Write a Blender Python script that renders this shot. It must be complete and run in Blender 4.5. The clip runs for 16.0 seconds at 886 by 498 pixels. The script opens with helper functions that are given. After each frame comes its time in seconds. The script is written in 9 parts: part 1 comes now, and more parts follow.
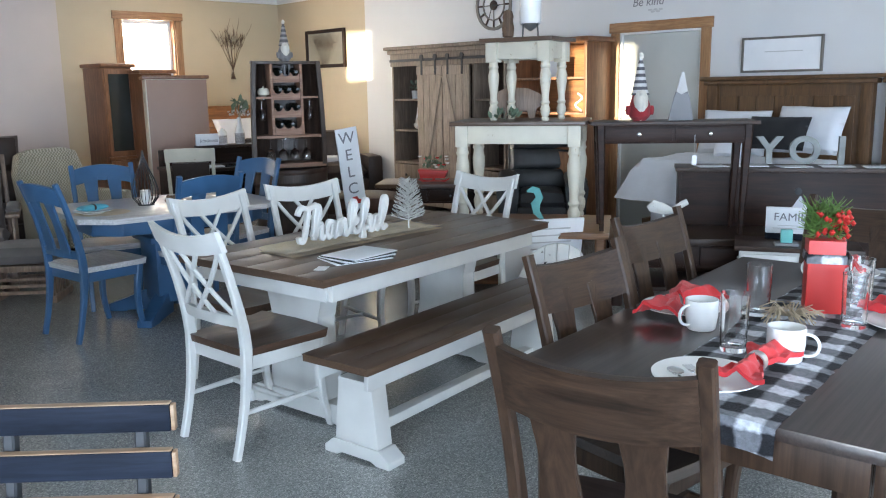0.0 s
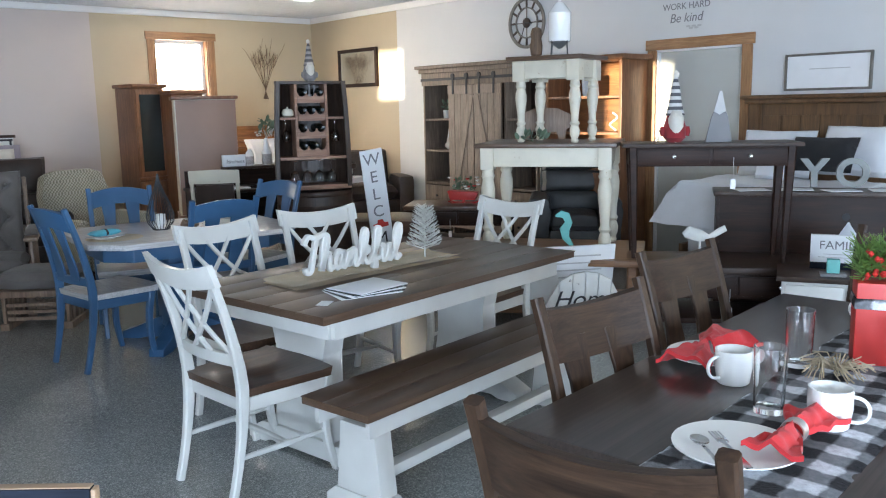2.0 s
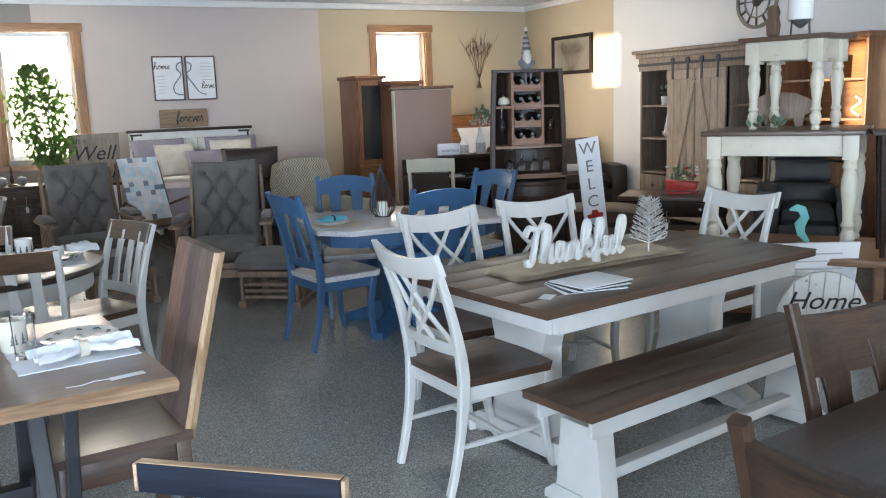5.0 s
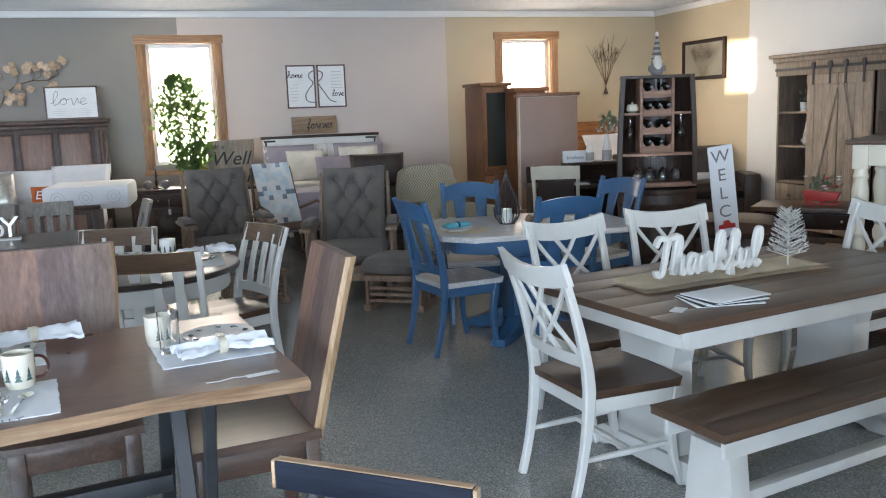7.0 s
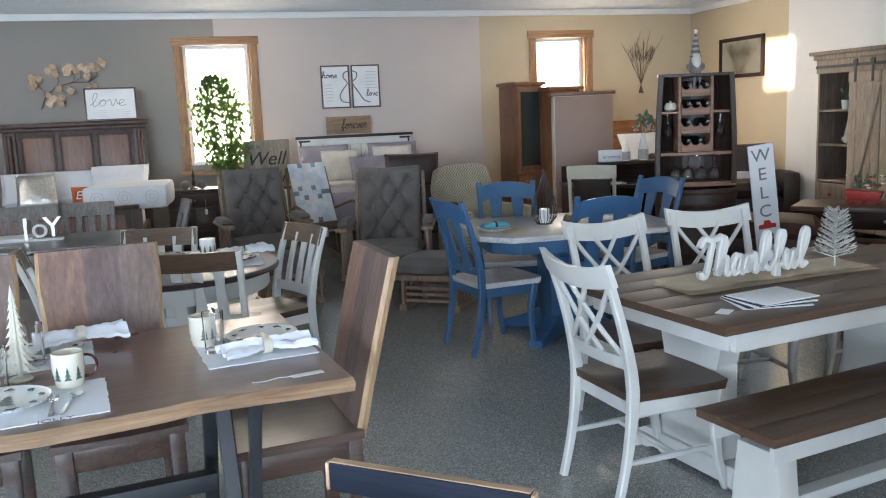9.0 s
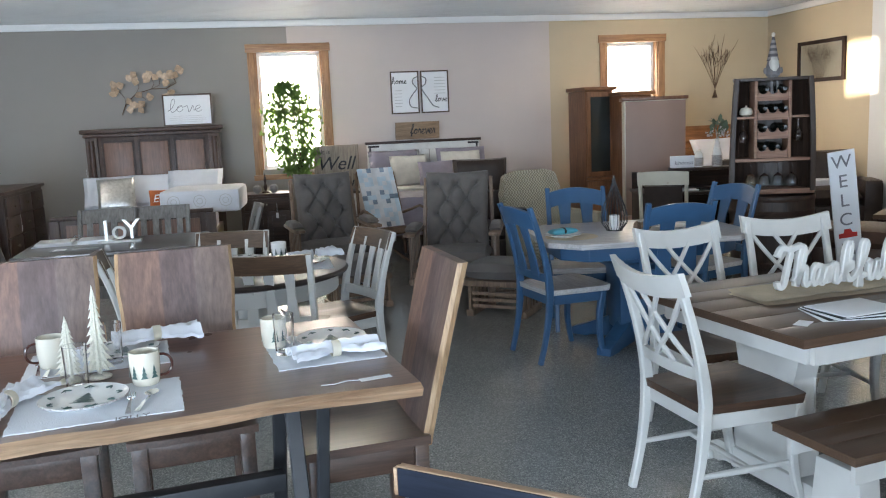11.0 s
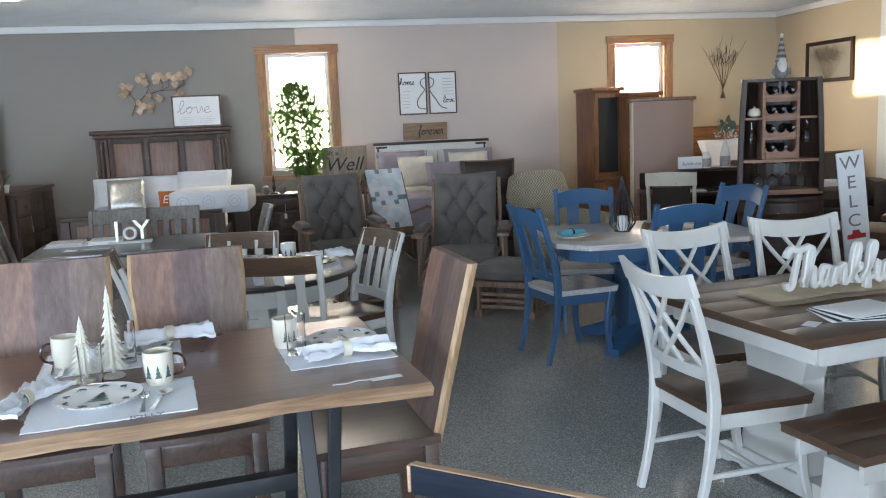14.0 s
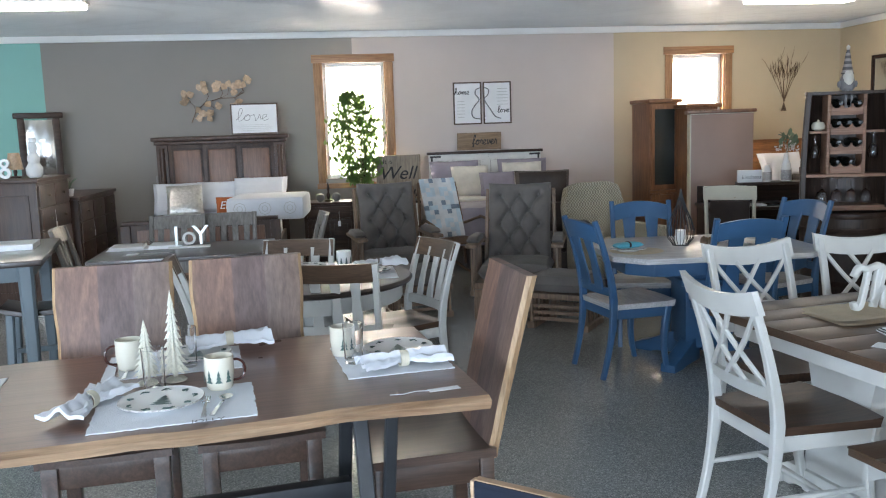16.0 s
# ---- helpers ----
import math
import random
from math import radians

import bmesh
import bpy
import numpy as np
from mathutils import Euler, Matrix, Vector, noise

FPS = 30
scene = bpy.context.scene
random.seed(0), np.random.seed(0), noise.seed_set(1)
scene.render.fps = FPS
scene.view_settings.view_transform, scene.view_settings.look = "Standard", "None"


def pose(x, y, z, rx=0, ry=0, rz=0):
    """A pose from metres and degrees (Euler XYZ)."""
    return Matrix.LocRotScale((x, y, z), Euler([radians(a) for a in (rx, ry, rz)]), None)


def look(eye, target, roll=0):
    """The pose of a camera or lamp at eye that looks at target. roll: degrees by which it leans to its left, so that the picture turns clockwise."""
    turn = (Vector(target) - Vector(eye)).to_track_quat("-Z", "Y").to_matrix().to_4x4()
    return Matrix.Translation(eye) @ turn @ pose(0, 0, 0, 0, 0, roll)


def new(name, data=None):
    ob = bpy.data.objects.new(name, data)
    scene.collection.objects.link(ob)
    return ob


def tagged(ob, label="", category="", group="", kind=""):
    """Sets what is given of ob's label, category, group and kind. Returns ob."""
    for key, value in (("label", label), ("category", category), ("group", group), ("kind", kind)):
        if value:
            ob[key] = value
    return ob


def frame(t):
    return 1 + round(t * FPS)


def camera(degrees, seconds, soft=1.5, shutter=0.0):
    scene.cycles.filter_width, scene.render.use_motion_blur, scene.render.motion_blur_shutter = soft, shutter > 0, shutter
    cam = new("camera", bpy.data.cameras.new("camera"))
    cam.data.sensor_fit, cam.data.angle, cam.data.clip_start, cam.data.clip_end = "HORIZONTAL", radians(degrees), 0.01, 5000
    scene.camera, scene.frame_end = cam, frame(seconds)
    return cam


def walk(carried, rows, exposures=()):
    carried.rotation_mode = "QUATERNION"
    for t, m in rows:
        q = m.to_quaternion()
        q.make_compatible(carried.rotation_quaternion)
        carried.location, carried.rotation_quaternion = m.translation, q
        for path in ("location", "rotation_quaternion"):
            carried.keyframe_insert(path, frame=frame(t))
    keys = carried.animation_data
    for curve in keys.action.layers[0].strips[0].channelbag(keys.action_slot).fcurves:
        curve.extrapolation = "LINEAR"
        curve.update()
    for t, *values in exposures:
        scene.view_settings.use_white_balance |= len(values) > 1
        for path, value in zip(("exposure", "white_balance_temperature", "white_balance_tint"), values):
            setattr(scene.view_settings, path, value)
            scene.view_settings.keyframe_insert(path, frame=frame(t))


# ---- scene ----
cam = camera(55.5, 16.0, soft=1.1)
PATH = [
    (0, (-1.801, -0.169, 1.514), (-0.466, 1.272, 1.138), -0.9),
    (0.5, (-1.801, -0.15, 1.516), (-0.474, 1.299, 1.144), -1.0),
    (1, (-1.656, -0.121, 1.511), (-0.331, 1.333, 1.149), -0.9),
    (1.5, (-1.525, -0.078, 1.526), (-0.212, 1.392, 1.186), -0.5),
    (2, (-1.536, -0.054, 1.531), (-0.268, 1.456, 1.197), -1.1),
    (2.5, (-1.566, -0.031, 1.532), (-0.367, 1.534, 1.195), -2.1),
    (3, (-1.599, -0.004, 1.532), (-0.522, 1.642, 1.168), -3.2),
    (3.5, (-1.593, -0.002, 1.535), (-0.572, 1.679, 1.175), -3.5),
    (4, (-1.596, -0.029, 1.522), (-0.547, 1.633, 1.154), -3.9),
    (4.5, (-1.572, -0.008, 1.516), (-0.477, 1.619, 1.123), -3.9),
    (5, (-1.56, 0.06, 1.539), (-0.695, 1.829, 1.189), -2.0),
    (5.2, (-1.569, 0.077, 1.536), (-0.826, 1.903, 1.193), -1.8),
    (7.3, (-1.583, 0.085, 1.543), (-0.98, 1.965, 1.219), -2.2),
    (7.5, (-1.585, 0.089, 1.544), (-0.983, 1.969, 1.221), -2.3),
    (8, (-1.607, 0.091, 1.547), (-1.029, 1.978, 1.226), -2.4),
    (8.5, (-1.619, 0.1, 1.539), (-1.077, 1.998, 1.215), -2.5),
    (9, (-1.62, 0.109, 1.545), (-1.084, 2.009, 1.222), -2.4),
    (9.5, (-1.626, 0.115, 1.538), (-1.124, 2.024, 1.217), -2.0),
    (10, (-1.633, 0.115, 1.543), (-1.195, 2.042, 1.232), -2.1),
    (10.2, (-1.63, 0.125, 1.546), (-1.215, 2.057, 1.238), -2.3),
    (12.5, (-1.622, 0.103, 1.542), (-1.251, 2.045, 1.24), -2.5),
    (13, (-1.619, 0.099, 1.547), (-1.25, 2.041, 1.246), -2.5),
    (13.5, (-1.631, 0.099, 1.546), (-1.261, 2.041, 1.244), -2.5),
    (14, (-1.64, 0.101, 1.55), (-1.272, 2.044, 1.248), -2.5),
    (14.5, (-1.649, 0.1, 1.552), (-1.289, 2.044, 1.254), -2.4),
    (15, (-1.662, 0.101, 1.552), (-1.328, 2.052, 1.263), -2.2),
    (15.5, (-1.675, 0.11, 1.552), (-1.395, 2.07, 1.271), -2.0),
    (16, (-1.671, 0.119, 1.556), (-1.417, 2.084, 1.28), -1.9),
]
walk(cam, [(t, look(e, a, r)) for t, e, a, r in PATH], [(0, 1.92, 6320, 10), (2, 1.88, 6320, 10), (5, 1.90, 6520, 10), (8, 1.74, 6560, 10), (16, 1.69, 6580, 10)])

# ---- world, sun and large lights ----
world = bpy.data.worlds.new("world")
scene.world = world
world.use_nodes = True
sky = world.node_tree.nodes.new("ShaderNodeTexSky")
sky.sky_type = "NISHITA"
sky.sun_disc = False
SUN_AZ, SUN_EL = -5.0, 1.6
sky.sun_elevation = radians(8)
sky.sun_rotation = radians(270 - SUN_AZ)
world.node_tree.links.new(sky.outputs[0], world.node_tree.nodes["Background"].inputs[0])
world.node_tree.nodes["Background"].inputs[1].default_value = 0.06

sun_dir = Vector((math.cos(radians(SUN_AZ)), math.sin(radians(SUN_AZ)), -math.tan(radians(SUN_EL))))
sun = new("sun", bpy.data.lights.new("sun", "SUN"))
sun.data.energy, sun.data.angle, sun.data.color = 5.0, radians(0.5), (1.0, 0.87, 0.64)
sun.matrix_world = look((0, 0, 0), sun_dir)


def area_lamp(name, eye, target, w, h, power, colour):
    la = new(name, bpy.data.lights.new(name, "AREA"))
    la.data.shape, la.data.size, la.data.size_y = "RECTANGLE", w, h
    la.data.energy, la.data.color = power, colour
    la.matrix_world = look(eye, target)
    return la


NY, EX, WX, SY, CZ = 11.53, 5.6, -9.0, -5.0, 2.915

# ---- materials ----


def nodes_of(name, rough=0.5, metal=0.0):
    m = bpy.data.materials.new(name)
    m.use_nodes = True
    nt = m.node_tree
    b = nt.nodes["Principled BSDF"]
    b.inputs["Roughness"].default_value = rough
    b.inputs["Metallic"].default_value = metal
    return m, nt, b


def c4(c):
    return (c[0], c[1], c[2], 1)


def scaled(c, k):
    return tuple(min(1, v * k) for v in c)


def coords(nt, scale=(1, 1, 1)):
    tc = nt.nodes.new("ShaderNodeTexCoord")
    mp = nt.nodes.new("ShaderNodeMapping")
    mp.inputs["Scale"].default_value = scale
    nt.links.new(tc.outputs["Object"], mp.inputs[0])
    return mp


def noise_of(nt, vec, scale, detail=4, rough=0.55, distortion=0.0):
    n = nt.nodes.new("ShaderNodeTexNoise")
    n.inputs["Scale"].default_value = scale
    n.inputs["Detail"].default_value = detail
    n.inputs["Roughness"].default_value = rough
    n.inputs["Distortion"].default_value = distortion
    nt.links.new(vec.outputs[0], n.inputs["Vector"])
    return n


def ramp_of(nt, src, stops):
    r = nt.nodes.new("ShaderNodeValToRGB")
    els = r.color_ramp.elements
    while len(els) < len(stops):
        els.new(0.5)
    for e, (p, c) in zip(els, stops):
        e.position, e.color = p, c4(c)
    nt.links.new(src, r.inputs[0])
    return r


def bump_of(nt, b, src, strength=0.1, dist=0.002):
    bp = nt.nodes.new("ShaderNodeBump")
    bp.inputs["Strength"].default_value = strength
    bp.inputs["Distance"].default_value = dist
    nt.links.new(src, bp.inputs["Height"])
    nt.links.new(bp.outputs[0], b.inputs["Normal"])


def mixed(nt, a, b, fac, mode="MIX"):
    m = nt.nodes.new("ShaderNodeMix")
    m.data_type, m.blend_type = "RGBA", mode
    if isinstance(fac, (int, float)):
        m.inputs[0].default_value = fac
    else:
        nt.links.new(fac, m.inputs[0])
    nt.links.new(a, m.inputs[6])
    nt.links.new(b, m.inputs[7])
    return m.outputs[2]


def paint(name, colour, rough=0.45, vary=0.12, scale=3.0, grain=60.0, bump=0.06, wear=None, metal=0.0):
    """Painted or plain surface: broad unevenness, fine relief, and worn spots of another colour."""
    m, nt, b = nodes_of(name, rough, metal)
    v = coords(nt)
    n1 = noise_of(nt, v, scale, 5)
    r = ramp_of(nt, n1.outputs[0], [(0.3, scaled(colour, 1 - vary)), (0.7, scaled(colour, 1 + vary))])
    out = r.outputs[0]
    n2 = noise_of(nt, v, grain, 3)
    if wear:
        n3 = noise_of(nt, v, 14, 8, 0.7)
        rr = ramp_of(nt, n3.outputs[0], [(0.63, (0, 0, 0)), (0.68, (1, 1, 1))])
        w = nt.nodes.new("ShaderNodeRGB")
        w.outputs[0].default_value = c4(wear)
        out = mixed(nt, out, w.outputs[0], rr.outputs[0])
    nt.links.new(out, b.inputs["Base Color"])
    rr2 = nt.nodes.new("ShaderNodeMapRange")
    rr2.inputs[3].default_value, rr2.inputs[4].default_value = max(0.05, rough - 0.08), min(1, rough + 0.1)
    nt.links.new(n1.outputs[0], rr2.inputs[0])
    nt.links.new(rr2.outputs[0], b.inputs["Roughness"])
    bump_of(nt, b, n2.outputs[0], bump, 0.003)
    return m


def wood(name, dark, light, rough=0.4, axis=0, scale=1.0, bump=0.12, blotch=0.25, pieces=False, coat=0.0, spec=0.5, stretch=1.0):
    """Wood with grain along an axis of the object."""
    m, nt, b = nodes_of(name, rough)
    b.inputs["Coat Weight"].default_value, b.inputs["Coat Roughness"].default_value = coat, 0.28
    b.inputs["Specular IOR Level"].default_value = spec
    s = [22 * scale, 22 * scale, 22 * scale]
    s[axis] = 1.6 * scale / stretch
    v = coords(nt, s)
    if pieces:
        oi = nt.nodes.new("ShaderNodeNewGeometry")
        add = nt.nodes.new("ShaderNodeVectorMath")
        add.operation = "MULTIPLY_ADD"
        add.inputs[1].default_value = (37, 37, 37)
        nt.links.new(oi.outputs["Random Per Island"], add.inputs[0])
        nt.links.new(v.outputs[0], add.inputs[2])
        v = add
    n1 = noise_of(nt, v, 1.0, 6, 0.6, 1.2)
    n2 = noise_of(nt, v, 4.5, 4, 0.6)
    mid = tuple((a + c) / 2 for a, c in zip(dark, light))
    r = ramp_of(nt, n1.outputs[0], [(0.28, dark), (0.5, mid), (0.74, light)])
    r2 = ramp_of(nt, n2.outputs[0], [(0.35, (0.6, 0.6, 0.6)), (0.62, (1.1, 1.1, 1.1))])
    out = mixed(nt, r.outputs[0], r2.outputs[0], 0.6, "MULTIPLY")
    v2 = coords(nt)
    n3 = noise_of(nt, v2, 3.0, 3)
    r3 = ramp_of(nt, n3.outputs[0], [(0.3, (1 - blotch,) * 3), (0.7, (1, 1, 1))])
    out = mixed(nt, out, r3.outputs[0], 1.0, "MULTIPLY")
    if pieces:
        r4 = ramp_of(nt, oi.outputs["Random Per Island"], [(0.0, (0.7, 0.68, 0.7)), (1.0, (1.1, 1.08, 1.05))])
        out = mixed(nt, out, r4.outputs[0], 1.0, "MULTIPLY")
    nt.links.new(out, b.inputs["Base Color"])
    rr2 = nt.nodes.new("ShaderNodeMapRange")
    rr2.inputs[3].default_value, rr2.inputs[4].default_value = max(0.05, rough - 0.03), min(1, rough + 0.05)
    nt.links.new(n3.outputs[0], rr2.inputs[0])
    nt.links.new(rr2.outputs[0], b.inputs["Roughness"])
    bump_of(nt, b, n2.outputs[0], bump, 0.002)
    return m


def glass(name, colour=(1, 1, 1), rough=0.02):
    m, nt, b = nodes_of(name, rough)
    b.inputs["Base Color"].default_value = c4(colour)
    b.inputs["Transmission Weight"].default_value = 1.0
    b.inputs["IOR"].default_value = 1.45
    return m


def glow(name, colour, strength):
    m, nt, b = nodes_of(name, 0.6)
    b.inputs["Base Color"].default_value = c4(colour)
    b.inputs["Emission Color"].default_value = c4(colour)
    b.inputs["Emission Strength"].default_value = strength
    return m


def cloth(name, colour, rough=0.9, weave=500.0, vary=0.2, bump=0.3):
    m, nt, b = nodes_of(name, rough)
    v = coords(nt)
    n1 = noise_of(nt, v, 6, 5)
    n2 = noise_of(nt, v, weave, 2)
    r = ramp_of(nt, n1.outputs[0], [(0.3, scaled(colour, 1 - vary)), (0.7, scaled(colour, 1 + vary))])
    nt.links.new(r.outputs[0], b.inputs["Base Color"])
    b.inputs["Sheen Weight"].default_value = 0.15
    bump_of(nt, b, n2.outputs[0], bump, 0.002)
    return m


def floor_material():
    m, nt, b = nodes_of("flake_epoxy_floor", 0.22)
    v = coords(nt)
    vo = nt.nodes.new("ShaderNodeTexVoronoi")
    vo.inputs["Scale"].default_value = 210
    nt.links.new(v.outputs[0], vo.inputs["Vector"])
    sp = nt.nodes.new("ShaderNodeSeparateColor")
    nt.links.new(vo.outputs["Color"], sp.inputs[0])
    r = ramp_of(nt, sp.outputs[0], [(0.0, (0.16, 0.168, 0.165)), (0.25, (0.26, 0.272, 0.265)), (0.7, (0.315, 0.325, 0.313)), (0.95, (0.52, 0.525, 0.50))])
    n1 = noise_of(nt, v, 0.7, 5)
    r2 = ramp_of(nt, n1.outputs[0], [(0.3, (0.8, 0.8, 0.8)), (0.7, (1.05, 1.05, 1.05))])
    out = mixed(nt, r.outputs[0], r2.outputs[0], 1.0, "MULTIPLY")
    nt.links.new(out, b.inputs["Base Color"])
    n2 = noise_of(nt, v, 110, 3)
    rr = nt.nodes.new("ShaderNodeMapRange")
    b.inputs["Coat Weight"].default_value, b.inputs["Coat Roughness"].default_value = 0.3, 0.1
    rr.inputs[3].default_value, rr.inputs[4].default_value = 0.12, 0.26
    nt.links.new(n1.outputs[0], rr.inputs[0])
    nt.links.new(rr.outputs[0], b.inputs["Roughness"])
    bump_of(nt, b, n2.outputs[0], 0.3, 0.002)
    nt.links.new(b.inputs["Normal"].links[0].from_socket, b.inputs["Coat Normal"])
    return m


M = {}
M["floor"] = floor_material()
M["wall_gray"] = paint("gray_blue_wall_paint", (0.275, 0.253, 0.23), 0.6, 0.04, 1.2, 180, 0.08)
M["wall_pink"] = paint("warm_white_wall_paint", (0.56, 0.49, 0.455), 0.6, 0.03, 1.2, 180, 0.08)
M["wall_tan"] = paint("tan_wall_paint", (0.50, 0.415, 0.285), 0.6, 0.04, 1.2, 180, 0.08)
M["wall_white"] = paint("white_wall_paint", (0.64, 0.645, 0.645), 0.6, 0.03, 1.2, 180, 0.08)
M["wall_teal"] = paint("mint_wall_paint", (0.25, 0.52, 0.46), 0.6, 0.03, 1.2, 180, 0.08)
M["ceil"] = paint("white_steel_ceiling", (0.72, 0.73, 0.72), 0.2, 0.03, 2, 90, 0.03)
M["crown"] = paint("white_trim_paint", (0.8, 0.8, 0.78), 0.4, 0.03, 2, 90, 0.03)
M["pine"] = wood("stained_pine_trim", (0.27, 0.125, 0.05), (0.54, 0.30, 0.145), 0.45, 2)
M["pine_x"] = wood("stained_pine_header", (0.27, 0.125, 0.05), (0.54, 0.30, 0.145), 0.45, 0)
M["white"] = paint("white_chair_paint", (0.59, 0.585, 0.555), 0.34, 0.06, 5, 120, 0.04)
M["cream"] = paint("cream_distressed_paint", (0.62, 0.575, 0.465), 0.45, 0.07, 6, 90, 0.08, wear=(0.42, 0.33, 0.22))
M["blue"] = paint("blue_chair_paint", (0.04, 0.108, 0.215), 0.34, 0.12, 4, 90, 0.05)
M["brown_top"] = wood("brown_stained_maple", (0.084, 0.048, 0.029), (0.112, 0.064, 0.039), 0.34, 0, 2.0, 0.008, 0.12, coat=0.12, stretch=6.0)
M["brown_seat"] = wood("brown_stained_seat", (0.05, 0.028, 0.018), (0.14, 0.075, 0.045), 0.32, 1)
M["gray_top"] = wood("gray_washed_top", (0.56, 0.55, 0.55), (0.72, 0.71, 0.71), 0.24, 0, 1, 0.03, 0.1, coat=0.5)
M["dark"] = wood("dark_walnut_stain", (0.018, 0.010, 0.006), (0.082, 0.046, 0.028), 0.36, 2, spec=0.28)
M["dark_rail"] = wood("dark_walnut_rail", (0.018, 0.010, 0.006), (0.082, 0.046, 0.028), 0.36, 0, 1.6, 0.2, stretch=1.6, spec=0.28)
M["dark_x"] = wood("dark_walnut_top", (0.03, 0.021, 0.018), (0.06, 0.042, 0.036), 0.2, 0, 1.6, 0.01, 0.1, coat=0.6, stretch=4.0)
M["espresso"] = wood("espresso_wood", (0.016, 0.0075, 0.005), (0.046, 0.021, 0.014), 0.4, 0, spec=0.16)
M["walnut"] = wood("natural_walnut", (0.125, 0.062, 0.042), (0.24, 0.128, 0.088), 0.28, 0, 1.3, 0.012, coat=0.35, spec=0.5, stretch=2.5)
M["walnut_z"] = wood("natural_walnut_upright", (0.11, 0.052, 0.037), (0.25, 0.13, 0.09), 0.45, 2, 0.8, spec=0.35)
M["walnut_seat"] = wood("dark_walnut_seat", (0.052, 0.028, 0.019), (0.115, 0.066, 0.045), 0.3, 1, 1.2, 0.015, coat=0.3)
M["crest"] = wood("brown_crest_rail", (0.075, 0.043, 0.026), (0.17, 0.105, 0.066), 0.34, 0)
M["sap"] = wood("live_edge_sapwood", (0.36, 0.19, 0.10), (0.68, 0.47, 0.30), 0.45, 0, 0.7, 0.3, 0.5)
M["sap_z"] = wood("live_edge_sapwood_upright", (0.36, 0.2, 0.1), (0.66, 0.46, 0.27), 0.45, 2)
M["black_steel"] = paint("black_steel", (0.025, 0.027, 0.03), 0.45, 0.2, 8, 90, 0.05)

# ---- builders ----


class B:
    """Collects shapes in one bmesh."""

    def __init__(self):
        self.bm = bmesh.new()

    def _add(self, verts, faces, m=None):
        vs = [self.bm.verts.new(m @ Vector(v) if m else Vector(v)) for v in verts]
        for fc in faces:
            try:
                self.bm.faces.new([vs[i] for i in fc])
            except ValueError:
                pass
        return vs

    def box(self, x0, x1, y0, y1, z0, z1, bevel=0.0, m=None):
        t = bmesh.new()
        bmesh.ops.create_cube(t, size=1)
        for v in t.verts:
            v.co = Vector((x0 + (v.co.x + 0.5) * (x1 - x0), y0 + (v.co.y + 0.5) * (y1 - y0), z0 + (v.co.z + 0.5) * (z1 - z0)))
        if bevel:
            bmesh.ops.bevel(t, geom=t.edges[:], offset=bevel, segments=2, affect="EDGES", profile=0.6)
        return self.take(t, m)

    def take(self, t, m=None):
        t.verts.index_update()
        self._add([v.co.copy() for v in t.verts], [[v.index for v in fc.verts] for fc in t.faces], m)
        t.free()
        return self

    def prism(self, pts, depth, bevel=0.0, m=None):
        """Outline pts (x, y) drawn out along z from 0 to depth."""
        t = bmesh.new()
        lo = [t.verts.new((x, y, 0)) for x, y in pts]
        hi = [t.verts.new((x, y, depth)) for x, y in pts]
        t.faces.new(lo[::-1])
        t.faces.new(hi)
        n = len(pts)
        for i in range(n):
            t.faces.new((lo[i], lo[(i + 1) % n], hi[(i + 1) % n], hi[i]))
        if bevel:
            bmesh.ops.bevel(t, geom=t.edges[:], offset=bevel, segments=2, affect="EDGES", profile=0.6)
        return self.take(t, m)

    def lathe(self, prof, n=20, m=None, close=True):
        """Profile of (radius, z) turned about z."""
        verts, faces = [], []
        for r, z in prof:
            for i in range(n):
                a = 2 * math.pi * i / n
                verts.append((r * math.cos(a), r * math.sin(a), z))
        for k in range(len(prof) - 1):
            for i in range(n):
                j = (i + 1) % n
                faces.append((k * n + i, k * n + j, (k + 1) * n + j, (k + 1) * n + i))
        if close:
            faces.append(tuple(range(n))[::-1])
            faces.append(tuple((len(prof) - 1) * n + i for i in range(n)))
        self._add(verts, faces, m)
        return self

    def sweep(self, path, sizes, m=None, side=(1, 0, 0), rings=4):
        """A bar along path with (width along side, thickness) at each point; rings 4: square, more: round."""
        verts, faces = [], []
        path = [Vector(p) for p in path]
        side = Vector(side).normalized()
        for k, p in enumerate(path):
            d = (path[min(k + 1, len(path) - 1)] - path[max(k - 1, 0)]).normalized()
            other = d.cross(side).normalized()
            sd = other.cross(d).normalized()
            w, h = sizes[k] if isinstance(sizes, list) else sizes
            if rings == 4:
                c = min(w, h) * 0.18
                a, b = w / 2, h / 2
                offs = [(-a + c, -b), (a - c, -b), (a, -b + c), (a, b - c), (a - c, b), (-a + c, b), (-a, b - c), (-a, -b + c)]
            else:
                offs = [(w / 2 * math.cos(2 * math.pi * i / rings), h / 2 * math.sin(2 * math.pi * i / rings)) for i in range(rings)]
            verts += [p + sd * u + other * v for u, v in offs]
        n = len(offs)
        for k in range(len(path) - 1):
            for i in range(n):
                j = (i + 1) % n
                faces.append((k * n + i, k * n + j, (k + 1) * n + j, (k + 1) * n + i))
        faces.append(tuple(range(n))[::-1])
        faces.append(tuple((len(path) - 1) * n + i for i in range(n)))
        self._add(verts, faces, m)
        return self

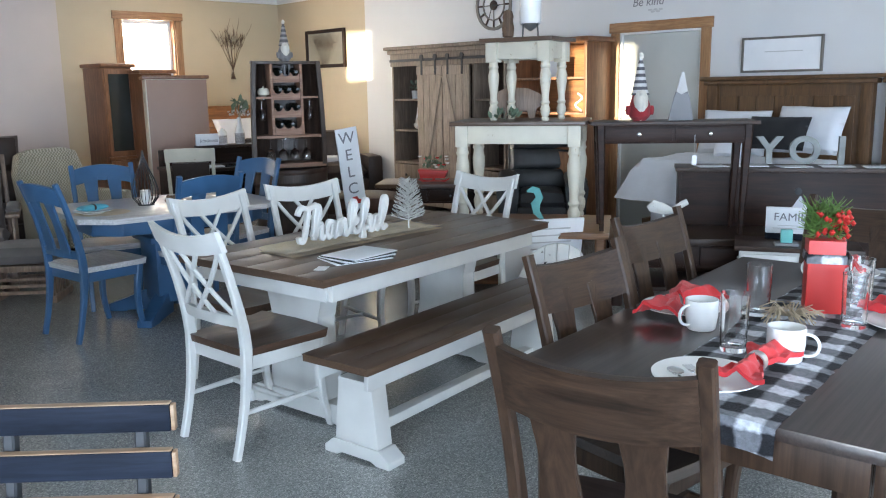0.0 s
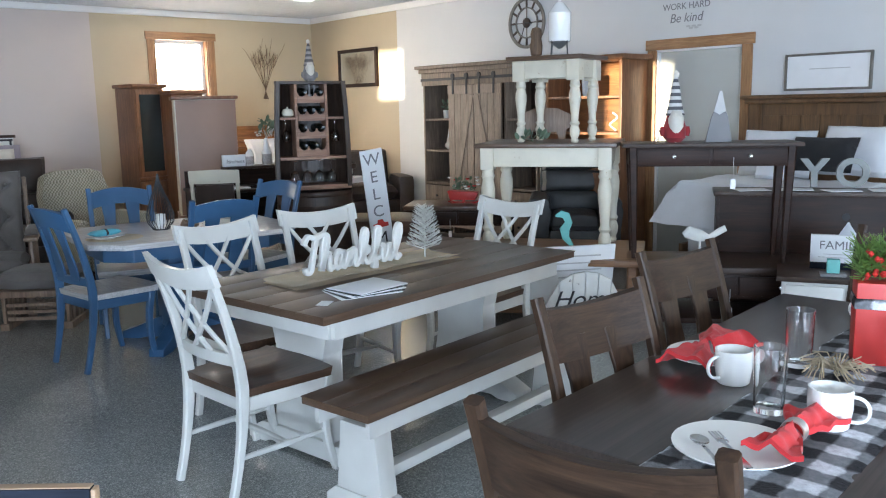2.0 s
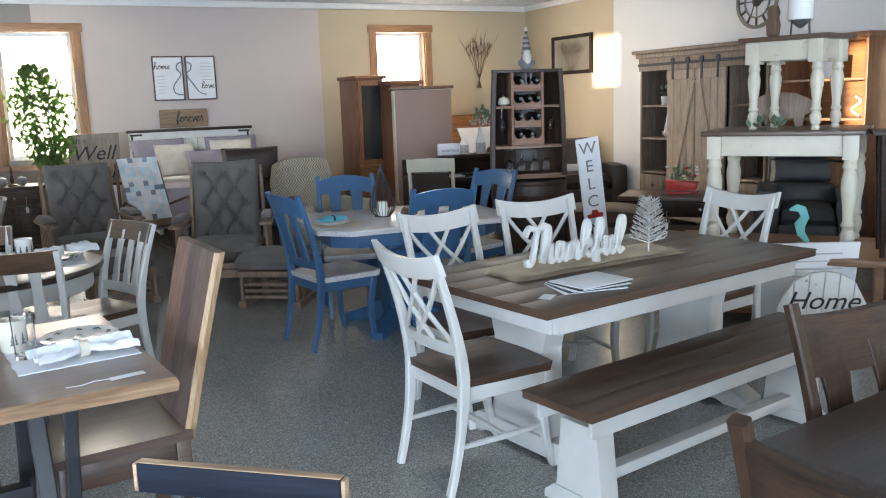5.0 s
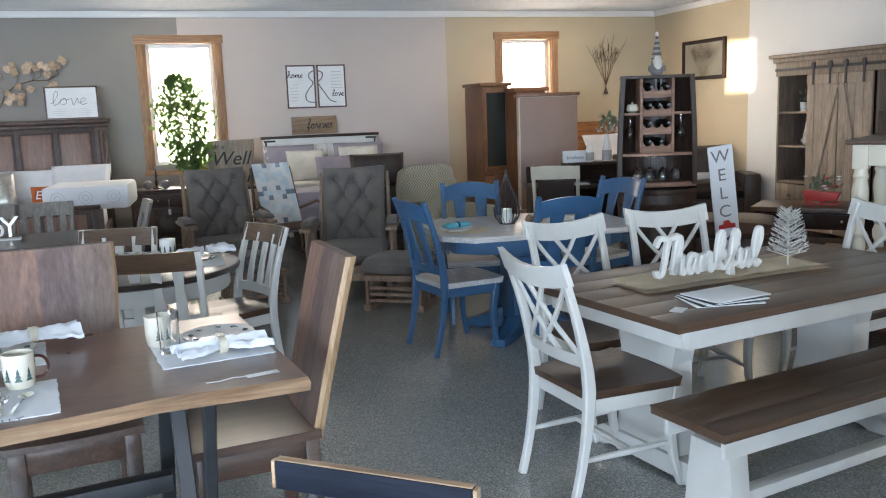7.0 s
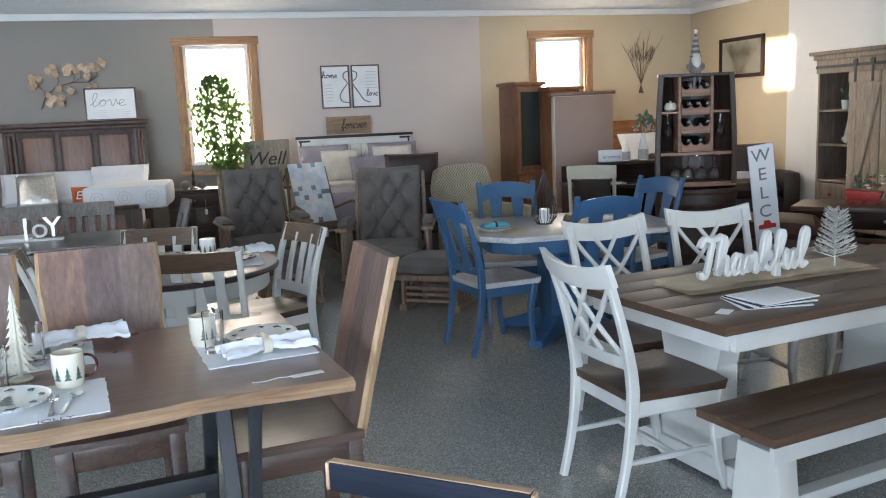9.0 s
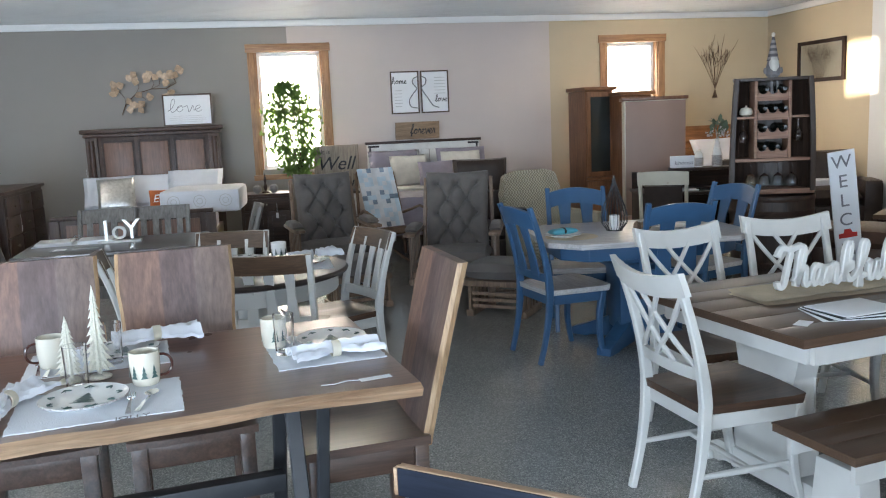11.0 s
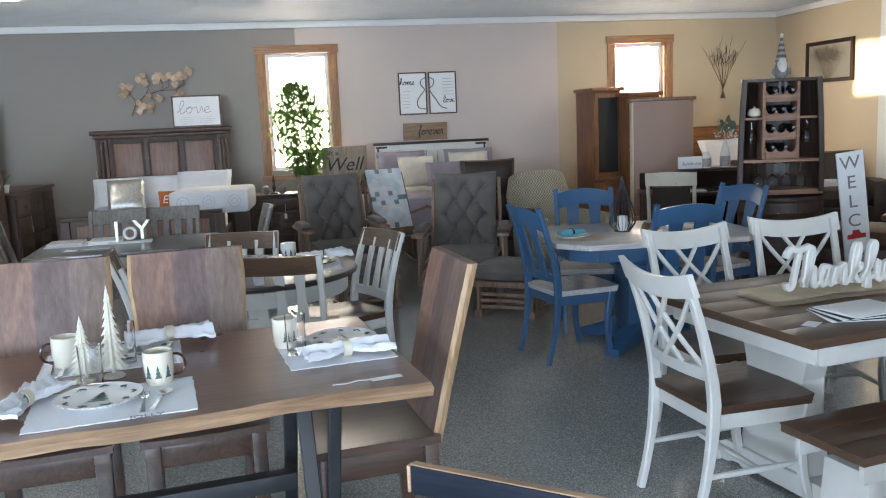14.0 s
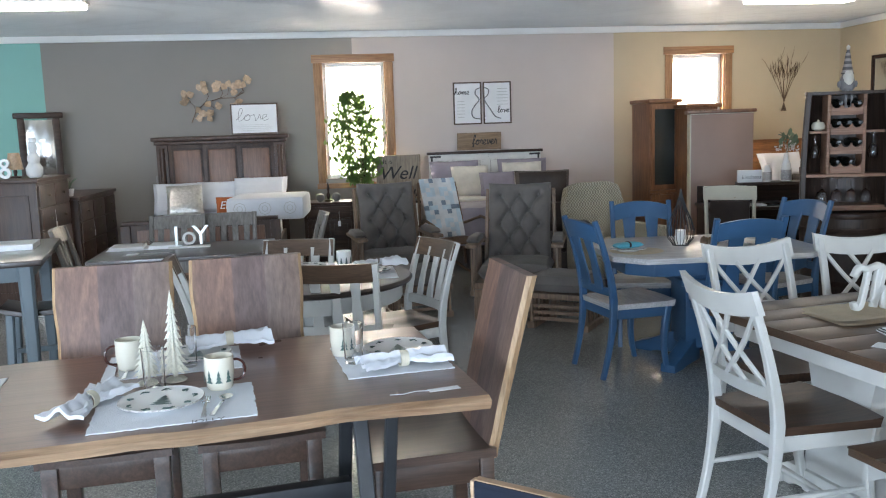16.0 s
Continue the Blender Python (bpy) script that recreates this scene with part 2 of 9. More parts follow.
    def pillow(self, w, d, h, m=None, nx=14, ny=14, sag=0.0, puff=0.35, seed=0, crumple=0.0, dents=(), creases=()):
        """A soft cushion lying in xy, centred on the origin; dents: (x, y, depth, radius)."""
        verts, faces = [], []
        for s in (1, -1):
            for i in range(nx + 1):
                for j in range(ny + 1):
                    u, v = 2 * i / nx - 1, 2 * j / ny - 1
                    e = (1 - abs(u) ** 3.2) * (1 - abs(v) ** 3.2)
                    z = s * h / 2 * max(e, 0) ** puff
                    x = u * w / 2 * (1 - 0.04 * (1 - abs(v)))
                    y = v * d / 2 * (1 - 0.04 * (1 - abs(u)))
                    if s > 0:
                        for dx, dy, dd, rr in dents:
                            z -= dd * math.exp(-((x - dx) ** 2 + (y - dy) ** 2) / rr ** 2)
                        if creases:
                            near = min(abs((x - ax) * (by - ay) - (y - ay) * (bx - ax)) / math.hypot(bx - ax, by - ay) if min(ax, bx) - 0.012 < x < max(ax, bx) + 0.012 and min(ay, by) - 0.012 < y < max(ay, by) + 0.012 else 1.0 for ax, ay, bx, by in creases)
                            z -= 0.03 * math.exp(-(near / 0.013) ** 2)
                    if crumple:
                        z += crumple * noise.noise(Vector((x * 7 + seed, y * 7, s * 3.0)))
                    verts.append((x, y, z))
        n1 = (nx + 1) * (ny + 1)
        for s in (0, 1):
            for i in range(nx):
                for j in range(ny):
                    a = s * n1 + i * (ny + 1) + j
                    q = (a, a + ny + 1, a + ny + 2, a + 1)
                    faces.append(q if s == 0 else q[::-1])
        t = bmesh.new()
        vs = [t.verts.new(v) for v in verts]
        for q in faces:
            t.faces.new([vs[i] for i in q])
        bmesh.ops.remove_doubles(t, verts=t.verts[:], dist=0.0008)
        return self.take(t, m)

    def data(self, name, material, smooth=True, angle=38):
        bmesh.ops.recalc_face_normals(self.bm, faces=self.bm.faces[:])
        me = bpy.data.meshes.new(name)
        self.bm.to_mesh(me)
        self.bm.free()
        for mt in material if isinstance(material, (list, tuple)) else [material]:
            me.materials.append(mt)
        if smooth:
            for p in me.polygons:
                p.use_smooth = True
            me.set_sharp_from_angle(angle=radians(angle))
        return me


def thing(name, m, label, category, group="", kind=""):
    ob = new(name)
    ob.matrix_world = m
    return tagged(ob, label, category, group, kind)


def part(name, b, material, parent=None, label="", m=None, smooth=True):
    ob = new(name, b.data(name, material, smooth))
    if parent is not None:
        ob.parent = parent
    if m is not None:
        ob.matrix_basis = m
    return tagged(ob, label)


def solid(name, b, material, m, label, category, group="", kind=""):
    ob = new(name, b.data(name, material))
    ob.matrix_world = m
    return tagged(ob, label, category, group, kind)


def structure(name, b, material, label="", category=""):
    ob = new(name, b.data(name, material))
    return tagged(ob, label, category, "", "structure")


# ---- room ----
structure("floor", B().box(WX - 0.3, EX + 0.3, SY - 0.3, NY + 0.3, -0.2, 0), M["floor"], "speckled gray epoxy flake concrete floor", "floor")


def wall_run(name, material, along, lo, hi, plane, inward, openings=(), z0=0.0, z1=CZ, label="", thick=0.22):
    """A stretch of wall along x or y with openings (a0, a1, z0, z1) through it; inward: sign towards the room."""
    b = B()
    back = plane - inward * thick
    p0, p1 = min(plane, back), max(plane, back)
    cuts = sorted(openings)
    edge = lo

    def piece(a0, a1, c0, c1):
        if a1 - a0 > 1e-4 and c1 - c0 > 1e-4:
            if along == "x":
                b.box(a0, a1, p0, p1, c0, c1)
            else:
                b.box(p0, p1, a0, a1, c0, c1)

    for a0, a1, c0, c1 in cuts:
        piece(edge, a0, z0, z1)
        piece(a0, a1, z0, c0)
        piece(a0, a1, c1, z1)
        edge = a1
    piece(edge, hi, z0, z1)
    return structure(name, b, material, label, "wall")


WIN1 = (-1.74, -0.89, 0.98, 2.50)
WIN2 = (3.09, 3.87, 1.05, 2.51)
PB0, PB1, PB2 = -5.22, -1.32, 2.256
wall_run("wall_north_mint", M["wall_teal"], "x", WX, PB0, NY, -1, label="mint green painted wall beside a gray one")
wall_run("wall_north_gray", M["wall_gray"], "x", PB0, PB1, NY, -1, [(WIN1[0], PB1, WIN1[2], WIN1[3])], label="gray painted showroom wall")
wall_run("wall_north_rose", M["wall_pink"], "x", PB1, PB2, NY, -1, [(PB1, WIN1[1], WIN1[2], WIN1[3])], label="pale warm white painted showroom wall")
wall_run("wall_north_tan", M["wall_tan"], "x", PB2, EX + 0.22, NY, -1, [WIN2], label="tan painted showroom wall")
DOOR = (4.16, 5.09, 0.0, 2.035)
wall_run("wall_east_tan", M["wall_tan"], "y", 9.33, NY, EX, -1, label="tan painted showroom wall near the corner")
wall_run("wall_east_white", M["wall_white"], "y", SY, 9.33, EX, -1, [DOOR], label="white painted showroom wall")
# unseen; first opening admits fill, the others cut the sun into wall patches
WEST_OPENINGS = [(-3.4, -0.6, 0.6, 2.5), (6.22, 6.95, 1.55, 2.32), (10.5, 11.08, 2.05, 2.7)]
wall_run("wall_west", M["wall_white"], "y", SY, NY, WX, 1, WEST_OPENINGS, label="unseen white wall with openings placed for sun patches and fill")
# unseen openings, added so cool fill light can enter from the front
SOUTH_OPENINGS = [(-7.5, -5.0, 0.7, 2.5), (-3.6, -0.8, 0.5, 2.5), (0.8, 3.6, 0.5, 2.5)]
wall_run("wall_south", M["wall_white"], "x", WX, EX, SY, 1, SOUTH_OPENINGS, label="unseen white front wall with openings assumed for daylight")
# ribbed steel ceiling, ribs along x
b = B()
prof = []
y = SY
while y < NY:
    prof += [(y, CZ), (y + 0.045, CZ), (y + 0.052, CZ - 0.012), (y + 0.068, CZ - 0.012), (y + 0.075, CZ)]
    y += 0.075
prof = [p for i, p in enumerate(prof) if i == 0 or abs(p[0] - prof[i - 1][0]) > 1e-6]
prof = [p for p in prof if p[0] <= NY + 0.1]
vs, fs = [], []
for yy, zz in prof:
    vs += [(WX, yy, zz), (EX + 0.2, yy, zz)]
for i in range(len(prof) - 1):
    fs.append((2 * i, 2 * i + 1, 2 * i + 3, 2 * i + 2))
b._add(vs, fs)
b.box(WX - 0.3, EX + 0.3, SY - 0.3, NY + 0.3, CZ + 0.03, CZ + 0.15)
ceiling = new("ceiling", b.data("ceiling", M["ceil"], smooth=False))
tagged(ceiling, "white ribbed steel panel ceiling", "ceiling", "", "structure")
structure("trim_north", B().box(WX, EX, NY - 0.035, NY - 0.001, CZ - 0.095, CZ - 0.013, 0.008), M["crown"], "white painted crown trim", "trim")
structure("trim_east", B().box(EX - 0.035, EX - 0.001, SY, NY - 0.036, CZ - 0.095, CZ - 0.013, 0.008), M["crown"], "white painted crown trim", "trim")

# daylight in the openings; those south and west are assumed, out of view
SKYC = (0.635, 0.79, 1.0)
for (a0, a1, c0, c1), power in zip(SOUTH_OPENINGS, (160, 105, 40)):
    area_lamp("south_fill", ((a0 + a1) / 2, SY - 0.05, (c0 + c1) / 2), ((a0 + a1) / 2, 5, (c0 + c1) / 2), a1 - a0, c1 - c0, power, SKYC)
for a0, a1, c0, c1 in (WIN1, WIN2):
    area_lamp("north_daylight", ((a0 + a1) / 2, NY + 0.2, (c0 + c1) / 2), ((a0 + a1) / 2, 0, (c0 + c1) / 2 - 1), a1 - a0, c1 - c0, 25, (1.0, 0.88, 0.74))
# added fill lamp in the first west opening, brightens west-facing sides
a0, a1, c0, c1 = WEST_OPENINGS[0]
area_lamp("west_fill", (WX - 0.05, (a0 + a1) / 2, (c0 + c1) / 2), (0, (a0 + a1) / 2, (c0 + c1) / 2), a1 - a0, c1 - c0, 95, SKYC)


def ceiling_light(x, y):
    t = thing("ceiling_light", pose(x, y, CZ - 0.013), "white wraparound ceiling light, switched on", "ceiling light", "ceiling lights")
    part("housing", B().box(-0.62, 0.62, -0.14, 0.14, -0.03, 0.0, 0.004), M["crown"], t)
    part("diffuser", B().box(-0.6, 0.6, -0.12, 0.12, -0.075, -0.031, 0.02), M["lamp"], t, "glowing white diffuser")


M["lamp"] = glow("lamp_diffuser", (1.0, 0.93, 0.86), 5.6)
# rows at y 3.6 and -1.4 are assumed, added out of view for fill
for lx, ly in ((-7.5, 3.6), (-4.5, -1.4), (-0.5, -1.4), (3.5, -1.4), (-4.5, 3.6), (-7.5, 8.75), (-4.52, 8.75), (3.5, 9.0)):
    ceiling_light(lx, ly)

# ---- dining tables and chairs ----


def flare(w0, w1, z0, z1, y0, y1):
    return [(-w0 / 2, z0), (w0 / 2, z0), (w1 / 2, z1), (-w1 / 2, z1)]


UP = Matrix.Rotation(radians(90), 4, "X")


def trestle_table(m, L, W, top, base, label, thick=0.035, dz=0.76):
    t = thing("dining_table", m, label, "table")
    tt = part("tabletop", B().box(-L / 2 + 0.004, L / 2 - 0.004, -W / 2 + 0.004, W / 2 - 0.004, dz - thick, dz - 0.006, 0.002), top, t, "brown stained plank top")
    for k in range(6):
        y0 = -W / 2 + k * W / 6
        part("plank", B().box(-L / 2, L / 2, y0 + 0.0008, y0 + W / 6 - 0.0008, dz - 0.0058, dz, 0.0015), top, tt)
    part("apron", B().box(-L / 2 + 0.1, L / 2 - 0.1, -W / 2 + 0.05, -W / 2 + 0.075, dz - thick - 0.085, dz - thick, 0.002), base, t)
    part("apron", B().box(-L / 2 + 0.1, L / 2 - 0.1, W / 2 - 0.075, W / 2 - 0.05, dz - thick - 0.085, dz - thick, 0.002), base, t)
    for s in (-1, 1):
        part("apron", B().box(s * (L / 2 - 0.1) - 0.0125, s * (L / 2 - 0.1) + 0.0125, -W / 2 + 0.076, W / 2 - 0.076, dz - thick - 0.085, dz - thick, 0.002), base, t)
        x = s * (L / 2 - 0.33)
        # broad flared pedestal on a shaped foot
        prof = [(-0.2, 0.10), (0.2, 0.10), (0.15, 0.30), (0.15, 0.48), (0.21, 0.66), (-0.21, 0.66), (-0.15, 0.48), (-0.15, 0.30)]
        part("pedestal", B().prism(prof, 0.11, 0.008, Matrix.Translation((x - 0.055, 0, 0)) @ Matrix(((0, 0, 1, 0), (1, 0, 0, 0), (0, 1, 0, 0), (0, 0, 0, 1)))), base, t)
        foot = [(-0.38, 0), (-0.26, 0), (-0.22, 0.025), (0.22, 0.025), (0.26, 0), (0.38, 0), (0.38, 0.045), (0.27, 0.10), (-0.27, 0.10), (-0.38, 0.045)]
        part("foot", B().prism(foot, 0.14, 0.006, Matrix.Translation((x - 0.07, 0, 0)) @ Matrix(((0, 0, 1, 0), (1, 0, 0, 0), (0, 1, 0, 0), (0, 0, 0, 1)))), base, t)
    part("stretcher", B().box(-L / 2 + 0.4, L / 2 - 0.4, -0.05, 0.05, 0.13, 0.22, 0.006), base, t)
    return t


def bench(m, L, W, top, base, label):
    t = thing("dining_bench", m, label, "bench")
    st = part("seat", B().box(-L / 2 + 0.003, L / 2 - 0.003, -W / 2 + 0.003, W / 2 - 0.003, 0.428, 0.4545, 0.002), top, t, "brown stained plank seat")
    for k in range(3):
        y0 = -W / 2 + k * W / 3
        part("plank", B().box(-L / 2, L / 2, y0 + 0.0008, y0 + W / 3 - 0.0008, 0.4546, 0.46, 0.0015), top, st)
    for s in (-1, 1):
        part("apron", B().box(-L / 2 + 0.04, L / 2 - 0.04, s * (W / 2 - 0.045) - 0.01, s * (W / 2 - 0.045) + 0.01, 0.35, 0.428, 0.002), base, t)
        x = s * (L / 2 - 0.16)
        k = Matrix.Translation((x - 0.045, 0, 0)) @ Matrix(((0, 0, 1, 0), (1, 0, 0, 0), (0, 1, 0, 0), (0, 0, 0, 1)))
        part("pedestal", B().prism([(-0.12, 0.07), (0.12, 0.07), (0.09, 0.35), (-0.09, 0.35)], 0.09, 0.006, k), base, t)
        part("foot", B().prism([(-0.18, 0), (-0.11, 0), (-0.08, 0.02), (0.08, 0.02), (0.11, 0), (0.18, 0), (0.18, 0.03), (0.13, 0.07), (-0.13, 0.07), (-0.18, 0.03)], 0.10, 0.004, Matrix.Translation((-0.005, 0, 0)) @ k), base, t)
    part("stretcher", B().box(-L / 2 + 0.2, L / 2 - 0.2, -0.03, 0.03, 0.09, 0.135, 0.004), base, t)
    return t


def chair_base(t, w, d, seat_m, leg_m, seat_z=0.465, h=0.96, lean=0.10, flip=False, front="saber"):
    """Seat, legs and rails; the chair faces +y, its back stands at -y."""
    sd = B()
    ny, nx = 8, 8
    vs, fs = [], []
    for i in range(nx + 1):
        for j in range(ny + 1):
            u, v = i / nx - 0.5, j / ny - 0.5
            ww = w * (0.9 + 0.14 * (v + 0.5))
            z = seat_z - 0.012 * math.exp(-((abs(u) - 0.2) / 0.16) ** 2 - ((v + 0.05) / 0.3) ** 2) + 0.006 * (v > 0.4)
            yy = d * v + 0.02 * (1 - (2 * u) ** 2) * (v + 0.5)
            vs.append((u * ww, yy, z))
    for i in range(nx):
        for j in range(ny):
            a = i * (ny + 1) + j
            fs.append((a, a + ny + 1, a + ny + 2, a + 1))
    n = len(vs)
    vs += [(x * 0.97, y * 0.97, seat_z - 0.035) for x, y, z in vs]
    fs += [tuple(n + k for k in reversed(fc)) for fc in fs[: nx * ny]]
    ring = [i * (ny + 1) for i in range(nx + 1)] + [nx * (ny + 1) + j for j in range(1, ny + 1)] + [i * (ny + 1) + ny for i in range(nx - 1, -1, -1)] + [j for j in range(ny - 1, 0, -1)]
    for a, c in zip(ring, ring[1:] + ring[:1]):
        fs.append((a, c, n + c, n + a))
    sd._add(vs, fs)
    part("seat", sd, seat_m, t, "saddle-shaped wooden seat")
    top = seat_z - 0.036
    part("seat_rail", B().box(-w * 0.46, w * 0.46, d / 2 - 0.045, d / 2 - 0.02, top - 0.06, top, 0.003), leg_m, t)
    part("seat_rail", B().box(-w * 0.42, w * 0.42, -d / 2 + 0.02, -d / 2 + 0.045, top - 0.06, top, 0.003), leg_m, t)
    for s in (-1, 1):
        part("seat_rail", B().sweep([(s * w * 0.415, -d / 2 + 0.03, top - 0.03), (s * w * 0.455, d / 2 - 0.03, top - 0.03)], (0.022, 0.06)), leg_m, t)
        y0 = -d / 2 + 0.015
        pts, sz = [], []
        for k in range(13):
            q = k / 12
            z = h * q
            if z < seat_z:
                yy = y0 - 0.075 * (1 - z / seat_z) ** 1.8
            else:
                yy = y0 - lean * ((z - seat_z) / (h - seat_z)) ** 1.5
            pts.append((s * (w * 0.43 + 0.012 * q), yy, z))
            sz.append((0.034, 0.03 + 0.018 * math.exp(-((z - seat_z) / 0.22) ** 2)))
        part("back_post", B().sweep(pts, sz), leg_m, t)
        pts, sz = [], []
        for k in range(9):
            q = k / 8
            z = top * q
            bow = 0.03 * math.sin(math.pi * q) - (0.03 * (1 - q) ** 2 if front == "saber" else 0)
            pts.append((s * w * 0.445, d / 2 - 0.035 - bow + (0.03 if front == "saber" else 0.0), z))
            sz.append((0.03 + 0.014 * q, 0.03 + 0.014 * q))
        part("leg", B().sweep(pts, sz), leg_m, t)
    return y0


def back_y(y0, z, seat_z, h, lean):
    return y0 - lean * max(0, (z - seat_z) / (h - seat_z)) ** 1.5


def curved_rail(w, zlo, zhi, y0, seat_z, h, lean, bow, thick=0.022, arch=0.0, n=12):
    """A back rail that bows backwards between the posts; zlo, zhi: functions or numbers."""
    vs, fs = [], []
    for i in range(n + 1):
        u = 2 * i / n - 1
        x = u * w / 2
        a = zlo(u) if callable(zlo) else zlo
        c = zhi(u) if callable(zhi) else zhi
        for z, off in ((a, -thick / 2), (c, -thick / 2), (c, thick / 2), (a, thick / 2)):
            vs.append((x, back_y(y0, z, seat_z, h, lean) - bow * (1 - u * u) + off, z))
    for i in range(n):
        for k in range(4):
            j = (k + 1) % 4
            fs.append((4 * i + k, 4 * i + j, 4 * i + 4 + j, 4 * i + 4 + k))
    fs += [(0, 1, 2, 3), tuple(4 * n + k for k in (3, 2, 1, 0))]
    b = B()
    b._add(vs, fs)
    return b


def x_back_chair(m, label, group):
    w, d, sz, h, lean = 0.46, 0.43, 0.465, 0.95, 0.12
    t = thing("dining_chair", m, label, "chair", group)
    y0 = chair_base(t, w, d, M["brown_seat"], M["white"], sz, h, lean)
    bow = 0.03
    W = w * 0.88
    part("top_rail", curved_rail(W + 0.08, lambda u: 0.862 + 0.03 * u * u, lambda u: 0.945 + 0.035 * u * u, y0, sz, h, lean, bow, 0.026), M["white"], t)
    part("lower_rail", curved_rail(W - 0.02, 0.56, 0.61, y0, sz, h, lean, bow * 0.7), M["white"], t)
    # two crossing pairs of curved bars
    for x0, x1, cv in ((-1, 0.34, 0.12), (1, -0.34, -0.12), (-0.34, 1, 0.12), (0.34, -1, -0.12)):
        pts = []
        for k in range(11):
            q = k / 10
            x = (x0 + (x1 - x0) * q) * W / 2 * 0.94
            x += cv * W * 0.35 * math.sin(math.pi * q)
            z = 0.60 + 0.28 * q
            u = 2 * x / W
            pts.append((x, back_y(y0, z, sz, h, lean) - bow * 0.8 * (1 - u * u), z))
        part("cross_bar", B().sweep(pts, (0.02, 0.016)), M["white"], t)
    for s in (-1, 1):
        part("stretcher", B().sweep([(s * w * 0.43, -d / 2 - 0.02, 0.19), (s * w * 0.44, -0.02, 0.19), (s * w * 0.44, d / 2 - 0.04, 0.19)], [(0.02, 0.02), (0.028, 0.028), (0.02, 0.02)], rings=8), M["white"], t)
    part("stretcher", B().sweep([(-w * 0.43, 0, 0.19), (0, 0, 0.19), (w * 0.43, 0, 0.19)], [(0.02, 0.02), (0.03, 0.03), (0.02, 0.02)], rings=8, side=(0, 1, 0)), M["white"], t)
    return t


def splat_chair(m, label, group, frame_m, seat_m, crest_m=None, splats=(-0.26, 0.26), sw=0.085, h=0.98, crest=0.13, w=0.46, lean=0.13, fan=0.0, arch=0.03, low=0.52, crest_label="", braced=True, ears=False):
    d, sz = 0.43, 0.465
    t = thing("dining_chair", m, label, "chair", group)
    y0 = chair_base(t, w, d, seat_m, frame_m, sz, h + (0.012 if ears else -0.02), lean, front="straight")
    bow = 0.035
    W = w * 0.9
    part("top_rail", curved_rail(w * 0.855 if ears else W + 0.03, lambda u: h - crest + arch * (1 - u * u) * 0.9, lambda u: h - 0.02 + arch * (1 - u * u), y0, sz, h, lean, bow, 0.03), crest_m or frame_m, t, crest_label)
    part("lower_rail", curved_rail(W, low, low + 0.05, y0, sz, h, lean, bow * 0.6), frame_m, t)
    for c in splats:
        pts, ss = [], []
        for k in range(9):
            q = k / 8
            z = low + 0.03 + (h - crest - low + 0.02) * q
            u = c * (1 + fan * q)
            ww = sw * (0.72 + 0.28 * abs(math.cos(math.pi * q * 0.9)))
            pts.append((u * W, back_y(y0, z, sz, h, lean) - bow * 0.8 * (1 - (2 * u) ** 2), z))
            ss.append((ww, 0.014))
        part("splat", B().sweep(pts, ss), frame_m, t)
    if braced:
        for s in (-1, 1):
            part("stretcher", B().sweep([(s * w * 0.43, -d / 2 - 0.02, 0.17), (s * w * 0.44, d / 2 - 0.04, 0.17)], (0.02, 0.03)), frame_m, t)
        part("stretcher", B().box(-w * 0.43, w * 0.43, -0.012, 0.012, 0.155, 0.185, 0.002), frame_m, t)
    return t


def facing(x, y, ang, z=0.0):
    """Pose of a chair at x, y that faces the way ang (degrees from +x, anticlockwise)."""
    return pose(x, y, z, 0, 0, ang - 90)


# white trestle table, bench and X-back chairs
WT = 9.5
wl, ww_ = 1.78, 0.97
ca, sa = math.cos(radians(WT)), math.sin(radians(WT))


def on_wt(u, v):
    """A point u along and v across the white table from its corner near the bench."""
    return 0.085 + u * ca - v * sa, 2.58 + u * sa + v * ca


cx, cy = on_wt(wl / 2, ww_ / 2)
trestle_table(pose(cx, cy, 0, 0, 0, WT), wl, ww_, M["brown_top"], M["white"], "white trestle dining table with a brown stained plank top")
bench(pose(0.865, 2.61, 0, 0, 0, 10), 1.68, 0.36, M["brown_top"], M["white"], "white trestle bench with a brown plank seat")
WCH = "white X-back chairs round the trestle table"
WLAB = "white X-back dining chair with a brown wooden seat"
x_back_chair(facing(0.045, 3.06, 6), WLAB, WCH)
x_back_chair(facing(0.37, 3.66, -83), WLAB, WCH)
x_back_chair(facing(0.97, 3.77, -96), WLAB, WCH)
x_back_chair(facing(1.74, 3.54, 187), WLAB, WCH)

# blue set
BT = "blue chairs round the gray-topped table"
BLAB = "blue painted dining chair with a gray wooden seat"


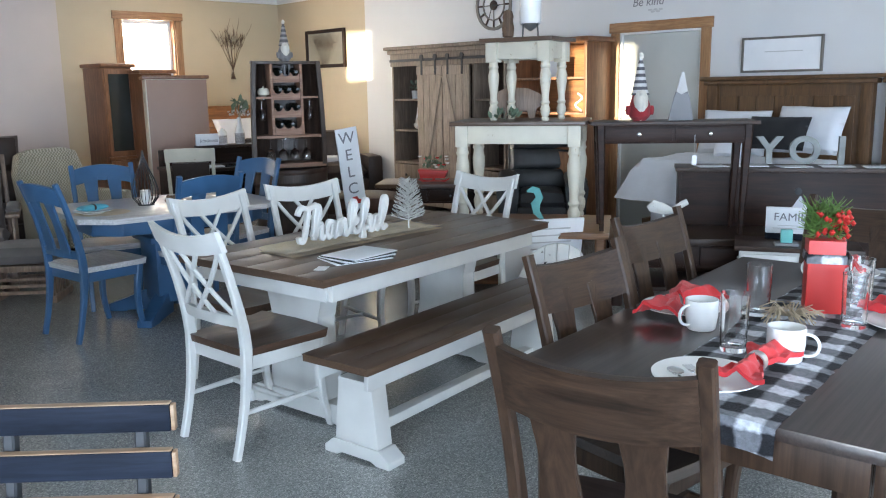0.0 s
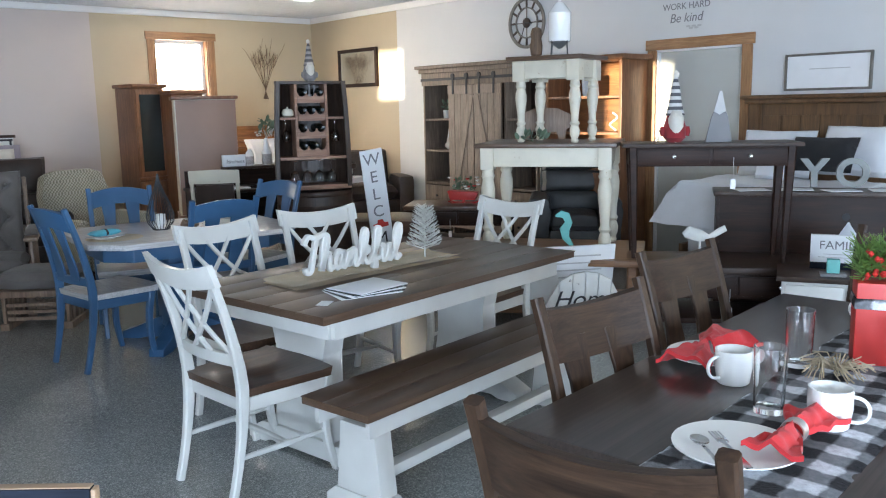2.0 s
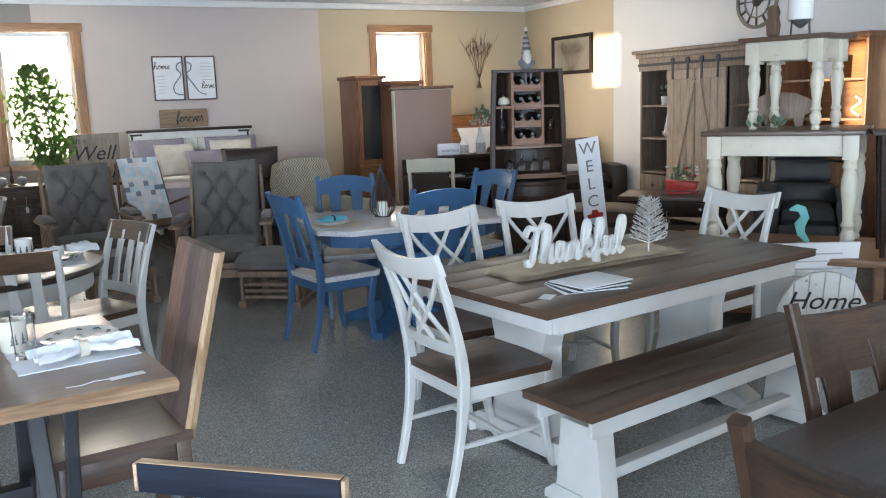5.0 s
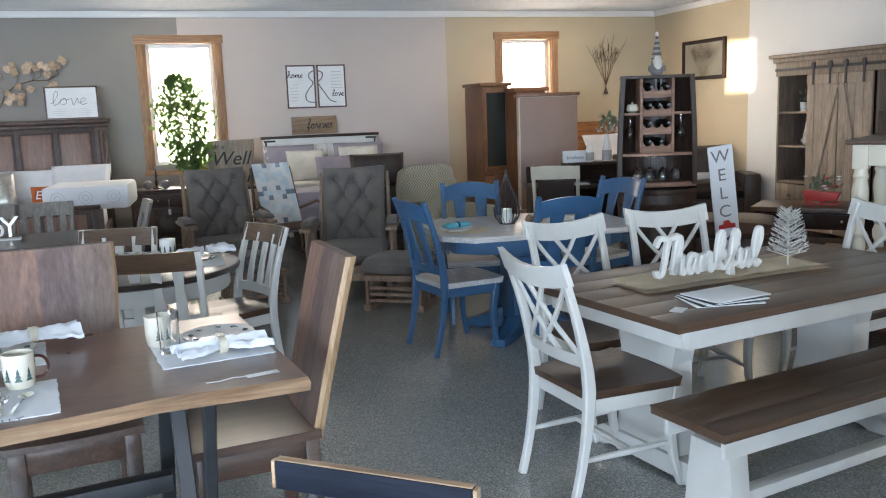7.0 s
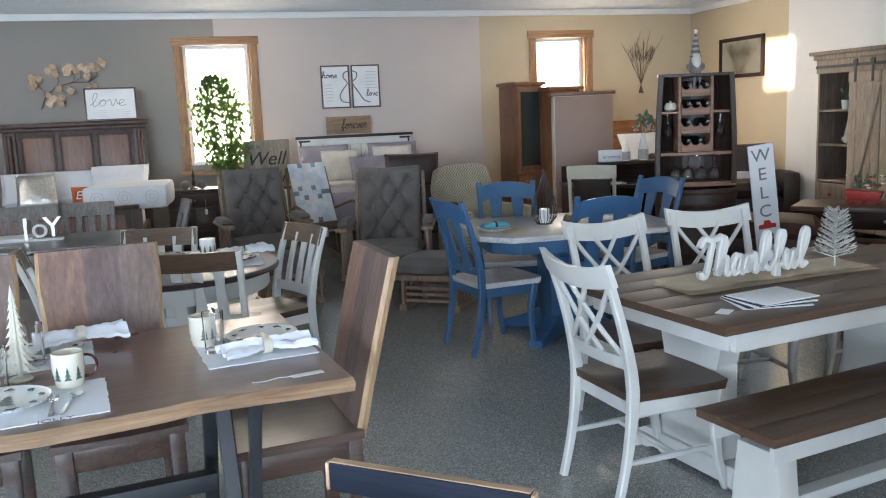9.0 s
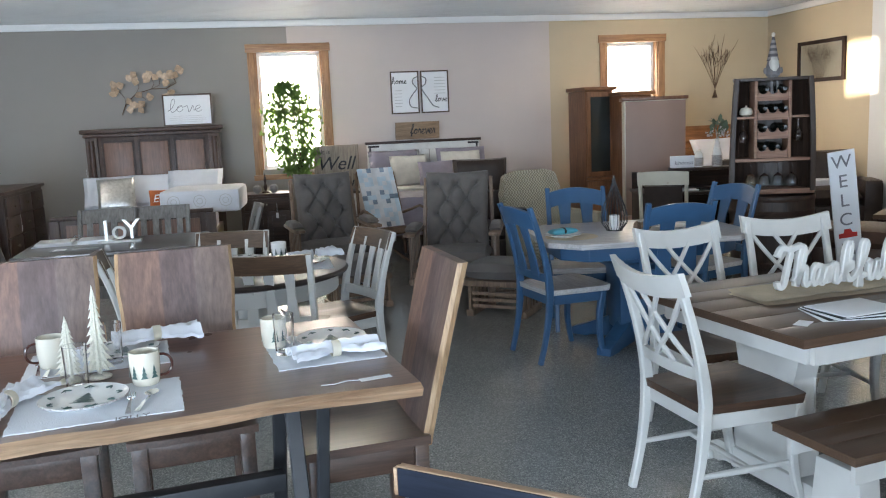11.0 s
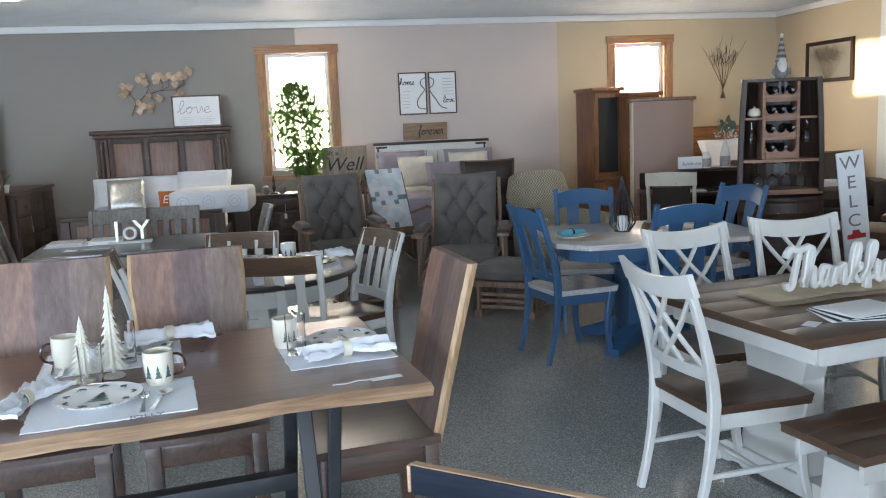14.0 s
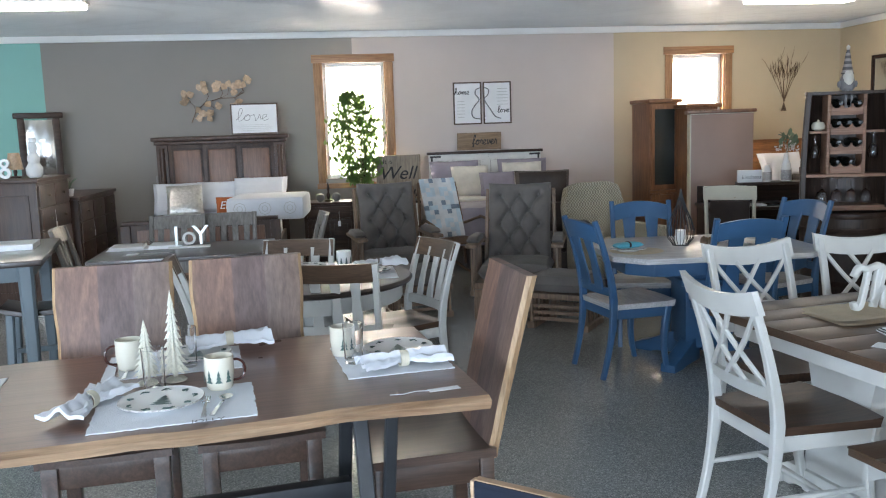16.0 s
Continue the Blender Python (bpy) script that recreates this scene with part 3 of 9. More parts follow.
def blue_table(m):
    t = thing("dining_table", m, "blue pedestal table with a gray-washed top and clipped corners", "table")
    L, W, c = 1.36, 1.02, 0.17
    pts = [(-L / 2 + c, -W / 2), (L / 2 - c, -W / 2), (L / 2, -W / 2 + c), (L / 2, W / 2 - c), (L / 2 - c, W / 2), (-L / 2 + c, W / 2), (-L / 2, W / 2 - c), (-L / 2, -W / 2 + c)]
    part("tabletop", B().prism(pts, 0.035, 0.005, Matrix.Translation((0, 0, 0.725))), M["gray_top"], t, "gray-washed wooden top")
    q = [(x * 0.86, y * 0.83) for x, y in pts]
    part("apron", B().prism(q, 0.09, 0.004, Matrix.Translation((0, 0, 0.634))), M["blue"], t)
    part("column", B().box(-0.15, 0.15, -0.15, 0.15, 0.1, 0.634, 0.02), M["blue"], t)
    part("collar", B().box(-0.19, 0.19, -0.19, 0.19, 0.52, 0.56, 0.012), M["blue"], t)
    for a in (45, 135, 225, 315):
        part("foot", B().prism([(0.1, 0.02), (0.30, 0.02), (0.33, 0), (0.46, 0), (0.46, 0.05), (0.36, 0.08), (0.16, 0.17), (0.1, 0.17)], 0.1, 0.006, Matrix.Rotation(radians(a), 4, "Z") @ Matrix.Translation((0, 0.05, 0)) @ UP), M["blue"], t)
    return t


blue_table(pose(0.72, 5.36, 0, 0, 0, -4))
for x, y, a in ((0.17, 5.25, 10), (0.54, 5.86, -103), (0.80, 5.13, 87), (1.38, 5.65, 196)):
    splat_chair(facing(x, y, a), BLAB, BT, M["blue"], M["gray_top"], splats=(-0.2, 0.2), sw=0.1, braced=False, ears=True)

# dark set near the window side
DT = "dark stained chairs round the Christmas table"
DLAB = "dark brown stained wooden dining chair"


def plain_table(m, L, W, top, legs, label, dz=0.765, inset=0.09):
    t = thing("dining_table", m, label, "table")
    part("tabletop", B().box(-L / 2, L / 2, -W / 2, W / 2, dz - 0.035, dz, 0.008), top, t)
    for s in (-1, 1):
        part("apron", B().box(-L / 2 + inset - 0.01, L / 2 - inset + 0.01, s * (W / 2 - inset) - 0.012, s * (W / 2 - inset) + 0.012, dz - 0.125, dz - 0.035, 0.002), legs, t)
        part("apron", B().box(s * (L / 2 - inset) - 0.012, s * (L / 2 - inset) + 0.012, -W / 2 + inset + 0.02, W / 2 - inset - 0.02, dz - 0.125, dz - 0.035, 0.002), legs, t)
        for q in (-1, 1):
            part("leg", B().sweep([(s * (L / 2 - 0.1), q * (W / 2 - 0.1), 0), (s * (L / 2 - 0.1), q * (W / 2 - 0.1), dz - 0.035)], [(0.055, 0.055), (0.085, 0.085)]), legs, t)
    return t


plain_table(pose(0.80, 0.99, 0, 0, 0, 8), 1.83, 0.98, M["dark_x"], M["dark"], "dark brown wooden dining table set for Christmas", inset=0.035)
for x, y, a in ((-0.225, 0.86, 15), (0.345, 1.20, -92), (1.155, 1.455, -91), (1.82, 1.27, 185)):
    splat_chair(facing(x, y, a), DLAB, DT, M["dark"], M["dark_x"], M["dark_rail"], crest=0.165, h=1.015 if x < 0 else 0.985, w=0.48, arch=-0.02, splats=(-0.22, 0.22), sw=0.11, ears=True)

# ---- more materials ----
M["barnwood"] = wood("weathered_barn_wood", (0.15, 0.112, 0.083), (0.33, 0.25, 0.185), 0.6, 2)
M["umber"] = wood("umber_stained_wood", (0.05, 0.027, 0.018), (0.115, 0.066, 0.046), 0.38, 2, spec=0.35)
M["barn_plank"] = wood("pale_barn_planks", (0.25, 0.19, 0.145), (0.46, 0.37, 0.29), 0.65, 2, 1.4)
M["honey"] = wood("honey_stained_oak", (0.22, 0.08, 0.025), (0.42, 0.18, 0.06), 0.35, 0)
M["cherry"] = wood("cherry_stained_wood", (0.15, 0.06, 0.027), (0.32, 0.15, 0.07), 0.35, 2)
M["rustic"] = wood("rustic_pine_headboard", (0.07, 0.035, 0.015), (0.18, 0.095, 0.04), 0.45, 2)
M["dark_panel"] = wood("reddish_panel_wood", (0.145, 0.068, 0.04), (0.26, 0.132, 0.08), 0.38, 2)
M["char"] = wood("charcoal_stained_wood", (0.03, 0.018, 0.013), (0.085, 0.052, 0.038), 0.38, 0, spec=0.28)
M["slab"] = wood("live_edge_slab", (0.16, 0.07, 0.03), (0.34, 0.18, 0.09), 0.35, 0)
M["graywood"] = wood("gray_stained_wood", (0.13, 0.115, 0.10), (0.26, 0.235, 0.205), 0.45, 2)
M["glider"] = wood("driftwood_stained_oak", (0.16, 0.10, 0.066), (0.34, 0.23, 0.155), 0.45, 2)
M["board"] = paint("hardboard_panel", (0.335, 0.215, 0.165), 0.5, 0.08, 1.5, 140, 0.05)
M["gray_cloth"] = cloth("charcoal_upholstery", (0.125, 0.11, 0.10))
M["brown_cloth"] = paint("dark_brown_leather", (0.035, 0.023, 0.018), 0.42, 0.25, 10, 260, 0.35)
M["slate_leather"] = paint("slate_gray_leather", (0.038, 0.04, 0.042), 0.45, 0.2, 10, 260, 0.3)
M["leather"] = paint("worn_brown_leather", (0.075, 0.035, 0.022), 0.4, 0.3, 9, 260, 0.3)
M["linen"] = cloth("white_linen", (0.68, 0.70, 0.74), vary=0.05)
M["lilac"] = cloth("lilac_gray_bedding", (0.30, 0.27, 0.32), vary=0.12)
M["fur"] = cloth("cream_fur", (0.66, 0.63, 0.56), weave=160, vary=0.15, bump=0.9)
M["black_fur"] = cloth("black_fur", (0.012, 0.012, 0.014), weave=160, vary=0.3, bump=0.9)
M["rust"] = cloth("rust_orange_cloth", (0.42, 0.11, 0.03))
M["red_cloth"] = cloth("red_napkin_cloth", (0.55, 0.025, 0.03), weave=350)
M["red"] = paint("red_paint", (0.5, 0.03, 0.025), 0.4)
M["porcelain"] = paint("white_porcelain", (0.82, 0.82, 0.8), 0.12, 0.02, 3, 40, 0.01)
M["chrome"] = paint("chrome", (0.7, 0.7, 0.7), 0.16, 0.05, 4, 60, 0.02, metal=1.0)
M["silver"] = paint("brushed_silver", (0.62, 0.62, 0.6), 0.3, 0.2, 30, 300, 0.4, metal=0.8)
M["gold"] = paint("aged_gold_leaf", (0.52, 0.37, 0.25), 0.45, 0.25, 30, 90, 0.3, metal=0.2)
M["dark_glass"] = paint("dark_glass_panel", (0.02, 0.026, 0.026), 0.1, 0.2, 2, 20, 0.01)
M["glass"] = glass("clear_glass")
M["mirror"] = paint("mirror", (0.8, 0.82, 0.82), 0.03, 0.01, 1, 10, 0.0, metal=1.0)
M["paper"] = paint("paper", (0.78, 0.79, 0.8), 0.5, 0.05, 4, 200, 0.03)
M["ink"] = paint("black_ink", (0.025, 0.025, 0.028), 0.6, 0.1)
M["gray_ink"] = paint("gray_ink", (0.2, 0.2, 0.21), 0.6, 0.1)
M["pale_ink"] = paint("pale_gray_ink", (0.5, 0.5, 0.5), 0.6, 0.1)
M["brass"] = paint("aged_metal", (0.2, 0.17, 0.13), 0.35, 0.2, 20, 90, 0.1, metal=0.8)
M["leaf"] = paint("green_leaf", (0.11, 0.20, 0.06), 0.45, 0.35, 12, 60, 0.1)
nt_ = M["leaf"].node_tree
tl_ = nt_.nodes.new("ShaderNodeBsdfTranslucent")
tl_.inputs[0].default_value = (0.45, 0.6, 0.2, 1)
ms_ = nt_.nodes.new("ShaderNodeMixShader")
ms_.inputs[0].default_value = 0.5
nt_.links.new(nt_.nodes["Principled BSDF"].outputs[0], ms_.inputs[1])
nt_.links.new(tl_.outputs[0], ms_.inputs[2])
nt_.links.new(ms_.outputs[0], nt_.nodes["Material Output"].inputs[0])
M["sage"] = paint("sage_leaf", (0.12, 0.17, 0.11), 0.5, 0.3, 12, 60, 0.1)
M["bark"] = wood("bark", (0.09, 0.055, 0.035), (0.24, 0.15, 0.09), 0.8, 2)
M["aqua"] = paint("aqua_paint", (0.16, 0.5, 0.48), 0.5, 0.15, 8, 60, 0.1, wear=(0.6, 0.6, 0.55))
M["burlap"] = cloth("burlap", (0.50, 0.40, 0.26), weave=260, bump=0.8)
M["zinc"] = paint("dull_zinc", (0.22, 0.235, 0.23), 0.55, 0.25, 9, 60, 0.1)
M["galv"] = paint("galvanized_metal", (0.36, 0.38, 0.38), 0.4, 0.2, 9, 60, 0.1, metal=0.6)
M["bottle"] = paint("dark_bottle_glass", (0.008, 0.01, 0.008), 0.08)
M["barrel"] = wood("dark_barrel_staves", (0.03, 0.019, 0.014), (0.075, 0.046, 0.032), 0.4, 2)
M["door_gray"] = paint("pale_gray_door", (0.52, 0.53, 0.5), 0.3, 0.03)
M["pine_y"] = wood("stained_pine_header_y", (0.27, 0.125, 0.05), (0.54, 0.30, 0.145), 0.45, 1)
M["barnwood_light"] = wood("light_rough_board", (0.22, 0.14, 0.08), (0.42, 0.29, 0.18), 0.6, 0)
M["sign_wood"] = wood("tan_gray_sign_board", (0.24, 0.19, 0.14), (0.42, 0.35, 0.27), 0.6, 2)
M["straw"] = paint("dry_straw", (0.34, 0.27, 0.18), 0.7, 0.3, 20)
M["teal_cloth"] = cloth("teal_napkin", (0.10, 0.42, 0.52))
M["lace"] = paint("gray_speckle", (0.4, 0.38, 0.37), 0.5, 0.6, 120)
M["gingham"] = paint("black_white_ribbon", (0.3, 0.3, 0.3), 0.7, 0.9, 60)
M["barrel_edge"] = wood("oak_barrel_shelf", (0.26, 0.13, 0.08), (0.43, 0.25, 0.165), 0.5, 0)

SW = Matrix(((0, 0, 1, 0), (1, 0, 0, 0), (0, 1, 0, 0), (0, 0, 0, 1)))  # outline (y, z), drawn out along x


def lettering(parent, s, size, m, material, extrude=0.001, shear=0.0, align="CENTER", name="lettering", flip=False):
    cu = bpy.data.curves.new(name, "FONT")
    cu.body, cu.size, cu.extrude, cu.shear, cu.align_x, cu.align_y = s, size, extrude, shear, align, "CENTER"
    cu.materials.append(material)
    ob = new(name, cu)
    ob.parent = parent
    ob.matrix_basis = m @ (Matrix.Diagonal((-1, 1, 1, 1)) if flip else Matrix.Identity(4))
    return ob


def tag_on(parent, x, y, z, drop=0.12):
    b = B().sweep([(x, y, z), (x, y - 0.004, z - drop)], (0.0025, 0.0025))
    b.box(x - 0.016, x + 0.016, y - 0.006, y - 0.004, z - drop - 0.065, z - drop, 0.0005)
    part("price_tag", b, M["paper"], parent, "small white price tag on a string")


def knob(parent, x, y, z, r=0.014, material=None):
    part("knob", B().lathe([(0.005, 0), (0.006, 0.012), (r, 0.018), (r, 0.026), (r * 0.5, 0.031)], 12, Matrix.Translation((x, y, z)) @ Matrix.Rotation(radians(90), 4, "X")), material or M["chrome"], parent, "round metal knob")


def turned(r, h):
    """Profile of a fat turned leg."""
    return [(r * 0.55, 0), (r * 0.7, h * 0.03), (r * 0.55, h * 0.07), (r * 0.8, h * 0.12), (r * 0.9, h * 0.2), (r * 0.62, h * 0.27), (r * 0.86, h * 0.31), (r * 0.62, h * 0.35),
            (r * 0.66, h * 0.45), (r * 0.98, h * 0.68), (r * 1.0, h * 0.78), (r * 0.75, h * 0.88), (r * 0.95, h * 0.92), (r * 0.8, h * 0.96), (r * 0.8, h)]


def turned_table(m, L, D, H, top, base, label, name="occasional_table", r=0.05, apron=0.12):
    t = thing(name, m, label, "table")
    part("tabletop", B().box(0, L, 0, D, H - 0.03, H, 0.006), top, t, "brown stained wooden top")
    i = 0.04
    for y in (i + 0.02, D - i - 0.04):
        part("apron", B().box(i + 0.05, L - i - 0.05, y, y + 0.02, H - 0.03 - apron, H - 0.03, 0.002), base, t)
    for x in (i + 0.02, L - i - 0.04):
        part("apron", B().box(x, x + 0.02, i + 0.05, D - i - 0.05, H - 0.03 - apron, H - 0.03, 0.002), base, t)
    hh = H - 0.03 - apron - 0.02
    for x in (i + 0.04, L - i - 0.04):
        for y in (i + 0.04, D - i - 0.04):
            b = B().lathe(turned(r, hh), 18, Matrix.Translation((x, y, 0)))
            b.box(x - 0.045, x + 0.045, y - 0.045, y + 0.045, hh, H - 0.03, 0.004)
            part("leg", b, base, t, "turned painted leg")
    return t


U = -49.5  # the display row's direction
turned_table(pose(2.40, 4.28, 0.50, 0, 0, -56), 0.97, 0.80, 0.77, M["brown_top"], M["cream"], "distressed cream table with turned legs and a brown top", apron=0.13)
turned_table(pose(2.683, 4.254, 1.27, 0, 0, -72.5), 0.57, 0.47, 0.59, M["brown_top"], M["cream"], "distressed cream end table with turned legs standing on another table", "end_table", 0.04, 0.12)


def low_table(m, L, D, H, top, base, label, drawers=0, live=False, name="coffee_table"):
    t = thing(name, m, label, "table")
    part("tabletop", B().box(0, L, 0, D, H - 0.045, H, 0.008), top, t)
    if drawers:
        part("case", B().box(0.04, L - 0.04, 0.04, D - 0.04, H - 0.21, H - 0.046, 0.003), base, t)
        w = (L - 0.16) / drawers
        for k in range(drawers):
            dr = part("drawer", B().box(0.08 + k * w + 0.01, 0.08 + (k + 1) * w - 0.01, 0.022, 0.039, H - 0.19, H - 0.065, 0.004), base, t)
            knob(dr, 0.08 + (k + 0.5) * w, 0.022, H - 0.125)
    for x in (0.06, L - 0.06):
        for y in (0.06, D - 0.06):
            part("leg", B().sweep([(x, y, 0), (x, y, H - 0.046)], (0.075, 0.075)), base, t)
    part("shelf", B().box(0.05, L - 0.05, 0.05, D - 0.05, 0.10, 0.13, 0.003), base, t)
    return t


low_table(pose(2.16, 4.42, 0, 0, 0, -55), 1.40, 0.88, 0.50, M["slab"], M["slab"], "low brown slab coffee table under the cream table")
ct2 = low_table(pose(2.90, 3.22, 0, 0, 0, U), 1.20, 0.62, 0.48, M["char"], M["espresso"], "espresso coffee table with drawers and a lower shelf", 2)
tag_on(ct2, 0.55, 0.0, 0.34)


def console(m, L, D, H):
    t = thing("console_table", m, "dark espresso console table with two drawers, standing on a coffee table", "table")
    part("tabletop", B().box(0, L, 0, D, H - 0.025, H, 0.005), M["char"], t)
    part("case", B().box(0.05, L - 0.05, 0.03, D - 0.03, H - 0.15, H - 0.026, 0.003), M["espresso"], t)
    for k in range(2):
        x0 = 0.09 + k * (L - 0.18) / 2
        dr = part("drawer", B().box(x0 + 0.01, x0 + (L - 0.18) / 2 - 0.01, 0.018, 0.029, H - 0.14, H - 0.036, 0.004), M["espresso"], t)
        knob(dr, x0 + (L - 0.18) / 4, 0.018, H - 0.085)
    for x in (0.07, L - 0.07):
        for y in (0.055, D - 0.055):
            part("leg", B().sweep([(x + (0.02 if x < 0.2 else -0.02), y, 0), (x, y, H - 0.026)], [(0.03, 0.03), (0.062, 0.062)]), M["espresso"], t)
    tag_on(t, 0.70, 0.0, H - 0.09, 0.14)


console(pose(2.93, 3.42, 0.48, 0, 0, U), 1.13, 0.42, 0.785)


def desk_back(m, L, D, H):
    t = thing("desk", m, "espresso desk seen from its plain back with a cable hole", "desk")
    part("desktop", B().box(0, L, 0, D, H - 0.03, H, 0.004), M["char"], t)
    part("back_panel", B().box(0.04, L - 0.04, 0.05, 0.07, 0.12, H - 0.03, 0.002), M["espresso"], t)
    part("side_panel", B().box(0.02, 0.04, 0.04, D - 0.02, 0, H - 0.031, 0.002), M["espresso"], t)
    part("side_panel", B().box(L - 0.04, L - 0.02, 0.04, D - 0.02, 0, H - 0.031, 0.002), M["espresso"], t)
    part("cable_hole", B().lathe([(0.026, 0), (0.026, 0.004), (0.02, 0.006)], 16, Matrix.Translation((0.86, 0.05, H - 0.17)) @ Matrix.Rotation(radians(90), 4, "X")), M["ink"], t, "black round cable grommet")


desk_back(pose(3.67, 3.20, 0, 0, 0, -56), 1.75, 0.36, 0.91)


def white_stand(m):
    t = thing("side_cabinet", m, "low white cabinet with a dark brown top", "cabinet")
    part("cabinet_top", B().box(0, 0.75, 0, 0.42, 0.47, 0.50, 0.004), M["char"], t, "dark brown top")
    part("body", B().box(0.03, 0.72, 0.025, 0.40, 0.05, 0.469, 0.003), M["white"], t)
    for k in range(2):
        dr = part("door", B().box(0.05 + k * 0.33, 0.365 + k * 0.33, 0.008, 0.024, 0.09, 0.45, 0.006), M["white"], t)
        knob(dr, 0.33 if k == 0 else 0.42, 0.008, 0.30, 0.01, M["ink"])
    for x in (0.05, 0.70):
        for y in (0.05, 0.37):
            part("leg", B().sweep([(x, y, 0), (x, y, 0.05)], (0.04, 0.04)), M["white"], t)


white_stand(pose(3.12, 2.42, 0, 0, 0, -62))


def bed(m, W, L, frame_m, sheet_m, label, head, foot_h=0.45, top=0.62, foot_panels=0):
    """Headboard at local y = 0, foot at y = -L; x across."""
    t = thing("bed", m, label, "bed")
    head(t, W)
    for s in (-1, 1):
        part("side_rail", B().box(s * (W / 2 - 0.02) - 0.02, s * (W / 2 - 0.02) + 0.02, -L + 0.05, -0.06, 0.22, 0.38, 0.004), frame_m, t)
    if foot_h:
        part("footboard", B().box(-W / 2, W / 2, -L, -L + 0.05, 0.05, foot_h - 0.04, 0.004), frame_m, t)
        part("foot_cap", B().box(-W / 2 - 0.03, W / 2 + 0.03, -L - 0.025, -L + 0.075, foot_h - 0.04, foot_h, 0.01), frame_m, t)
        for s in (-1, 1):
            part("foot_post", B().box(s * W / 2 - 0.05, s * W / 2 + 0.05, -L - 0.02, -L + 0.07, 0, foot_h - 0.041, 0.006), frame_m, t)
        for k in range(foot_panels):
            w = (W - 0.14) / foot_panels
            x0 = -W / 2 + 0.07 + k * w
            part("panel", B().box(x0 + 0.04, x0 + w - 0.04, -L - 0.012, -L, 0.16, foot_h - 0.09, 0.008), M["dark_panel"], t, "raised reddish wood panel")
    b = B()
    b.box(-W / 2 + 0.05, W / 2 - 0.05, -L + 0.08, -0.07, 0.28, top, 0.05)
    part("mattress", b, sheet_m, t, "made mattress")
    return t


def soft_cover(parent, name, x0, x1, y0, y1, z, drop, material, label, seed=0):
    """Bed cover with soft uneven folds that hangs over the sides."""
    b = B()
    n, k = 26, 22
    vs, fs = [], []
    for i in range(n + 1):
        for j in range(k + 1):
            u, v = i / n, j / k
            x, y = x0 + (x1 - x0) * u, y0 + (y1 - y0) * v
            e = min(min(u, 1 - u) * (x1 - x0), v * (y1 - y0))
            q = min(1, e / 0.12)
            zz = z - drop * (1 - q) ** 1.6 + 0.018 * noise.noise(Vector((x * 5 + seed, y * 5, 0))) + 0.01 * noise.noise(Vector((x * 14, y * 14, seed)))
            out = (1 - q) * 0.05
            vs.append((x + (out if u > 0.5 else -out) * (1 if min(u, 1 - u) * (x1 - x0) < 0.12 else 0), y - (out if v < 0.5 else 0), zz))
    for i in range(n):
        for j in range(k):
            a = i * (k + 1) + j
            fs.append((a, a + k + 1, a + k + 2, a + 1))
    b._add(vs, fs)
    return part(name, b, material, parent, label)


def cushion(name, m, w, h, t, material, label, seed=0, group=""):
    return solid(name, B().pillow(w, h, t, None, seed=seed, crumple=0.012), material, m, label, "pillow", group)


# east bed: rustic pine headboard
def head_rustic(t, W):
    part("headboard", B().box(-W / 2, W / 2, -0.05, 0, 0.25, 1.499, 0.004), M["rustic"], t)
    for k in range(7):
        x = -W / 2 + 0.09 + k * (W - 0.18) / 7
        part("plank", B().box(x + 0.004, x + (W - 0.18) / 7 - 0.004, -0.062, -0.05, 0.4, 1.40, 0.004), M["rustic"], t)
    for s in (-1, 1):
        part("head_post", B().box(s * (W / 2) - 0.05, s * (W / 2) + 0.05, -0.07, 0.01, 0, 1.50, 0.006), M["rustic"], t)
    part("head_cap", B().box(-W / 2 - 0.08, W / 2 + 0.08, -0.09, 0.02, 1.50, 1.54, 0.01), M["rustic"], t)
    part("head_cap", B().box(-W / 2 - 0.11, W / 2 + 0.11, -0.11, 0.03, 1.541, 1.575, 0.01), M["rustic"], t)


eb = bed(pose(5.52, 3.26, 0, 0, 0, -90), 1.38, 1.2, M["rustic"], M["linen"], "rustic brown bed with white bedding", head_rustic, 0.0, 0.78)
soft_cover(eb, "comforter", -0.78, 0.78, -1.32, -0.45, 0.90, 0.34, M["linen"], "white comforter hanging over the sides")
for i, (yy, w) in enumerate(((-0.72, 0.10), (-0.86, 0.06), (-1.0, 0.05))):
    part("throw_stripe", B().box(-0.74, 0.74, yy, yy + w, 0.855, 0.885, 0.012), M["gray_ink"], eb, "dark gray stripe of the bedding")
cushion("pillow", pose(5.28, 2.95, 1.12, 68, 0, -90 - 8), 0.62, 0.42, 0.16, M["linen"], "white bed pillow leaning on the headboard", 1)
cushion("pillow", pose(5.28, 3.62, 1.08, 68, 0, -90 + 5), 0.62, 0.42, 0.16, M["linen"], "white bed pillow leaning on the headboard", 2)
cushion("throw_pillow", pose(5.06, 3.12, 1.10, 62, 0, -90), 0.52, 0.30, 0.13, M["black_fur"], "black furry throw pillow on the bed", 3)
cushion("throw_pillow", pose(4.92, 3.46, 1.02, 70, 0, -90), 0.26, 0.26, 0.1, M["linen"], "white striped throw pillow on the bed", 4)


eb2 = bed(pose(5.52, 1.62, 0, 0, 0, -90), 1.5, 0.62, M["rustic"], M["linen"], "second rustic brown bed with white bedding", head_rustic, 0.0, 0.6)

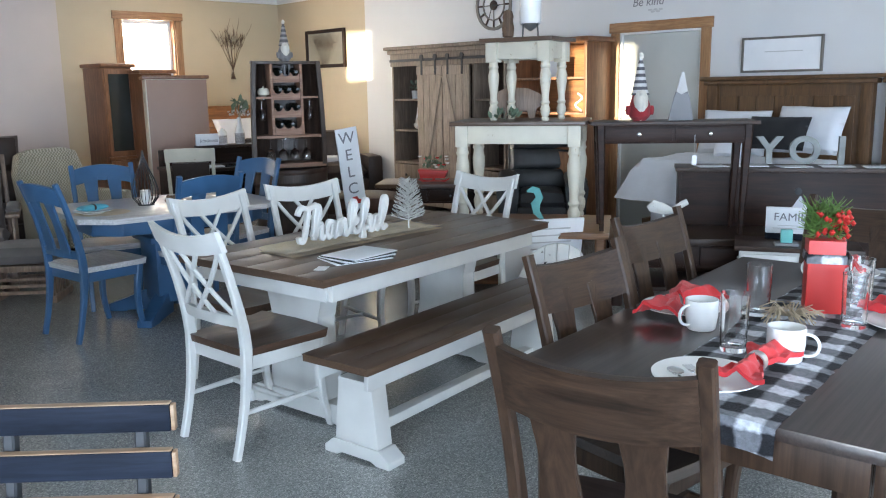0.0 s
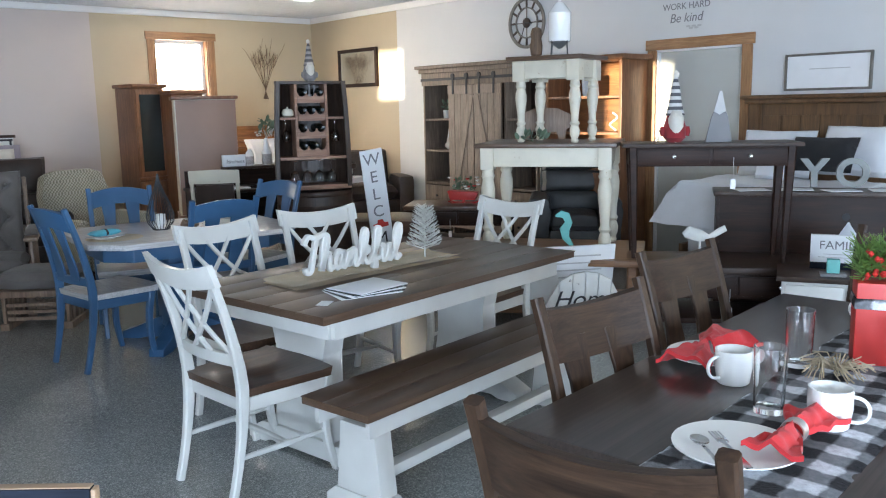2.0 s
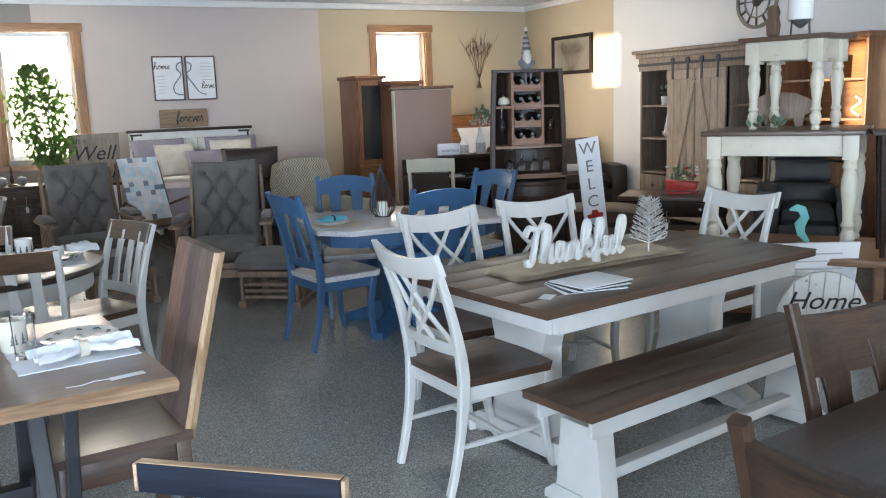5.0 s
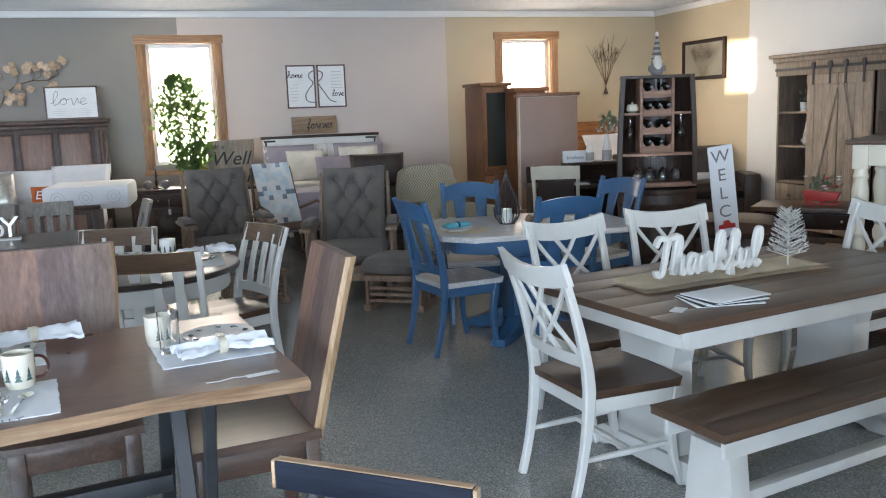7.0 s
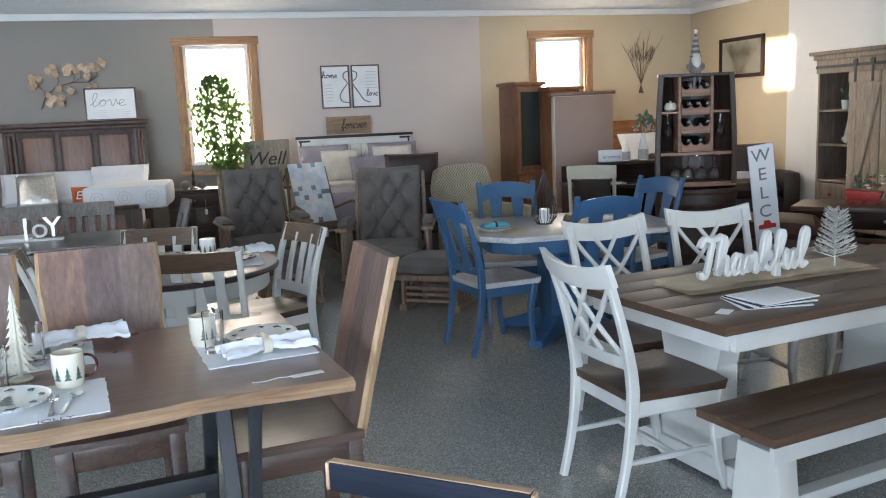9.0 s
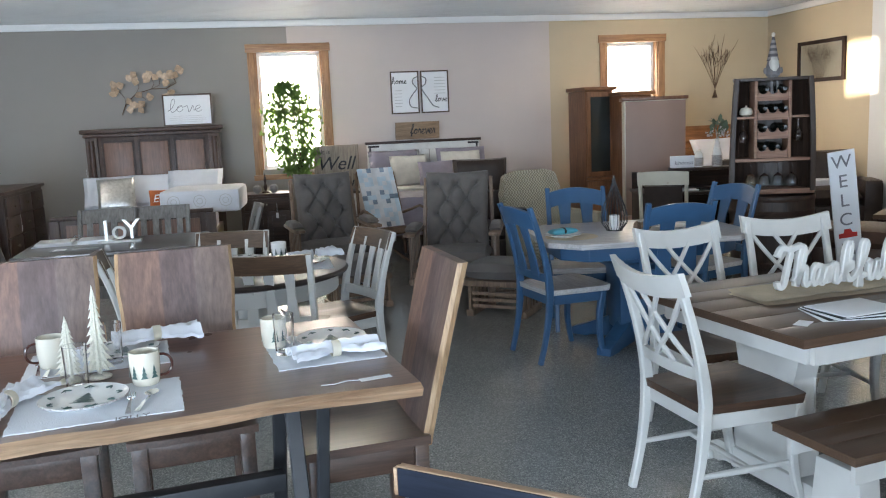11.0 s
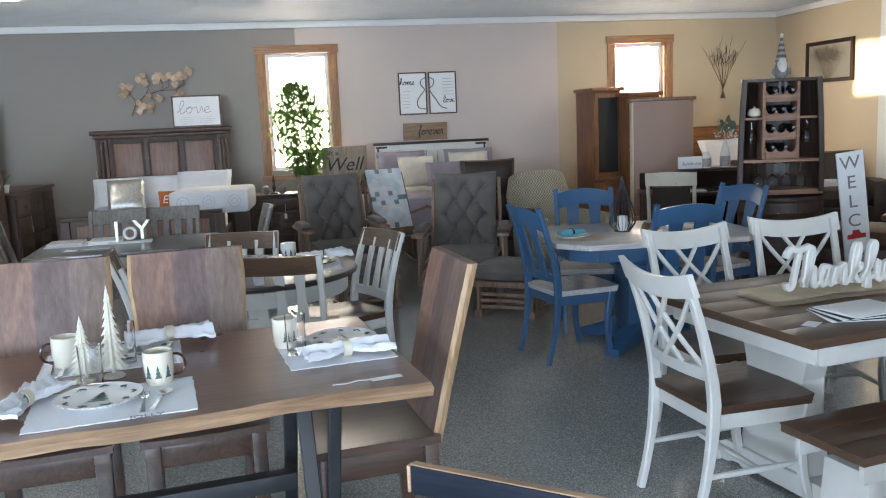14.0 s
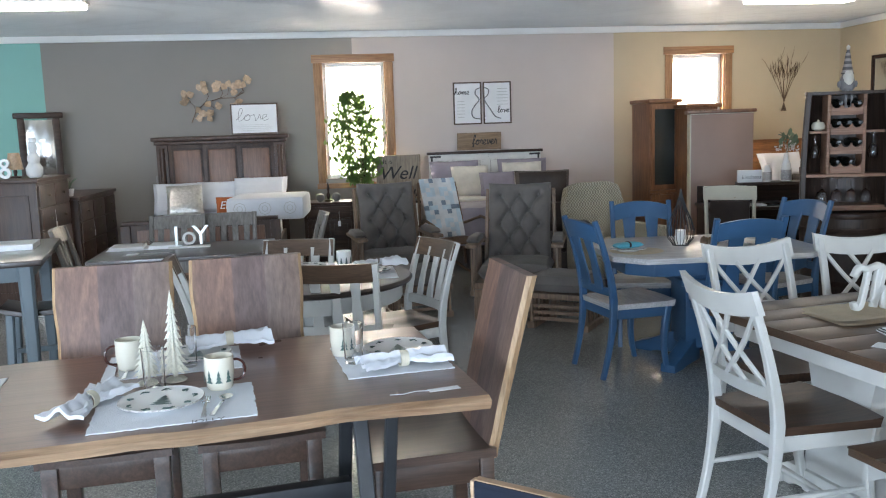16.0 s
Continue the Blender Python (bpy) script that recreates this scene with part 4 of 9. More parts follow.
# barn-door cabinet and hutch on the east wall
def barn_cabinet(m):
    t = thing("entertainment_cabinet", m, "weathered brown cabinet with sliding barn doors and open shelves", "cabinet")
    L, D, H = 1.95, 0.45, 1.95
    part("back_panel", B().box(0, L, D - 0.02, D, 0.05, H, 0.002), M["char"], t)
    for x in (0, 0.52, L - 0.52, L - 0.03):
        part("upright", B().box(x, x + 0.03, 0.02, D - 0.02, 0, H, 0.003), M["barnwood"], t)
    part("crown", B().box(-0.06, L + 0.06, -0.07, D, H + 0.03, H + 0.07, 0.012), M["barnwood"], t)
    part("crown", B().box(-0.03, L + 0.03, -0.03, D, H - 0.02, H + 0.03, 0.01), M["barnwood"], t)
    part("header", B().box(0, L, -0.005, 0.02, H - 0.17, H - 0.02, 0.003), M["barnwood"], t)
    for z in (0.03, 0.58, 0.98, 1.36):
        for x0, x1 in ((0.03, 0.52), (L - 0.49, L - 0.03)):
            part("shelf", B().box(x0, x1, 0.03, D - 0.02, z, z + 0.025, 0.002), M["barnwood"], t)
    for x0, x1 in ((0.03, 0.52), (L - 0.49, L - 0.03)):
        for z0, z1 in ((0.06, 0.3), (0.32, 0.57)):
            dr = part("drawer", B().box(x0 + 0.01, x1 - 0.01, 0.0, 0.02, z0, z1, 0.005), M["barnwood"], t)
            knob(dr, (x0 + x1) / 2, 0.0, (z0 + z1) / 2, 0.015, M["ink"])
    part("track_rail", B().box(0.02, L - 0.02, -0.035, -0.025, H - 0.115, H - 0.085, 0.002), M["ink"], t, "black steel door track")
    for x0 in (0.53, 0.985):
        d = part("barn_door", B().box(x0, x0 + 0.445, -0.022, -0.004, 0.08, H - 0.17, 0.003), M["barnwood"], t, "sliding plank door with a diagonal brace")
        for k in range(4):
            part("plank", B().box(x0 + k * 0.111 + 0.002, x0 + (k + 1) * 0.111 - 0.002, -0.028, -0.022, 0.09, H - 0.18, 0.002), M["barn_plank"], d)
        part("cross_rail", B().box(x0, x0 + 0.445, -0.038, -0.0285, H - 0.28, H - 0.18, 0.002), M["barn_plank"], d)
        part("cross_rail", B().box(x0, x0 + 0.445, -0.038, -0.0285, 0.09, 0.19, 0.002), M["barn_plank"], d)
        s = 1 if x0 < 0.7 else -1
        cx0 = x0 + 0.2225
        part("brace", B().sweep([(cx0 - s * 0.19, -0.034, 0.2), (cx0 + s * 0.19, -0.034, H - 0.29)], (0.085, 0.011)), M["barn_plank"], d, "diagonal plank brace")
        for xx in (x0 + 0.1, x0 + 0.34):
            b = B().box(xx - 0.015, xx + 0.015, -0.044, -0.0385, H - 0.28, H - 0.06, 0.001)
            b.lathe([(0.03, 0), (0.03, 0.012)], 14, Matrix.Translation((xx, -0.036, H - 0.07)) @ Matrix.Rotation(radians(90), 4, "X"))
            part("roller", b, M["ink"], d, "black steel roller strap")


barn_cabinet(pose(5.12, 8.22, 0, 0, 0, -90))


def hutch(m):
    t = thing("hutch", m, "tall reddish wooden bookcase hutch with open shelves", "cabinet")
    L, D, H = 1.0, 0.42, 1.95
    part("back_panel", B().box(0.02, L - 0.02, D - 0.02, D, 0.05, H, 0.002), M["honey"], t)
    for x in (0, L - 0.035):
        part("side_panel", B().box(x, x + 0.035, 0.0, D - 0.02, 0, H, 0.003), M["cherry"], t)
    part("crown", B().box(-0.05, L + 0.05, -0.05, D, H, H + 0.05, 0.014), M["cherry"], t)
    for z in (0.02, 0.45, 0.86, 1.22, 1.58):
        part("shelf", B().box(0.036, L - 0.036, 0.01, D - 0.02, z, z + 0.025, 0.002), M["cherry"], t)
    dr = part("drawer", B().box(0.045, L - 0.045, -0.015, 0.009, 0.5, 0.84, 0.006), M["cherry"], t)
    knob(dr, 0.35, -0.015, 0.66, 0.015, M["ink"])


hutch(pose(5.14, 6.16, 0, 0, 0, -90))


def armchair(m, material, label, name="recliner", W=0.86, back=1.0, seat=0.48, arm=0.64, tufts=3):
    t = thing(name, m, label, "armchair")
    part("base", B().box(-W / 2 + 0.05, W / 2 - 0.05, -0.38, 0.40, 0.04, 0.3, 0.03), material, t)
    for s in (-1, 1):
        x = s * (W / 2 - 0.09)
        pts = [(-0.09, 0.08), (0.09, 0.08), (0.09, arm - 0.12), (0.11, arm - 0.05), (0.08, arm), (-0.08, arm), (-0.11, arm - 0.05), (-0.09, arm - 0.12)]
        part("arm", B().prism([(x + a, c) for a, c in pts], 0.78, 0.025, Matrix.Translation((0, 0.40, 0)) @ UP), material, t)
    part("seat_cushion", B().pillow(W - 0.37, 0.62, 0.24, Matrix.Translation((0, 0.10, seat - 0.10)), puff=0.25), material, t)
    part("front_panel", B().box(-W / 2 + 0.19, W / 2 - 0.19, 0.36, 0.43, 0.08, seat - 0.14, 0.03), material, t)
    h = (back - seat + 0.1) / tufts
    for k in range(tufts):
        z = seat - 0.04 + (k + 0.5) * h
        part("back_cushion", B().pillow(W - 0.2, h * 1.12, 0.24, Matrix.Translation((0, -0.25 - 0.05 * k, z)) @ Matrix.Rotation(radians(-80), 4, "X"), puff=0.28, nx=16), material, t)
    part("back_shell", B().box(-W / 2 + 0.08, W / 2 - 0.08, -0.46, -0.34, 0.1, back - 0.06, 0.04, Matrix.Rotation(radians(4), 4, "X")), material, t)
    return t


armchair(facing(4.85, 5.50, 222), M["slate_leather"], "slate gray leather recliner armchair")
armchair(facing(0.50, 8.55, 262), M["brown_cloth"], "dark brown tufted leather recliner", back=1.04, W=0.78, tufts=2)


def sofa(m):
    t = thing("sofa", m, "dark brown leather sofa piled with clutter", "sofa")
    W = 1.9
    part("base", B().box(-W / 2 + 0.05, W / 2 - 0.05, -0.42, 0.42, 0.05, 0.3, 0.03), M["brown_cloth"], t)
    for s in (-1, 1):
        x = s * (W / 2 - 0.11)
        part("arm", B().box(x - 0.11, x + 0.11, -0.42, 0.45, 0.05, 0.62, 0.07), M["brown_cloth"], t)
        part("seat_cushion", B().pillow(W / 2 - 0.22, 0.66, 0.24, Matrix.Translation((s * (W / 4 - 0.11), 0.1, 0.40)), puff=0.25), M["brown_cloth"], t)
        part("back_cushion", B().pillow(W / 2 - 0.2, 0.56, 0.26, Matrix.Translation((s * (W / 4 - 0.11), -0.28, 0.68)) @ Matrix.Rotation(radians(-78), 4, "X"), puff=0.3), M["brown_cloth"], t)
    part("back_shell", B().box(-W / 2 + 0.1, W / 2 - 0.1, -0.5, -0.38, 0.1, 0.86, 0.05), M["brown_cloth"], t)


sofa(facing(4.85, 9.72, 245))
ott_big = thing("ottoman", pose(3.15, 6.5, 0, 0, 0, -40), "round-edged worn brown leather ottoman", "ottoman")
part("body", B().box(-0.5, 0.5, -0.36, 0.36, 0.06, 0.36, 0.06), M["leather"], ott_big)
part("cushion", B().pillow(1.02, 0.74, 0.24, Matrix.Translation((0, 0, 0.40)), puff=0.28), M["leather"], ott_big)
for x in (-0.4, 0.4):
    for y in (-0.26, 0.26):
        part("leg", B().lathe([(0.02, 0), (0.03, 0.07)], 10, Matrix.Translation((x, y, 0))), M["espresso"], ott_big)
ctt = low_table(pose(3.83, 6.98, 0, 0, 0, U), 1.15, 0.62, 0.5, M["brown_top"], M["espresso"], "brown coffee table with a drawer and lower shelf", 2)
tag_on(ctt, 0.5, 0.0, 0.36)

# ---- barrel wine rack ----
def barrel_rack(m):
    t = thing("wine_rack", m, "oak barrel wine rack with bottles, glasses and shelves", "wine rack")
    R = 0.335

    def rad(z):
        return R * (0.80 + 0.20 * math.cos((z - 0.93) / 0.93 * 1.15))

    prof = [(rad(z), z) for z in [0.02 + 0.06 * k for k in range(14)]]
    b = B().lathe(prof, 32)
    part("barrel_body", b, M["barrel"], t, "dark stained barrel staves")
    for z in (0.06, 0.24, 0.66, 0.78):
        part("hoop", B().lathe([(rad(z) + 0.002, z), (rad(z) + 0.005, z + 0.004), (rad(z + 0.045) + 0.005, z + 0.041), (rad(z + 0.045) + 0.002, z + 0.045)], 32, close=False), M["char"], t, "dark steel hoop")
    # upper half: shell of staves open towards the room
    zs = [0.84 + 0.0775 * k for k in range(13)]
    for k in range(15):
        a0, a1 = radians(0 + k * 12), radians(12 + k * 12)
        vs, fs = [], []
        for z in zs:
            for r, a in ((rad(z), a0), (rad(z), a1), (rad(z) - 0.022, a1), (rad(z) - 0.022, a0)):
                vs.append((r * math.cos(a), r * math.sin(a), z))
        for i in range(len(zs) - 1):
            for q in range(4):
                p = (q + 1) % 4
                fs.append((4 * i + q, 4 * i + p, 4 * i + 4 + p, 4 * i + 4 + q))
        fs += [(3, 2, 1, 0), tuple(4 * (len(zs) - 1) + q for q in range(4))]
        bb = B()
        bb._add(vs, fs)
        part("stave", bb, M["barrel"], t)

    def halfdisc(z, th, r, mat_, nm):
        n = 18
        pts = [(-r, -0.02)] + [(r * math.cos(math.pi - math.pi * i / n), r * math.sin(math.pi * i / n)) for i in range(n + 1)] + [(r, -0.02)]
        part(nm, B().prism(pts, th, 0.002, Matrix.Translation((0, 0, z))), mat_, t)

    halfdisc(1.745, 0.025, rad(1.75) + 0.01, M["barrel"], "top_board")
    halfdisc(0.82, 0.04, rad(0.84) + 0.004, M["barrel_edge"], "shelf")
    halfdisc(1.09, 0.025, rad(1.09) - 0.023, M["barrel_edge"], "shelf")
    for s in (-1, 1):
        pts = [(s * (rad(z) - 0.012), -0.012, z) for z in zs]
        part("stave_edge", B().sweep(pts, (0.045, 0.03)), M["barrel"], t, "thick dark edge of the barrel")
        part("divider", B().box(s * 0.135 - 0.012, s * 0.135 + 0.012, -0.01, 0.16, 1.116, 1.744, 0.002), M["barrel_edge"], t)
        x0, x1 = sorted((s * 0.148, s * (rad(1.4) - 0.03)))
        part("side_shelf", B().box(x0, x1, -0.005, 0.12, 1.44, 1.46, 0.002), M["barrel_edge"], t)
    for k in range(4):
        z = 1.13 + k * 0.155
        pts = [(-0.12, -0.012), (0.12, -0.012), (0.12, 0.075)]
        for c in (0.08, 0.0, -0.08):
            pts += [(c + 0.036 * math.cos(math.pi * q / 6), 0.075 - 0.034 * math.sin(math.pi * q / 6)) for q in range(7)]
        pts.append((-0.12, 0.075))
        part("bottle_cradle", B().prism(pts, 0.02, 0.0, Matrix.Translation((0, 0.01, z)) @ UP), M["barrel_edge"], t, "scalloped bottle cradle")
        part("cradle_floor", B().box(-0.12, 0.12, 0.012, 0.2, z - 0.012, z - 0.001, 0.001), M["barrel_edge"], t)
    return t


BAR = pose(2.42, 6.42, 0, 0, 0, -17)
barrel_rack(BAR)


def wine_bottle(m):
    b = B().lathe([(0.0, 0), (0.036, 0.002), (0.037, 0.19), (0.03, 0.22), (0.015, 0.245), (0.014, 0.30), (0.016, 0.302), (0.016, 0.315), (0.0, 0.316)], 14, close=False)
    solid("wine_bottle", b, M["bottle"], m, "dark glass wine bottle lying in the rack", "bottle", "bottles in the barrel rack")


for k, xs in enumerate(((-0.08, 0.02), (-0.08, 0.08), (-0.08, 0.0, 0.08), (-0.07, 0.07))):
    for x in xs:
        wine_bottle(BAR @ Matrix.Translation((x, 0.23, 1.13 + k * 0.155 + 0.081)) @ Matrix.Rotation(radians(90), 4, "X"))


def wine_glass(m, label="clear stemmed wine glass hanging upside down"):
    prof = [(0.034, 0), (0.034, 0.003), (0.004, 0.008), (0.004, 0.08), (0.025, 0.10), (0.038, 0.135), (0.036, 0.17), (0.031, 0.19)]
    inner = [(r - 0.0015, z) for r, z in prof[:3:-1]]
    b = B().lathe(prof + inner, 16, close=False)
    solid("wine_glass", b, M["glass"], m, label, "glass", "glasses in the barrel rack")


for x in (-0.17, -0.06, 0.05, 0.16):
    wine_glass(BAR @ Matrix.Translation((x, 0.0, 1.085)) @ Matrix.Rotation(radians(180), 4, "X") @ Matrix.Diagonal((1.25, 1.25, 1.12, 1)))
for x in (-0.22, 0.22):
    wine_glass(BAR @ Matrix.Translation((x, 0.05, 1.435)) @ Matrix.Rotation(radians(180), 4, "X"))

# ---- north wall beds ----
def head_panelled(t, W):
    part("headboard", B().box(-W / 2 + 0.05, W / 2 - 0.05, -0.05, 0, 0.25, 1.50, 0.004), M["umber"], t)
    w = (W - 0.24) / 3
    for k in range(3):
        x = -W / 2 + 0.12 + k * w
        part("panel", B().box(x + 0.045, x + w - 0.045, -0.066, -0.05, 0.55, 1.43, 0.014), M["dark_panel"], t, "raised reddish wood panel")
        part("panel_molding", B().box(x + 0.02, x + w - 0.02, -0.058, -0.0505, 0.52, 1.46, 0.004), M["char"], t)
    for s in (-1, 1):
        x = s * (W / 2 - 0.03)
        part("head_post", B().box(x - 0.07, x + 0.07, -0.08, 0, 0, 1.50, 0.006), M["umber"], t)
        part("column", B().lathe([(0.03, 0.72), (0.04, 0.75), (0.03, 0.78), (0.034, 0.85), (0.034, 1.3), (0.028, 1.34), (0.042, 1.38), (0.03, 1.42), (0.036, 1.46)], 14, Matrix.Translation((x, -0.09, 0))), M["umber"], t, "turned half column")
    part("head_cap", B().box(-W / 2 - 0.06, W / 2 + 0.06, -0.12, 0, 1.50, 1.545, 0.014), M["umber"], t)
    part("head_cap", B().box(-W / 2 - 0.09, W / 2 + 0.09, -0.15, 0, 1.546, 1.60, 0.02), M["umber"], t)


nb = bed(pose(-3.04, 11.25, 0, 0, 0, 0), 1.52, 2.15, M["umber"], M["linen"], "dark carved wooden bed with panelled headboard and white bedding", head_panelled, 0.74, 0.66, 3)
tag_on(nb, -0.8, -0.17, 1.12)
mt = thing("folded_mattress", pose(-2.38, 9.72, 0.665, 0, 0, -4), "white medallion-patterned mattress sample lying on the bed", "mattress")
part("mattress_body", B().box(-0.42, 0.42, -0.32, 0.5, 0.0, 0.25, 0.05), M["linen"], mt)
for k in range(3):
    x = -0.27 + k * 0.27
    for r in (0.07, 0.035):
        part("medallion", B().lathe([(r, 0), (r, 0.002), (r - 0.007, 0.002), (r - 0.007, 0)], 8, Matrix.Translation((x, -0.3205, 0.13)) @ Matrix.Rotation(radians(90), 4, "X"), close=False), M["pale_ink"], mt, "gray stitched medallion")
cushion("pillow", pose(-3.55, 10.85, 0.84, 64, 0, 5), 0.6, 0.42, 0.17, M["linen"], "white bed pillow leaning on the headboard", 5)
cushion("pillow", pose(-3.05, 10.9, 0.84, 64, 0, -3), 0.6, 0.42, 0.17, M["linen"], "white bed pillow leaning on the headboard", 6)
cushion("pillow", pose(-2.55, 10.75, 0.88, 55, 0, -4), 0.66, 0.45, 0.18, M["linen"], "white bed pillow leaning on the headboard", 7)
cushion("throw_pillow", pose(-3.42, 10.5, 0.84, 66, 0, 8), 0.42, 0.4, 0.13, M["silver"], "silver sequin throw pillow", 8)
oj = cushion("throw_pillow", pose(-2.84, 10.2, 0.77, 70, 0, 6), 0.36, 0.24, 0.1, M["rust"], "rust orange throw pillow with the word Enjoy", 9)
lettering(oj, "Enjoy", 0.13, Matrix.Translation((0, 0, 0.06)), M["paper"], 0.002, 0.25)


def head_white(t, W):
    b = B().box(-W / 2 + 0.08, W / 2 - 0.08, -0.04, 0, 0.3, 1.2, 0.003)
    part("headboard", b, M["graywood"], t)
    n = 9
    w = (W - 0.2) / n
    for k in range(n):
        part("plank", B().box(-W / 2 + 0.1 + k * w + 0.003, -W / 2 + 0.1 + (k + 1) * w - 0.003, -0.05, -0.041, 0.32, 1.16, 0.003), M["cream_worn"], t)
    for s in (-1, 1):
        part("head_post", B().box(s * (W / 2 - 0.05) - 0.055, s * (W / 2 - 0.05) + 0.055, -0.06, 0.01, 0, 1.25, 0.004), M["cream_worn"], t)
        b = B().box(s * (W / 2 - 0.08) - 0.075, s * (W / 2 - 0.08) + 0.075, -0.066, -0.061, 1.21, 1.235, 0.001)
        x = s * (W / 2 - 0.0) - s * 0.018
        b.box(min(x, x - s * 0.025), max(x, x - s * 0.025), -0.066, -0.061, 1.09, 1.209, 0.001)
        part("corner_bracket", b, M["ink"], t, "black iron corner bracket")
    part("top_rail", B().box(-W / 2 + 0.06, W / 2 - 0.06, -0.055, 0, 1.161, 1.25, 0.004), M["cream_worn"], t)
    part("head_cap", B().box(-W / 2 - 0.03, W / 2 + 0.03, -0.08, 0.02, 1.25, 1.285, 0.006), M["char"], t, "dark brown cap board")


M["cream_worn"] = paint("white_distressed_planks", (0.66, 0.66, 0.63), 0.55, 0.08, 5, 60, 0.2, wear=(0.13, 0.11, 0.09))
wb = bed(pose(0.40, 11.42, 0, 0, 0, 0), 1.52, 2.1, M["cream_worn"], M["lilac"], "white distressed plank bed with lilac gray bedding", head_white, 0.0, 0.66)
soft_cover(wb, "comforter", -0.80, 0.80, -2.15, -0.6, 0.70, 0.4, M["lilac"], "lilac gray comforter", 3)
part("fur_throw", B().box(-0.82, 0.82, -1.15, -0.75, 0.70, 0.735, 0.015), M["fur"], wb, "cream fur throw across the bed")
for x, y, z, w, h, mt_, lab, rz in ((-0.05, 11.1, 0.94, 0.66, 0.5, "lilac", "gray bed pillow", 4), (0.85, 11.1, 0.94, 0.66, 0.5, "lilac", "gray bed pillow", -4), (0.12, 10.9, 0.90, 0.5, 0.45, "fur", "cream furry pillow", 5), (0.80, 10.9, 0.92, 0.52, 0.46, "fur", "cream furry pillow", -5), (0.42, 10.65, 0.87, 0.46, 0.34, "lilac", "gray lilac throw pillow", 0)):
    cushion("pillow", pose(x, y, z, 66, 0, rz), w, h, 0.15, M[mt_], lab + " on the bed", int(x * 10))


# sleigh bed in the corner
def head_sleigh(t, W):
    pts = []
    prof = [(-0.02, 0.3), (-0.02, 0.95), (0.02, 1.12), (0.06, 1.22), (0.06, 1.28), (0.0, 1.30), (-0.05, 1.26), (-0.05, 1.18), (-0.06, 1.08), (-0.07, 0.95), (-0.07, 0.3)]
    part("headboard", B().prism(prof, W, 0.0, Matrix.Translation((-W / 2, 0, 0)) @ SW), M["honey"], t)
    for z in (0.72, 0.98, 1.08):
        part("molding", B().box(-W / 2 + 0.04, W / 2 - 0.04, -0.088, -0.071, z, z + 0.025, 0.006), M["honey"], t)
    for s in (-1, 1):
        part("head_post", B().prism([(a * 1.15 - 0.005, c * 1.01) for a, c in prof], 0.06, 0.006, Matrix.Translation((s * W / 2 - 0.03, 0, -0.29)) @ SW), M["honey"], t)


sb = bed(pose(4.72, 11.38, 0, 0, 0, 0), 1.5, 1.9, M["honey"], M["linen"], "honey oak sleigh bed with a white pillow", head_sleigh, 0.0, 0.6)
tag_on(sb, -0.70, -0.10, 1.16)
cushion("pillow", pose(4.45, 10.98, 0.92, 62, 0, 6), 0.66, 0.45, 0.18, M["linen"], "white bed pillow leaning on the headboard", 21)


# nightstands
def nightstand(m, w, body, top, label, h=0.72, doors=True):
    t = thing("nightstand", m, label, "nightstand")
    d = 0.45
    part("cabinet_top", B().box(-w / 2 - 0.02, w / 2 + 0.02, -d - 0.02, 0, h - 0.03, h, 0.008), top, t)
    part("body", B().box(-w / 2, w / 2, -d, -0.01, 0.06, h - 0.031, 0.004), body, t)
    dr = part("drawer", B().box(-w / 2 + 0.04, w / 2 - 0.04, -d - 0.016, -d, h - 0.2, h - 0.06, 0.006), body, t)
    knob(dr, 0, -d - 0.016, h - 0.13, 0.012, M["brass"])
    if doors:
        for s in (-1, 1):
            x0, x1 = sorted((s * 0.005, s * (w / 2 - 0.04)))
            dd = part("door", B().box(x0, x1, -d - 0.016, -d, 0.1, h - 0.22, 0.006), body, t)
            part("panel", B().box(x0 + 0.05, x1 - 0.05, -d - 0.024, -d - 0.0165, 0.15, h - 0.27, 0.006), body, dd)
    else:
        for z in (0.1, 0.3):
            d2 = part("drawer", B().box(-w / 2 + 0.04, w / 2 - 0.04, -d - 0.016, -d, z, z + 0.18, 0.006), body, t)
            knob(d2, 0, -d - 0.016, z + 0.09, 0.012, M["ink"])
    part("plinth", B().box(-w / 2 - 0.01, w / 2 + 0.01, -d - 0.01, -0.01, 0, 0.059, 0.004), body, t)
    return t


n1 = nightstand(pose(-1.72, 11.1, 0, 0, 0, 0), 0.62, M["char"], M["char"], "dark stained nightstand with panelled doors", 0.735)
tag_on(n1, 0.12, -0.49, 0.62)
nightstand(pose(-0.93, 11.2, 0, 0, 0, 0), 0.7, M["cream_worn"], M["char"], "white distressed nightstand with a dark top", 0.70, False)

